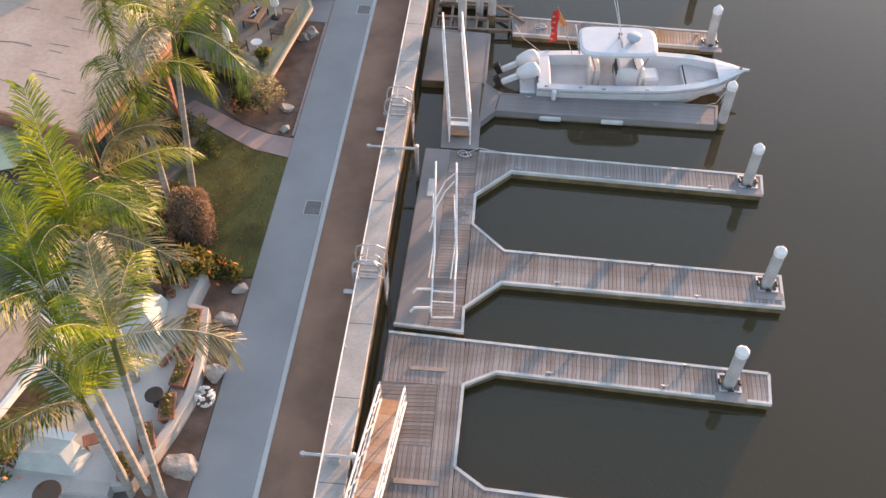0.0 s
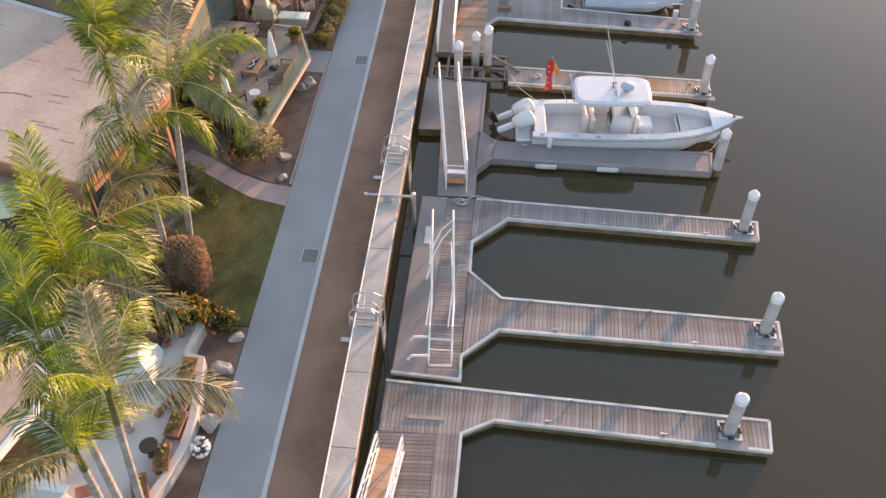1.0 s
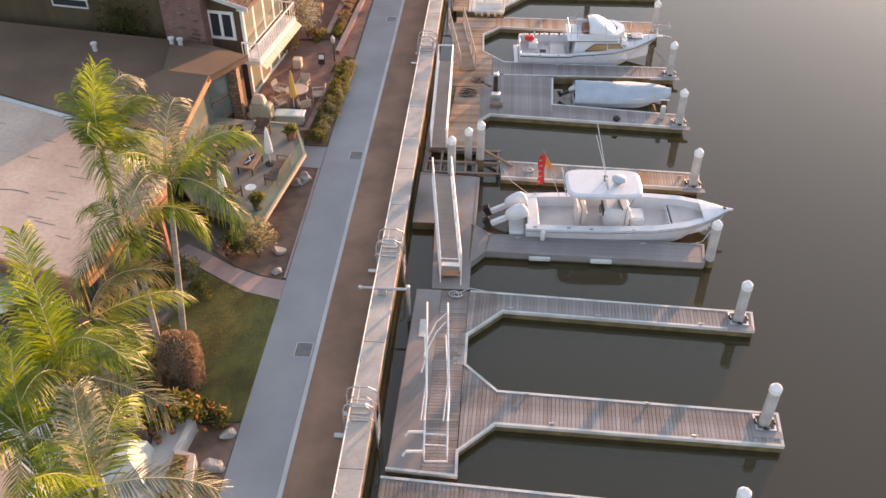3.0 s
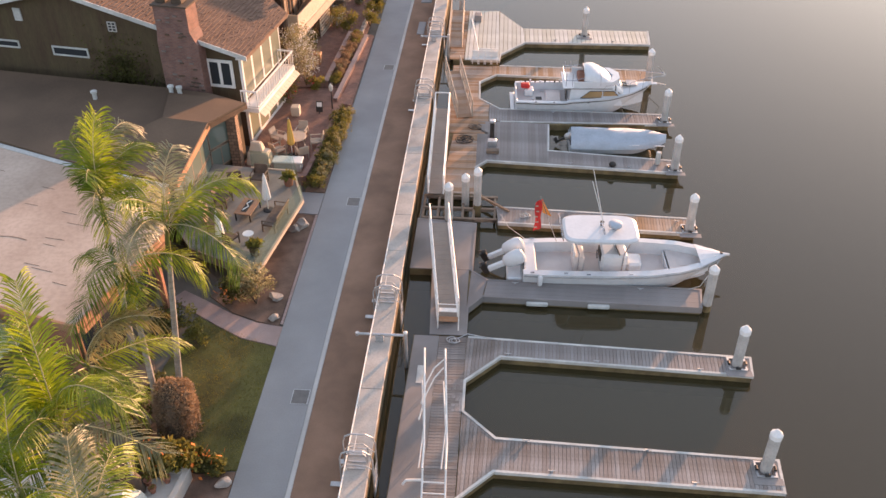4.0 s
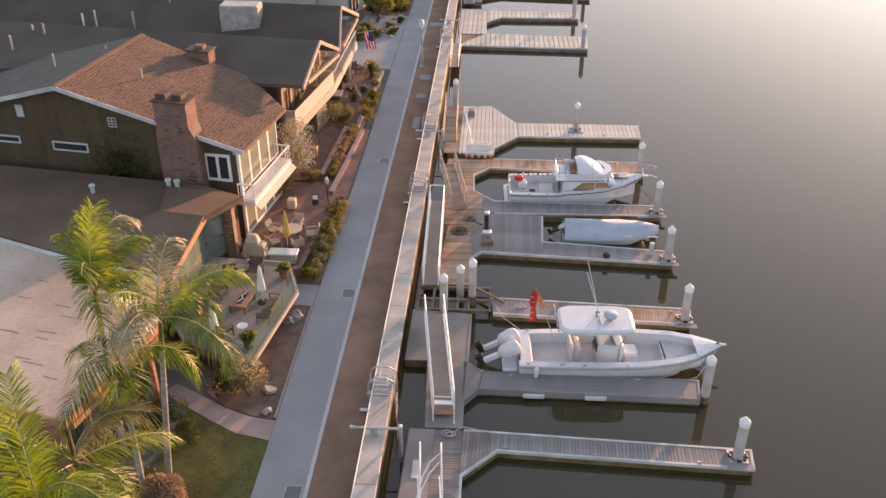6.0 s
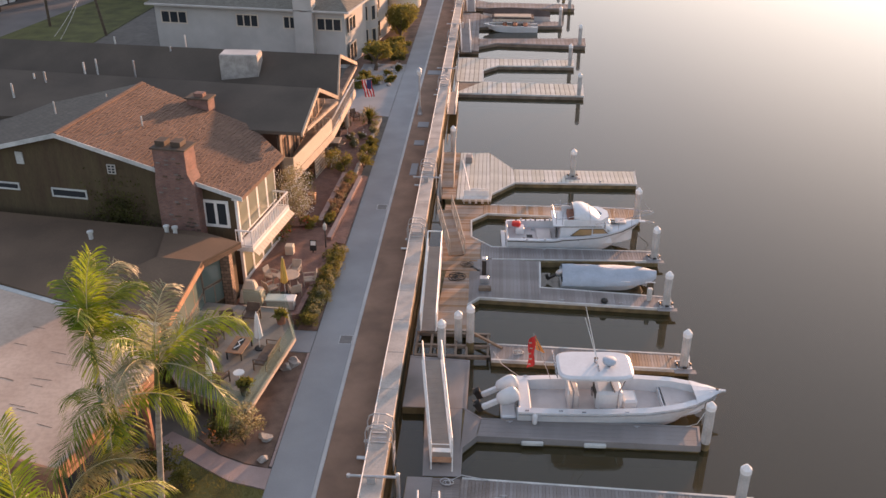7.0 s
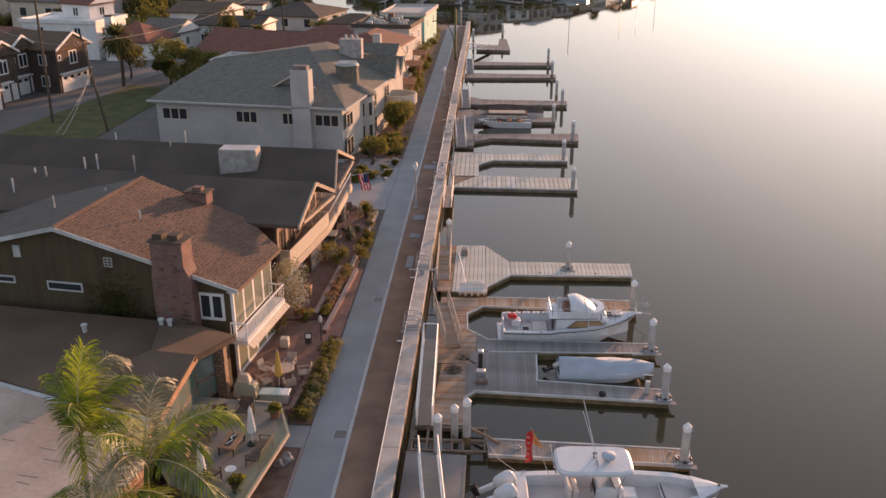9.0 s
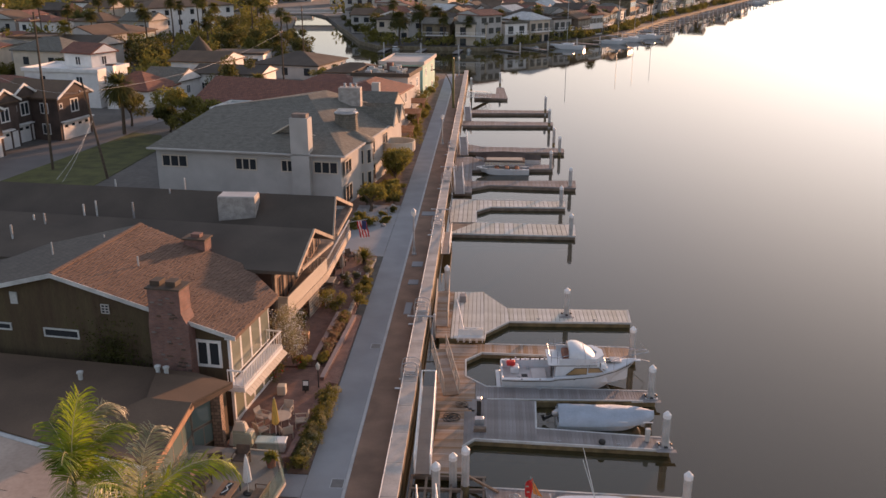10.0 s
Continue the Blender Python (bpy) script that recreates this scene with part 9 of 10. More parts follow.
# gardens in front of the stucco house and beyond
for k in range(24):
    y = 100 + k * 3.4 + rnd.uniform(-1, 1)
    r = rnd.uniform(0.7, 1.5)
    shrub("front_shrub", rnd.choice(("bushy green shrub in a front garden", "yellow-green shrub in a front garden")), (rnd.uniform(-11.4, -9.3), y, 0.5), (r, r, r * rnd.uniform(0.7, 1.2)), rnd.choice(("leaf", "leafl", "leafl")), 520, 0.2, 400 + k, None, "front garden shrubs")
for k, (x, y, r) in enumerate(((-9.4, 88.6, 0.8), (-9.5, 90.2, 0.9), (-9.6, 91.9, 1.0), (-9.7, 93.6, 1.0), (-10.6, 92.4, 0.9), (-11.4, 90.6, 0.8), (-10.5, 94.6, 0.9), (-11.6, 93.2, 0.9), (-12.2, 88.4, 0.7), (-12.0, 82.2, 0.7), (-11.0, 81.3, 0.6), (-12.4, 80.2, 0.8), (-9.2, 86.0, 0.35), (-10.0, 84.2, 0.35), (-9.6, 82.4, 0.4))):
    shrub("front_shrub", "low sunlit shrub in the stucco house garden" if r > 0.5 else "small clipped shrub among pale stones", (x, y, 0.5), (r, r, r * 0.8), "leafl" if k % 4 else "leaf", int(420 * r) + 160, 0.2, 440 + k, None, "stucco house shrubs")
for k in range(26):
    x, y = rnd.uniform(-12.2, -9.1), rnd.uniform(80.8, 87.6)
    rock(x, y, 0.50, rnd.uniform(0.14, 0.34), 700 + k, "pale rounded garden stone", 0.7, "rock")
tree("rounded yellow-green tree beside the promenade", (-10.2, 97.8, 0.5), 1.2, (2.0, 2.0, 1.9), "leafl", 31, 8000, 0.22)
tree("small green garden tree by the stucco house", (-11.5, 86.2, 0.5), 1.0, (1.3, 1.3, 1.1), "leafl", 32, 2600, 0.20)
solo("garden_ground", prism(bmesh.new(), [(-14.5, 74), (-8.66, 74), (-8.66, 192), (-14.5, 192)], 0.2, 0.492), "soil", "planted front gardens beside the promenade", "soil", "structure")
solo("driveway", prism(bmesh.new(), [(-13, 73.4), (-8.66, 72.2), (-8.66, 88.5), (-13, 88.5)], 0.2, 0.505), "walk", "pale concrete forecourt beside the promenade", "pavement", "structure")
solo("side_path", prism(bmesh.new(), [(-9.9, 36.45), (-8.66, 36.4), (-8.66, 38.35), (-10.2, 38.4)], 0.2, 0.503), "walk", "pale concrete side path to the patio", "path", "structure")

# ---- the town behind and the far shore ----
def hip_roof(bm, w, d, h, ridge, kind, o=0.45, t=0.22):
    """Roof over a w x d box with eaves at h: hip, gable (ends east and west), front (ends north and south) or flat with a parapet."""
    x, y = w / 2 + o, d / 2 + o
    if kind == "flat":
        box(bm, -x + 0.3, x - 0.3, -y + 0.3, y - 0.3, h, h + 0.18)
        edge_rail(bm, [(-x + 0.25, -y + 0.25), (x - 0.25, -y + 0.25), (x - 0.25, y - 0.25), (-x + 0.25, y - 0.25)], 0.24, h - 0.1, h + 0.5, True)
        return bm
    base = [bm.verts.new(p) for p in ((-x, -y, h - t), (x, -y, h - t), (x, y, h - t), (-x, y, h - t))]
    lo = [bm.verts.new((v.co.x, v.co.y, h)) for v in base]
    bm.faces.new(base[::-1])
    for k in range(4):
        bm.faces.new((base[k], base[(k + 1) % 4], lo[(k + 1) % 4], lo[k]))
    if kind == "front":
        r0, r1 = bm.verts.new((0, -y, h + ridge)), bm.verts.new((0, y, h + ridge))
        fs = ((lo[0], lo[1], r0), (lo[1], lo[2], r1, r0), (lo[2], lo[3], r1), (lo[3], lo[0], r0, r1))
    else:
        c = 0.0 if kind == "gable" else min(x, y) * 0.9
        if kind == "hip" and d > w:
            r0, r1 = bm.verts.new((0, -y + c, h + ridge)), bm.verts.new((0, y - c, h + ridge))
            fs = ((lo[0], lo[1], r0), (lo[1], lo[2], r1, r0), (lo[2], lo[3], r1), (lo[3], lo[0], r0, r1))
        else:
            r0, r1 = bm.verts.new((-x + c, 0, h + ridge)), bm.verts.new((x - c, 0, h + ridge))
            fs = ((lo[0], lo[1], r1, r0), (lo[1], lo[2], r1), (lo[2], lo[3], r0, r1), (lo[3], lo[0], r0))
    for f in fs:
        bm.faces.new(f)
    return bm


def gable_wall(bm, w, d, h, ridge, kind):
    """House body with its gable triangles, so that only the slopes are roof."""
    box(bm, -w / 2, w / 2, -d / 2, d / 2, 0, h - 0.02)
    o = 0.47
    if kind == "gable":
        for s in (-1, 1):
            vs = [bm.verts.new(p) for p in ((s * (w / 2 + o), -d / 2, h + 0.01), (s * (w / 2 + o), d / 2, h + 0.01), (s * (w / 2 + o), 0, h + ridge * 0.86))]
            bm.faces.new(vs)
    if kind == "front":
        for s in (-1, 1):
            vs = [bm.verts.new(p) for p in ((-w / 2, s * (d / 2 + o), h + 0.01), (w / 2, s * (d / 2 + o), h + 0.01), (0, s * (d / 2 + o), h + ridge * 0.86))]
            bm.faces.new(vs)
    return bm


BUILT = []       # plan circles already taken by houses
TILED = ("greyshingle", "shingle", "redtile")


def far_house(label, x, y, w, d, h, rz, wall, roof, ridge=1.8, kind="gable", cols=3, floors=2, group="town houses", chimney=False, near=False, balcony=False, side=True, ww=1.3):
    """A house in its own axes: w across, d deep, eaves at h; windows on the south and east sides."""
    b = thing("town_house", label, "house", (x, y, 0.45), group, rz=rz, local=True)
    BUILT.append((x, y, 0.5 * math.hypot(w, d)))
    part("wall", gable_wall(bmesh.new(), w, d, h, ridge, kind), wall, b)
    part("roof", hip_roof(bmesh.new(), w, d, h, ridge, kind), roof, b, uv=roof in TILED)
    step = (h - 0.2) / max(1, floors)

    def opening(p, q, z0, z1):
        if near:
            window(b, p, q, z0, z1, 2, 1, "white", "glass", 0.11)
        else:
            m, n = along(p, q)
            part("window", box(bmesh.new(), 0, n, 0.0, 0.06, z0, z1, m=m), "glass", b)
    for fl in range(floors):
        z0 = fl * step + (0.25 if balcony else 0.85)
        z1 = min(fl * step + 2.35, h - 0.3)
        for k in range(cols):
            u = -w / 2 + w * (k + 0.5) / cols
            opening((u - ww / 2, -d / 2 - 0.01), (u + ww / 2, -d / 2 - 0.01), z0, z1)
        if side:
            n = max(1, int(d / 4.5))
            for k in range(n):
                v = -d / 2 + d * (k + 0.5) / n
                opening((w / 2 + 0.01, v + ww * 0.45), (w / 2 + 0.01, v - ww * 0.45), fl * step + 0.85, z1)
        if balcony and fl > 0:
            bal = part("balcony", boxes((-w / 2 + 0.3, w / 2 - 0.3, -d / 2 - 1.5, -d / 2 - 0.02, fl * step - 0.05, fl * step + 0.16)), "white", b)
            part("balcony_rail", boxes((-w / 2 + 0.3, w / 2 - 0.3, -d / 2 - 1.5, -d / 2 - 1.44, fl * step + 0.95, fl * step + 1.05), *[(-w / 2 + 0.35 + q * (w - 0.8) / 12, -w / 2 + 0.42 + q * (w - 0.8) / 12, -d / 2 - 1.5, -d / 2 - 1.45, fl * step + 0.17, fl * step + 0.94) for q in range(13)]), "white", bal)
    if chimney:
        part("chimney", boxes((-0.5, 0.5, d * 0.2, d * 0.2 + 0.8, h - 0.3, h + ridge + 0.9)), chimney if isinstance(chimney, str) else "brick", b, uv=True)
    return b


def townhouse(x, y, d, h, ridge, w=9.0, rz=-13.0, double=True):
    """A dark brown townhouse: gabled street front to the east with white trim, garage door and windows."""
    b = far_house("dark brown townhouse with white gables and a white garage door", x, y, w, d, h, rz, "brownhouse", "darkroof", ridge, "gable", 2, 2, "brown townhouses", near=True, side=False)
    e, q = w / 2 + 0.49, d / 2 + 0.47
    bm = bmesh.new()
    for s in (-1, 1):
        vs = [bm.verts.new(p) for p in ((e, s * q, h - 0.22), (e, s * q, h + 0.10), (e, 0, h + ridge + 0.10), (e, 0, h + ridge - 0.22))]
        r = bmesh.ops.extrude_face_region(bm, geom=[bm.faces.new(vs)])
        bmesh.ops.translate(bm, vec=(0.12, 0, 0), verts=[g for g in r["geom"] if isinstance(g, bmesh.types.BMVert)])
    part("barge_board", bm, "white", b, "white gable boards")
    g0, g1 = (-d / 2 + 0.5, d / 2 - 0.5) if double else (-d / 2 + 0.6, 0.6)
    g = part("garage_door", boxes((w / 2, w / 2 + 0.06, g0, g1, 0.05, 2.35)), "white", b, "white panelled garage door")
    n = 4 if double else 2
    for k in range(n):
        c = g0 + (g1 - g0) * (k + 0.5) / n
        part("garage_pane", boxes((w / 2 + 0.06, w / 2 + 0.08, c - 0.32, c + 0.32, 1.75, 2.12)), "glass", g)
    part("door_canopy", boxes((w / 2, w / 2 + 0.7, g0 - 0.3, g1 + 0.3, 2.5, 2.68)), "white", b, "white ledge over the garage")
    if not double:
        part("front_door", boxes((w / 2, w / 2 + 0.05, 1.0, d / 2 - 0.4, 0.05, 2.2)), "white", b)
    window(b, (w / 2 + 0.01, 0.95), (w / 2 + 0.01, -0.75), 3.6, 5.5, 2, 1, "white", "glass", 0.18)
    window(b, (w / 2 + 0.01, -d / 2 + 1.0), (w / 2 + 0.01, -d / 2 + 0.3), 4.4, 5.2, 1, 1, "white", "glass", 0.14)


# row along the promenade beyond the stucco house
far_house("cream house with a long red tile roof", -29.5, 128, 22, 12, 4.6, -20, "cream", "redtile", 3.0, "gable", 3, 1, near=True)
far_house("flat pale roof behind the stucco house", -27, 116.5, 17, 6, 5.2, -9, "stucco", "fascia", 0.4, "flat", 2, 1)
far_house("brown tiled house with timber balconies", -17.0, 131, 9, 13, 5.6, -9, "stucco", "redtile", 1.8, "hip", 2, 2, near=True, balcony=True)
far_house("stucco house with an arched front and a flat cluttered roof", -16.2, 146, 9, 9, 6.4, -8, "stucco", "greyroof", 0.5, "flat", 2, 2, near=True, chimney=True)
far_house("small cream house with a brown tile roof", -26.0, 151, 10, 7, 4.2, -8, "cream", "redtile", 1.3, "hip", 3, 1, near=True)
far_house("teal house with a flat pale roof edge", -14.2, 164, 7.5, 13, 6.4, -6, "teal", "stucco", 0.5, "flat", 2, 2, near=True)
far_house("cream house with a steep twin gable", -14.8, 116.0, 6, 6, 5.8, -9, "cream", "greyshingle", 2.0, "gable", 2, 2, chimney="stucco", near=True)
far_house("white house with an arched entrance", -47, 166, 13, 8, 4.0, -8, "white", "greyroof", 1.2, "gable", 3, 1, near=True)
far_house("large dark-roofed house near the canal", -40, 192, 15, 15, 3.0, -14, "stucco", "greyroof", 2.0, "hip", 3, 1)
far_house("low stucco house with a dark roof", -25, 172, 10, 8, 3.6, -8, "stucco", "darkroof", 1.4, "hip", 3, 1)
far_house("white house with a shallow brown roof", -57, 182, 11, 10, 4.4, -12, "white", "darkroof", 1.6, "gable", 3, 1)
rnd = random.Random(5)
for k in range(34):
    x, y = rnd.uniform(-19.6, -13.0), rnd.uniform(142.2, 149.6)
    s = rnd.uniform(0.15, 0.5)
    solo("roof_box", boxes((x - s, x + s, y - s * 0.7, y + s * 0.7, 6.9, 7.05 + s * 1.4), bevel=0.02), rnd.choice(("stucco", "galv", "fascia", "cream")), "small roof vent on the flat roof", "roof vent", group="roof vents")
for k, y in enumerate((117, 131, 141)):
    pg = thing("pergola", "brown slatted garden pergola beside the promenade", "pergola", (-11.2, y, 0.5), "pergolas")
    for sx in (-12.6, -9.9):
        for sy in (y - 1.8, y + 1.8):
            part("post", boxes((sx - 0.1, sx + 0.1, sy - 0.1, sy + 0.1, 0.45, 3.0)), "orangewood", pg)
    for q in range(9):
        part("slat", boxes((-12.9, -9.6, y - 2.1 + 0.5 * q, y - 1.95 + 0.5 * q, 3.0, 3.18)), "orangewood", pg)

# back street
solo("street", prism(bmesh.new(), [(-63.2, 60), (-55.5, 60), (-51.5, 128), (-40, 200), (-47, 200), (-57, 135), (-62.5, 108)], 0.2, 0.50), "asphalt", "grey back street and driveways", "road", "structure")
solo("back_lawn", prism(bmesh.new(), [(-57.5, 84), (-44.5, 76), (-43.5, 116), (-46.5, 124), (-51.3, 126)], 0.2, 0.51), "backlawn", "green lawn beside the back street", "lawn", "structure")
townhouse(-62.6, 123.9, 6.8, 6.0, 2.0)
townhouse(-68.0, 120.3, 4.7, 6.3, 1.7, double=False)
townhouse(-67.9, 114.8, 4.9, 6.3, 1.7, double=False)
townhouse(-67.0, 107.5, 6.8, 6.0, 2.0)
townhouse(-69.0, 99.5, 6.8, 6.0, 2.0)
# white villa with red roofs
far_house("long white two-storey villa block", -71.0, 152.5, 14, 9, 6.0, -10, "white", "white", 0.4, "flat", 2, 2, "villa blocks", near=True)
far_house("white upper villa wing with a red tile gable", -69.6, 155.5, 6.5, 5.5, 8.6, -24, "white", "redtile", 1.5, "gable", 1, 3, "villa blocks", near=True)
far_house("low white villa wing with a broad red tile roof", -60.0, 152.5, 9, 9, 3.0, -14, "white", "redtile", 2.6, "hip", 2, 1, "villa blocks", near=True)
far_house("white villa wing with a red tile roof edge", -79.5, 146, 9, 7, 4.2, -10, "white", "redtile", 1.4, "hip", 2, 1, "villa blocks", near=True)
tw = thing("villa_tower", "tapered white villa chimney tower", "tower", (-63.0, 147.4, 0.45))
part("shaft", prism(bmesh.new(), [(-63.6, 146.4), (-61.7, 146.2), (-61.7, 148.0), (-63.6, 148.2)], 0.4, 7.6, [(-63.2, 146.7), (-62.0, 146.6), (-62.0, 147.7), (-63.2, 147.8)]), "white", tw)
part("cap", boxes((-63.3, -61.9, 146.6, 147.8, 7.601, 7.8)), "redtile", tw)
far_house("small white house with a grey gable roof", -57.2, 160, 7, 8, 3.3, -14, "white", "greyshingle", 2.1, "gable", 2, 1, near=True)
tu = thing("town_house", "white round-towered house with a conical grey roof", "house", (-64, 199, 0.45), "town houses")
part("wall", lathe(bmesh.new(), (-64, 199, 0.4), [(3.1, 0), (3.1, 3.2)], 20), "white", tu)
part("roof", lathe(bmesh.new(), (-64, 199, 0.4), [(3.5, 3.1), (3.5, 3.3), (1.9, 5.4), (0.05, 7.6)], 20), "greyroof", tu)
part("wing", boxes((-60.9, -49, 196, 204, 0.4, 4.2)), "white", tu)
part("wing_roof", boxes((-61.0, -48.7, 195.6, 204.4, 4.201, 4.6)), "greyroof", tu)
for k in range(4):
    part("window", boxes((-60 + 2.8 * k, -58.6 + 2.8 * k, 195.95, 196.0, 1.4, 3.3)), "glass", tu)
mo = far_house("modern brown house with tall pale windows", -95.5, 227, 18, 13, 6.2, -8, "stone", "darkroof", 1.8, "hip", 0, 0)
for u0, u1 in ((-2.2, 1.6), (5.6, 8.8)):
    window(mo, (u0, -6.51), (u1, -6.51), 0.6, 5.6, 3, 2, "fascia", "paleblue", 0.12)
window(mo, (9.01, 5.5), (9.01, -5.5), 0.6, 5.6, 5, 1, "fascia", "paleblue", 0.12)
far_house("large white three-storey house with small dark windows", -97, 286, 30, 14, 9.2, 48, "white", "darkroof", 2.0, "hip", 7, 3)
lw = far_house("white house with wide openings under a red tile roof", -124, 233, 13, 10, 3.9, 30, "white", "redtile", 1.6, "hip", 3, 1, ww=2.6)
rnd = random.Random(41)
walls, roofs = ("white", "stucco", "cream", "stucco", "stucco", "brownhouse"), ("greyroof", "redtile", "darkroof", "greyshingle", "darkroof", "greyroof")
TOWN = [("two-storey town house with pale walls", 2), ("town house with a low roof", 1), ("stucco town house with dark windows", 2)]
for y in (172, 188, 206, 222, 240, 258, 276, 294, 314):
    for k in range(11):
        x = -84 - k * 14.5 - rnd.uniform(0, 4) - (y - 172) * 0.12
        if x < -0.60 * y - 6:
            continue
        if (abs(x + 95) < 22 and abs(y - 228) < 17) or (abs(x + 97) < 24 and abs(y - 284) < 20) or (abs(x + 122) < 16 and abs(y - 232) < 14):
            continue
        lab, fl = rnd.choice(TOWN)
        far_house(lab, x, y + rnd.uniform(-3, 3), rnd.uniform(8.5, 12), rnd.uniform(8, 11), 3.2 * fl + rnd.uniform(0, 0.8), -10 + rnd.uniform(-8, 8), rnd.choice(walls), rnd.choice(roofs), rnd.uniform(1.2, 2.4), rnd.choice(("hip", "gable", "flat", "front", "hip")), rnd.choice((2, 3)), fl, side=False)
for k in range(60):
    x, y = rnd.uniform(-330, -90), rnd.uniform(335, 520)
    if abs(x / y + 0.2) < 0.045 and y < 470:
        continue
    far_house("distant town house among trees", x, y, rnd.uniform(10, 15), rnd.uniform(9, 13), rnd.uniform(4, 8), rnd.uniform(-14, 10), rnd.choice(walls), rnd.choice(roofs), rnd.uniform(1.2, 2.4), rnd.choice(("hip", "gable", "flat")), 2, 1, side=False)

# trees: a few kinds, each repeated at other sizes and turns
tree("large rounded yellow-green tree by the back street", (-41.2, 121.5, 0.5), 1.2, (4.0, 3.6, 3.2), "leafl", 51, 9000, 0.34)
tree("rounded dark green tree by the back street", (-46.0, 126.5, 0.5), 1.2, (2.2, 2.2, 1.9), "leaf", 54, 7000, 0.34)
tree("dark green leafy street tree", (-53.5, 131, 0.5), 2.2, (2.6, 2.6, 2.2), "leaf", 52, 3600, 0.32)
tree("dark green leafy street tree", (-46, 158, 0.5), 2.4, (3.2, 3.2, 3.0), "leaf", 53, 3600, 0.34)
KIND = [tree(l, (0, 0, 0), 2.2, (3.3, 3.3, 2.9), m, 600 + k, 2600, 0.46, "town trees", 2) for k, (l, m) in enumerate((("rounded dark green town tree", "leaf"), ("bushy town tree with yellow-green leaves", "leafl"), ("broad dark green town tree", "leaf"), ("olive green town tree", "leaf")))]
used = [False] * 4


def plant(x, y, z, s, turn, k):
    m = Matrix.Translation((x, y, z)) @ Matrix.Rotation(turn, 4, "Z") @ Matrix.Diagonal((s, s, s * 0.9, 1))
    if used[k]:
        copy_thing(KIND[k], m)
    else:
        KIND[k].matrix_basis, used[k] = m, True


for k in range(120):
    y = 168 + 340 * rnd.random() ** 1.3
    x = rnd.uniform(-0.56 * y - 4, -74 - (y - 168) * 0.14)
    if abs(x / y + 0.2) < 0.04 and y > 240:
        continue
    plant(x, y, 0.42, rnd.uniform(0.55, 1.15), rnd.uniform(0, 6), k % 4)
for x, y, s in ((-75, 165, 0.9), (-80, 170, 1.0), (-70, 172, 0.9), (-62, 170, 0.8), (-66, 178, 0.9), (-53, 174, 0.8), (-50, 178, 0.7), (-72, 190, 1.1), (-76, 200, 1.2), (-70, 210, 1.1), (-58, 216, 1.0), (-52, 226, 1.0), (-64, 224, 1.1), (-60, 236, 1.0), (-70, 244, 1.2), (-66, 256, 1.0), (-76, 266, 1.1), (-80, 278, 1.0), (-30, 160, 0.6), (-34, 168, 0.6), (-21, 158, 0.5), (-33, 178, 0.8), (-31, 182, 0.7), (-47, 204, 1.0), (-44, 214, 0.9), (-50, 236, 0.8), (-52, 247, 0.8)):
    plant(x, y, 0.42, s, x, int(-x) % 4)
bm = bmesh.new()
for k in range(1050):
    if k >= 700:
        x, y = rnd.uniform(-175, -58), rnd.uniform(166, 330)
    elif k % 3:
        x, y = rnd.uniform(-330, -95), rnd.uniform(300, 560)
    else:
        x, y = rnd.uniform(-60, 330), rnd.uniform(290, 900)
        if y < 325 + max(0, x + 30) * 2.2:
            continue
    if (abs(x / y + 0.2) < 0.035 and 235 < y < 470) or x > -44 - (y - 166) * 0.13 and y < 330 and k >= 700:
        continue
    r, h = (rnd.uniform(1.4, 3.2), rnd.uniform(2.5, 6.5)) if k >= 700 else (rnd.uniform(2.5, 5.5), rnd.uniform(4, 9))
    if k >= 700 and any((x - a) ** 2 + (y - b) ** 2 < (c + 0.5 * r) ** 2 for a, b, c in BUILT):
        continue
    for q in cloud((x, y, h * 0.6), (r, r, h * 0.6), 90 if k < 700 else 230, k):
        d = Vector((rnd.gauss(0, 1), rnd.gauss(0, 1), rnd.gauss(0.5, 0.8))).normalized()
        s = d.orthogonal().normalized()
        w = 1.0 if k < 700 else 0.5
        bm.faces.new([bm.verts.new(p) for p in (q, q + (d * 0.7 + s * 0.5) * w, q + d * 1.4 * w, q + (d * 0.7 - s * 0.5) * w)])
solo("far_woods", bm, "leafl", "distant dark trees among the town roofs", "trees", "stuff")

# far shore across the channel
solo("far_ground", prism(bmesh.new(), [(-36.8, 263), (-30, 250), (0, 246), (15.5, 258), (30, 273), (42, 289), (69, 357), (127, 481), (230, 700), (420, 1000), (420, 1100), (-900, 1100), (-900, 420), (-110, 410), (-78, 400), (-66, 372), (-54, 327)], -2.0, 0.9), "ground", "far shore ground beyond the channel", "ground", "structure")
SHORE = [(-54, 327), (-36.8, 263), (-30, 250), (0, 246), (15.5, 258), (30, 273), (42, 289), (69, 357), (127, 481), (230, 700)]
fw = thing("far_seawall", "low concrete wall along the far shore", "seawall", (0, 246, 0.0), kind="structure")
part("wall", edge_rail(bmesh.new(), SHORE, 0.5, -1.5, 1.0), "wallface", fw)
bm = bmesh.new()
rnd = random.Random(321)
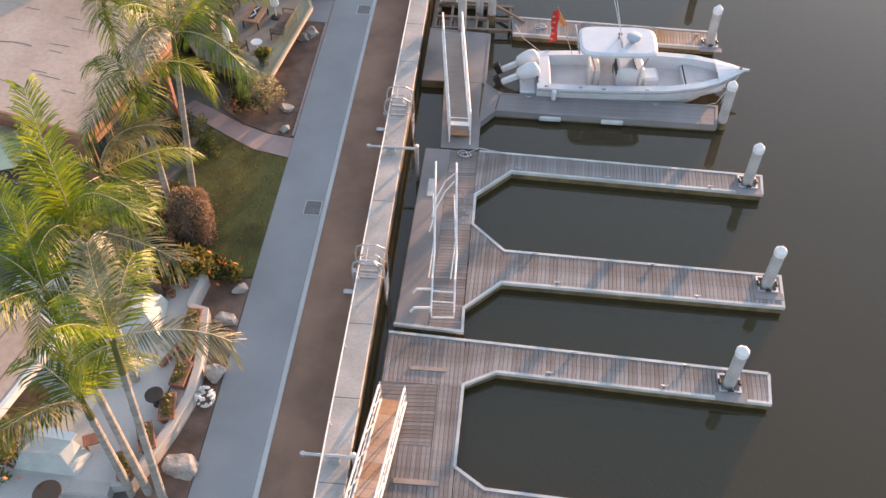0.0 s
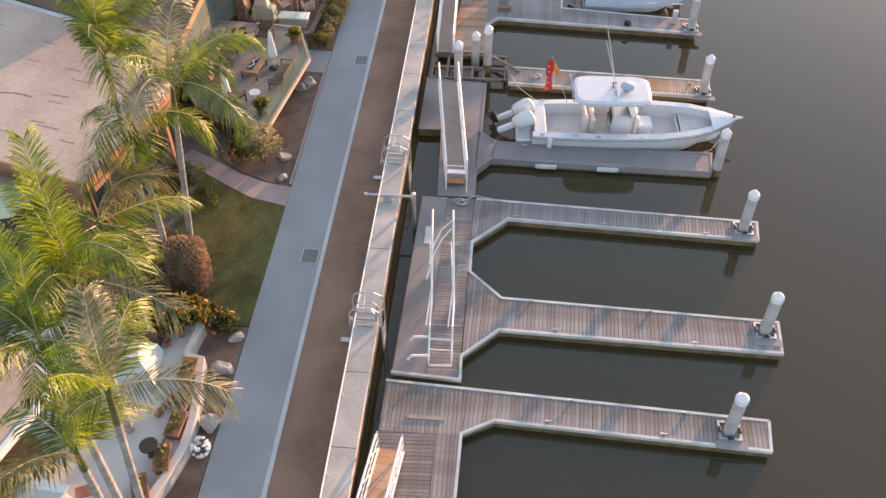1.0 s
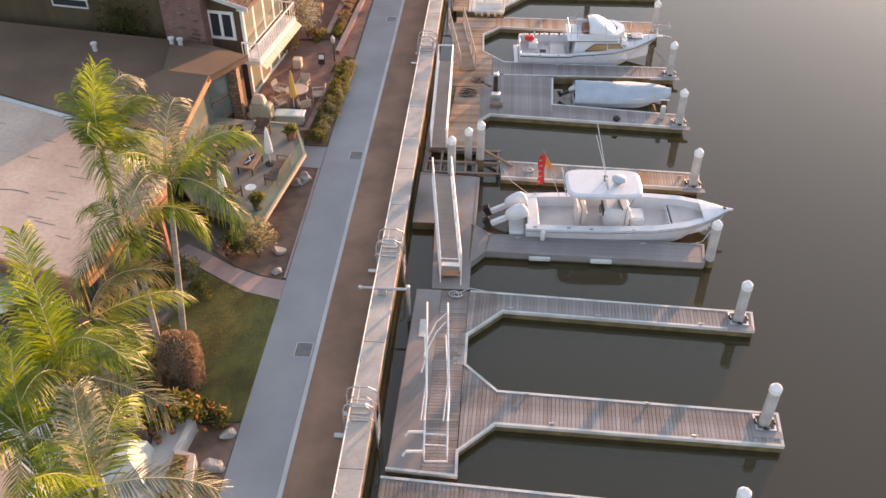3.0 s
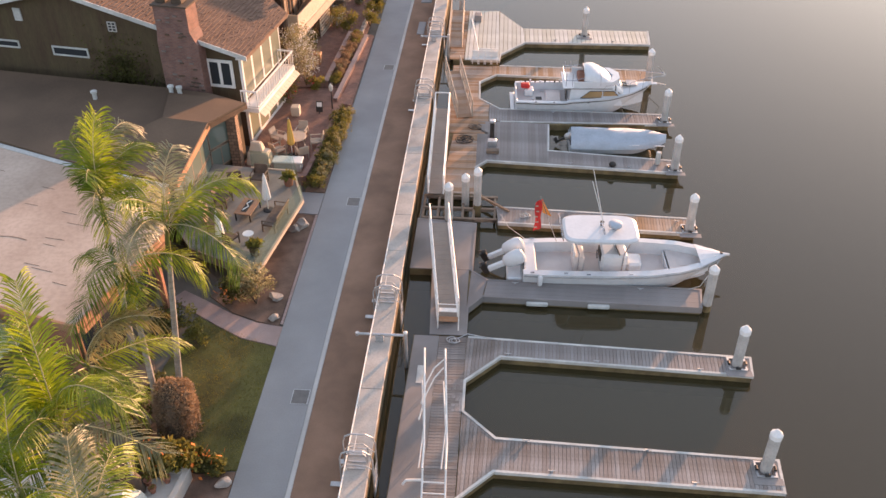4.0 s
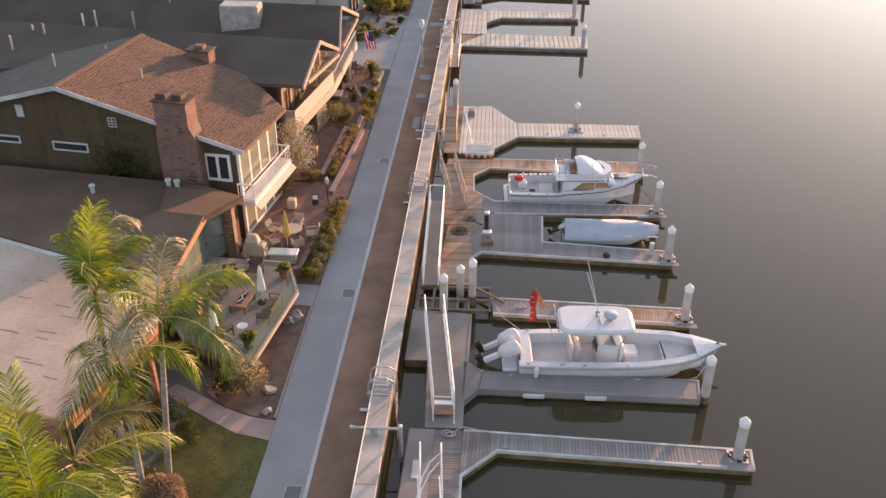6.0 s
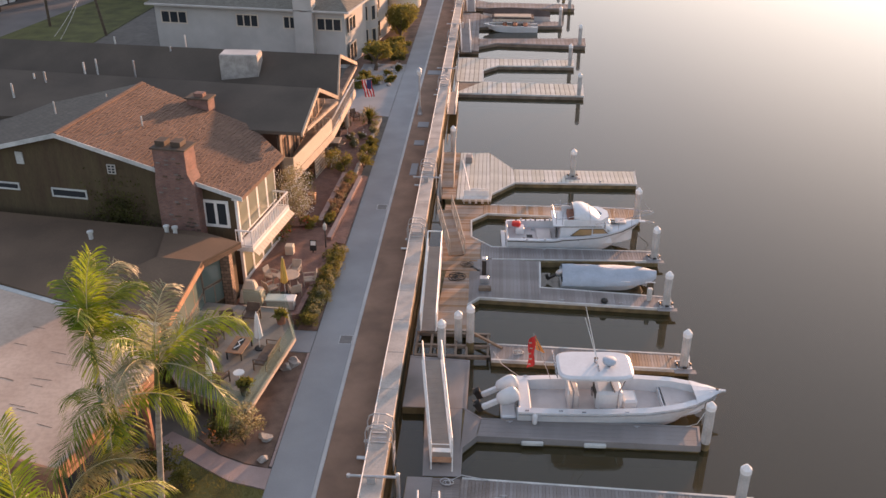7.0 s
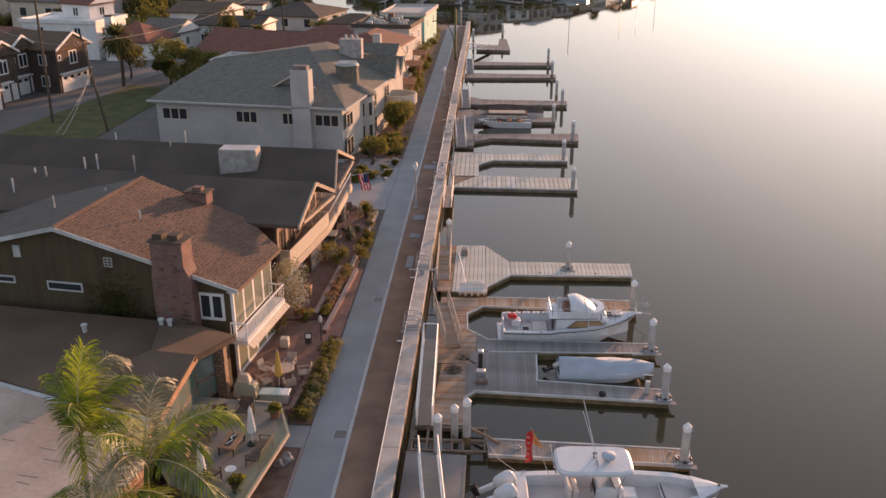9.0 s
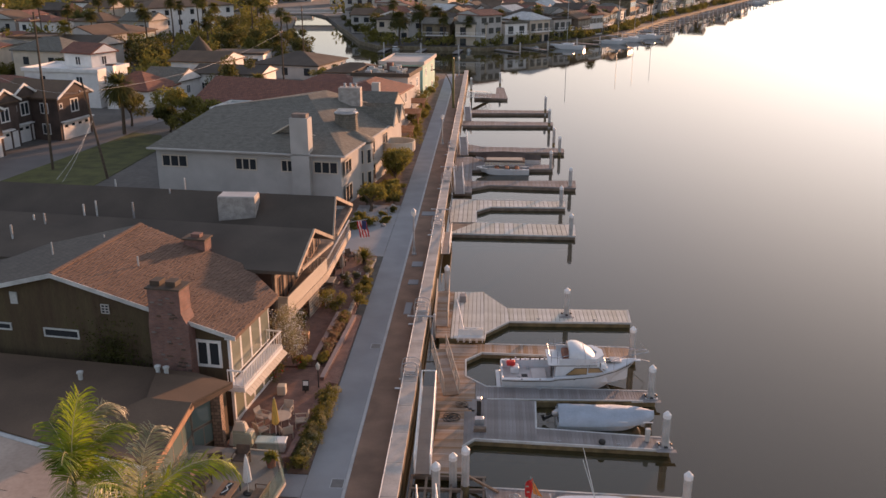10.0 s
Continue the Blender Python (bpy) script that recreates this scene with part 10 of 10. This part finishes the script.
for a, b in zip(SHORE[1:], SHORE[2:]):
    d = Vector((b[0] - a[0], b[1] - a[1]))
    nrm = Vector((-d.y, d.x)).normalized()
    for k in range(int(d.length / 2.6)):
        p = Vector(a) + d * rnd.random() + nrm * rnd.uniform(1.5, 5.0)
        r, h = rnd.uniform(0.9, 2.2), rnd.uniform(1.0, 3.4)
        for q in cloud((p.x, p.y, 0.9 + h * 0.5), (r, r, h * 0.6), 110, k):
            u = Vector((rnd.gauss(0, 1), rnd.gauss(0, 1), rnd.gauss(0.5, 0.8))).normalized()
            v = u.orthogonal().normalized()
            bm.faces.new([bm.verts.new(w) for w in (q, q + u * 0.3 + v * 0.2, q + u * 0.6, q + u * 0.3 - v * 0.2)])
solo("shore_hedges", bm, "leafl", "dark hedges and shrubs along the far shore", "shrubs", "stuff")
rnd = random.Random(322)
for n0, (a, b) in enumerate(zip(SHORE[2:], SHORE[3:])):
    d = Vector((b[0] - a[0], b[1] - a[1]))
    n = max(1, int(d.length / 9.6))
    nrm = Vector((-d.y, d.x)).normalized()
    for k in range(n):
        q = Vector(a) + d * ((k + 0.5) / n)
        for back in (10.5, 25, 40, 56):
            if n0 == 0 and back == 10.5 and k < 1:
                continue
            p = q + nrm * (back + rnd.uniform(-1, 1))
            if p.y > 560:
                continue
            fl = rnd.choice((2, 2, 3)) if back < 11 else 2
            far_house(rnd.choice(("two-storey shore house with white balconies", "pale shore house with wide windows and a balcony", "grey shore house with a low roof and balconies")) if back < 11 else "house behind the shore row", p.x, p.y, rnd.uniform(7.2, 9.2), rnd.uniform(9, 11.5), 2.9 * fl + rnd.uniform(0, 1.0), math.degrees(math.atan2(d.y, d.x)) + rnd.uniform(-4, 4), rnd.choice(("stucco", "cream", "stucco", "white", "timber", "fascia", "wallface", "stucco")), rnd.choice(("greyroof", "darkroof", "greyshingle", "greyroof", "redtile", "fascia")), rnd.uniform(1.2, 2.2), rnd.choice(("hip", "gable", "flat", "front", "front")), rnd.choice((2, 3, 4)) if back < 11 else 2, fl, "far shore houses", balcony=back < 11 and (k * 7 + n0) % 5 > 1, side=back < 11 and k % 2 == 0, ww=1.7)
            if back > 11 and rnd.random() < 0.5:
                plant(p.x + rnd.uniform(-7, 7), p.y - 7, 0.9, rnd.uniform(0.6, 1.1), back + k, (k + n0) % 4)
for x, y, s in ((-33, 262, 0.9), (-29, 262, 0.7), (-37, 276, 1.0), (-42, 290, 1.0), (-46, 304, 1.1), (-32, 276, 1.1), (-22, 257, 0.6), (-8, 258, 0.6), (6, 262, 0.6), (20, 274, 0.7), (-50, 322, 1.2), (-44, 318, 1.2), (-36, 300, 1.2)):
    plant(x, y, 0.9, s, x, int(-x) % 4)
for k, (x, y, w, fl) in enumerate(((-27, 276, 10, 2), (-38, 296, 10, 2), (-30, 292, 9, 2), (-44, 322, 11, 2), (-32, 312, 10, 2), (-22, 300, 10, 2), (-10, 300, 10, 2), (-48, 345, 11, 3), (-30, 340, 11, 2), (-12, 335, 11, 2), (6, 330, 11, 2), (-40, 372, 12, 2), (-20, 372, 12, 3), (4, 372, 12, 2), (26, 372, 12, 2), (44, 390, 12, 2), (-30, 415, 14, 2), (0, 415, 14, 2), (30, 420, 14, 2), (60, 430, 14, 2), (-70, 460, 14, 2), (-30, 460, 14, 2), (10, 460, 14, 2), (50, 465, 14, 2), (84, 480, 14, 2))):
    far_house("pale house in the far town", x, y, w, w, 3.1 * fl, -14 + 7 * (k % 4), ("cream", "stucco", "white", "stucco")[k % 4], ("greyroof", "darkroof", "redtile")[k % 3], 1.8, ("hip", "gable", "front")[k % 3], 3, fl, side=False, ww=1.6)


def fan_palm(x, y, h, seed, label="tall slender fan palm with a tufted crown", z=0.40, crown=1.0):
    t = thing("fan_palm", label, "palm tree", (x, y, z), "tall town palms")
    part("trunk", tube(bmesh.new(), [(x, y, z), (x + 0.15, y, z + h * 0.5), (x, y, z + h)], 0.24 * (0.6 + 0.4 * crown), 7, 0.14 * crown), "bark2", t)
    rnd2 = random.Random(seed)
    bm = bmesh.new()
    for k in range(46):
        a, e = rnd2.uniform(0, 6.28), rnd2.uniform(-0.9, 1.2)
        d = Vector((math.cos(a) * math.cos(e), math.sin(a) * math.cos(e), math.sin(e)))
        s = Vector((-math.sin(a), math.cos(a), 0))
        c = Vector((x, y, z + h))
        for j in range(7):
            dd = (d + s * (j - 3) * 0.2 - Vector((0, 0, 0.09 * abs(j - 3)))).normalized()
            m1, tip = c + dd * 1.2 * crown, c + dd * rnd2.uniform(1.8, 2.5) * crown - Vector((0, 0, 0.5 * crown))
            v = [bm.verts.new(p) for p in (c + d * 0.3, m1 + s * 0.12 * crown, tip, m1 - s * 0.12 * crown)]
            bm.faces.new(v)
    part("crown", bm, "leaf" if seed % 3 else "leafl", t)
    return t


for k, (x, y, h) in enumerate(((-38, 148, 5.5), (-12, 251, 9), (-5, 253, 8), (8, 262, 10), (24, 280, 11), (33, 290, 13), (38, 300, 10), (52, 335, 12), (62, 352, 13), (75, 385, 12), (85, 405, 11), (98, 430, 13), (112, 462, 12), (-28, 272, 12), (4, 275, 12), (16, 290, 13), (140, 520, 13), (155, 560, 12), (-90, 190, 12), (-78, 205, 14), (-95, 215, 13), (-70, 228, 12), (-110, 235, 13), (-84, 240, 15), (-74, 246, 13), (-120, 200, 12), (-105, 180, 11), (-125, 250, 14), (-98, 255, 12), (-66, 212, 11), (-80, 254, 14), (-88, 258, 13), (-84, 262, 15), (-104, 262, 14), (-112, 270, 14), (-120, 278, 13), (-92, 300, 14), (-78, 300, 12), (-70, 284, 10), (-74, 292, 12), (-130, 215, 12), (-140, 240, 13), (-58, 262, 9), (-62, 272, 10))):
    fan_palm(x, y, h * (0.6 if x > 0 else 0.85), k, z=0.85 if y > 246 and x > -50 else 0.42)
fan_palm(-19.4, 262, 8.6, 61, "stout date palm with a broad crown on the far shore", 0.85, 1.7)
fan_palm(-24.5, 252.5, 7.2, 64, "stout date palm with a broad crown on the far shore", 0.85, 1.7)
fan_palm(-15, 270, 8.0, 67, "stout date palm with a broad crown on the far shore", 0.85, 1.6)
fan_palm(-52.2, 124.8, 7.0, 70, "feathery palm with a drooping crown beside the street", 0.5, 1.35)
fan_palm(-41, 152, 3.2, 71, "small bright feathery palm in a yard", 0.42, 1.1)

# utility poles and wires
for x, y, h, lean in ((-43.9, 98.7, 11.5, -1.6), (-52.2, 102.5, 19, 0.3), (-60, 99, 16, 0.0), (-36.5, 160, 13, 0), (-42, 206, 14, 0)):
    up = thing("utility_pole", "dark wooden utility pole with a crossarm", "utility pole", (x, y, 0.5), "utility poles")
    part("pole", tube(bmesh.new(), [(x, y, 0.4), (x + lean, y, h)], 0.17, 8, 0.11), "bark2", up)
    part("crossarm", boxes((x + lean * 0.95 - 0.08, x + lean * 0.95 + 0.08, y - 1.2, y + 1.2, h - 1.0, h - 0.85)), "bark2", up)
    for dy in (-1.0, 0.0, 1.0):
        part("insulator", lathe(bmesh.new(), (x + lean * 0.95, y + dy, h - 0.85), [(0.05, 0), (0.07, 0.1), (0.03, 0.16)], 8), "white", up)


def wire(a, b, sag):
    a, b = Vector(a), Vector(b)
    pts = [a.lerp(b, k / 14) - Vector((0, 0, sag * 4 * (k / 14) * (1 - k / 14))) for k in range(15)]
    solo("power_line", tube(bmesh.new(), pts, 0.014, 4), "fascia", "thin sagging pale power line", "cable", group="power lines")


wire((-45.4, 98.7, 10.5), (-36.5, 160, 12.0), 1.6)
wire((-45.4, 98.0, 10.5), (-60, 99, 15), 1.5)
wire((-44.8, 98.7, 7.2), (-39.0, 77.0, 5.8), 0.4)
wire((-44.9, 98.2, 7.0), (-38.0, 76.0, 5.8), 0.4)
# curved lamp at the end of the promenade
cl = thing("arched_lamp", "dark green arched street lamp at the end of the promenade", "street lamp", (-5.5, 150, 0.5))
part("pole", lathe(bmesh.new(), (-5.5, 150, 0.45), [(0.22, 0), (0.2, 1.0), (0.17, 8.2), (0.1, 8.4)], 10), "crownshaft", cl)
part("arm", tube(bmesh.new(), [(-5.5, 150, 1.6), (-5.9, 150, 4.5), (-6.8, 150, 6.3), (-8.2, 150, 7.0), (-9.3, 150, 6.7)], 0.09, 8), "bark2", cl)

# docks and boats along the far shore
rnd = random.Random(90)
fboat = thing("far_boat", "small white motorboat moored at the far shore", "boat", (10, 240, 0), "far shore boats", local=True)
part("hull", hull(bmesh.new(), 8.5, 2.8, SH2, PL2, n=10), "gel", fboat)
part("cabin", boxes((3.0, 6.0, -0.9, 0.9, 1.0, 2.2), bevel=0.15), "gel", fboat)
part("window", boxes((2.95, 6.05, -0.92, 0.92, 1.5, 1.95)), "tinted", fboat)
first = True
for a, b in zip(SHORE[2:], SHORE[3:]):
    d = Vector((b[0] - a[0], b[1] - a[1]))
    n = max(1, int(d.length / 9))
    nrm = Vector((d.y, -d.x)).normalized()
    ang = math.degrees(math.atan2(nrm.y, nrm.x))
    for k in range(n):
        q = Vector(a) + d * ((k + 0.3) / n)
        m = Matrix.Translation((q.x, q.y, 0)) @ Matrix.Rotation(radians(ang), 4, "Z")
        dk = thing("far_dock", "narrow pale dock at the far shore", "dock", (q.x, q.y, 0), "far shore docks")
        part("deck", box(bmesh.new(), 0.5, 10, -0.7, 0.7, 0.2, 0.5, 0.02, m), "plankg", dk)
        part("pile", tube(bmesh.new(), [m @ Vector((9.5, 0.9, -1)), m @ Vector((9.5, 0.9, 2.8))], 0.2, 6), "pile", dk)
        if rnd.random() < 0.5:
            mm = m @ Matrix.Translation((1.2, 2.6, 0)) @ Matrix.Scale(rnd.uniform(0.55, 0.85), 4)
            if first:
                fboat.matrix_basis, first = mm, False
            else:
                copy_thing(fboat, mm)
        if rnd.random() < 0.25:
            p = m @ Vector((5, -2.4, 0))
            sb = thing("sailing_boat", "white sailing yacht with a tall bare mast", "boat", (p.x, p.y, 0), "far sailing boats", rz=ang, local=True)
            part("hull", hull(bmesh.new(), 9, 2.6, SH1, PL1, n=10), "gel", sb)
            part("deckhouse", boxes((3, 6, -0.8, 0.8, 0.9, 1.5), bevel=0.15), "gel", sb)
            part("mast", tube(bmesh.new(), [(4.8, 0, 1), (4.8, 0, 13)], 0.07, 6), "galv", sb)
            part("boom", tube(bmesh.new(), [(4.8, 0, 2.2), (0.8, 0, 2.3)], 0.10, 6), "cover", sb)
# anchored yacht in the channel
sb = thing("sailing_boat", "white sailing yacht lying in the channel", "boat", (27, 252, 0), "far sailing boats", rz=160, local=True)
part("hull", hull(bmesh.new(), 10, 2.9, SH1, PL1, n=12), "gel", sb)
part("deckhouse", boxes((3, 6, -0.8, 0.8, 0.9, 1.6), bevel=0.15), "gel", sb)
part("mast", tube(bmesh.new(), [(5, 0, 1), (5, 0, 15)], 0.08, 6), "galv", sb)
# bridge over the side canal
bg = thing("canal_bridge", "low grey concrete bridge over the side canal", "bridge", (-72, 362, 0))
part("deck", box(bmesh.new(), -16, 16, -3, 3, 2.3, 2.9, 0.0, Matrix.Translation((-72, 362, 0)) @ Matrix.Rotation(radians(3), 4, "Z")), "kerb", bg)
for s in (-1, 1):
    part("parapet", box(bmesh.new(), -14, 14, s * 3.9 - 0.15, s * 3.9 + 0.15, 3.2, 4.1, 0.0, Matrix.Translation((-72, 362, 0)) @ Matrix.Rotation(radians(3), 4, "Z")), "stucco", bg)
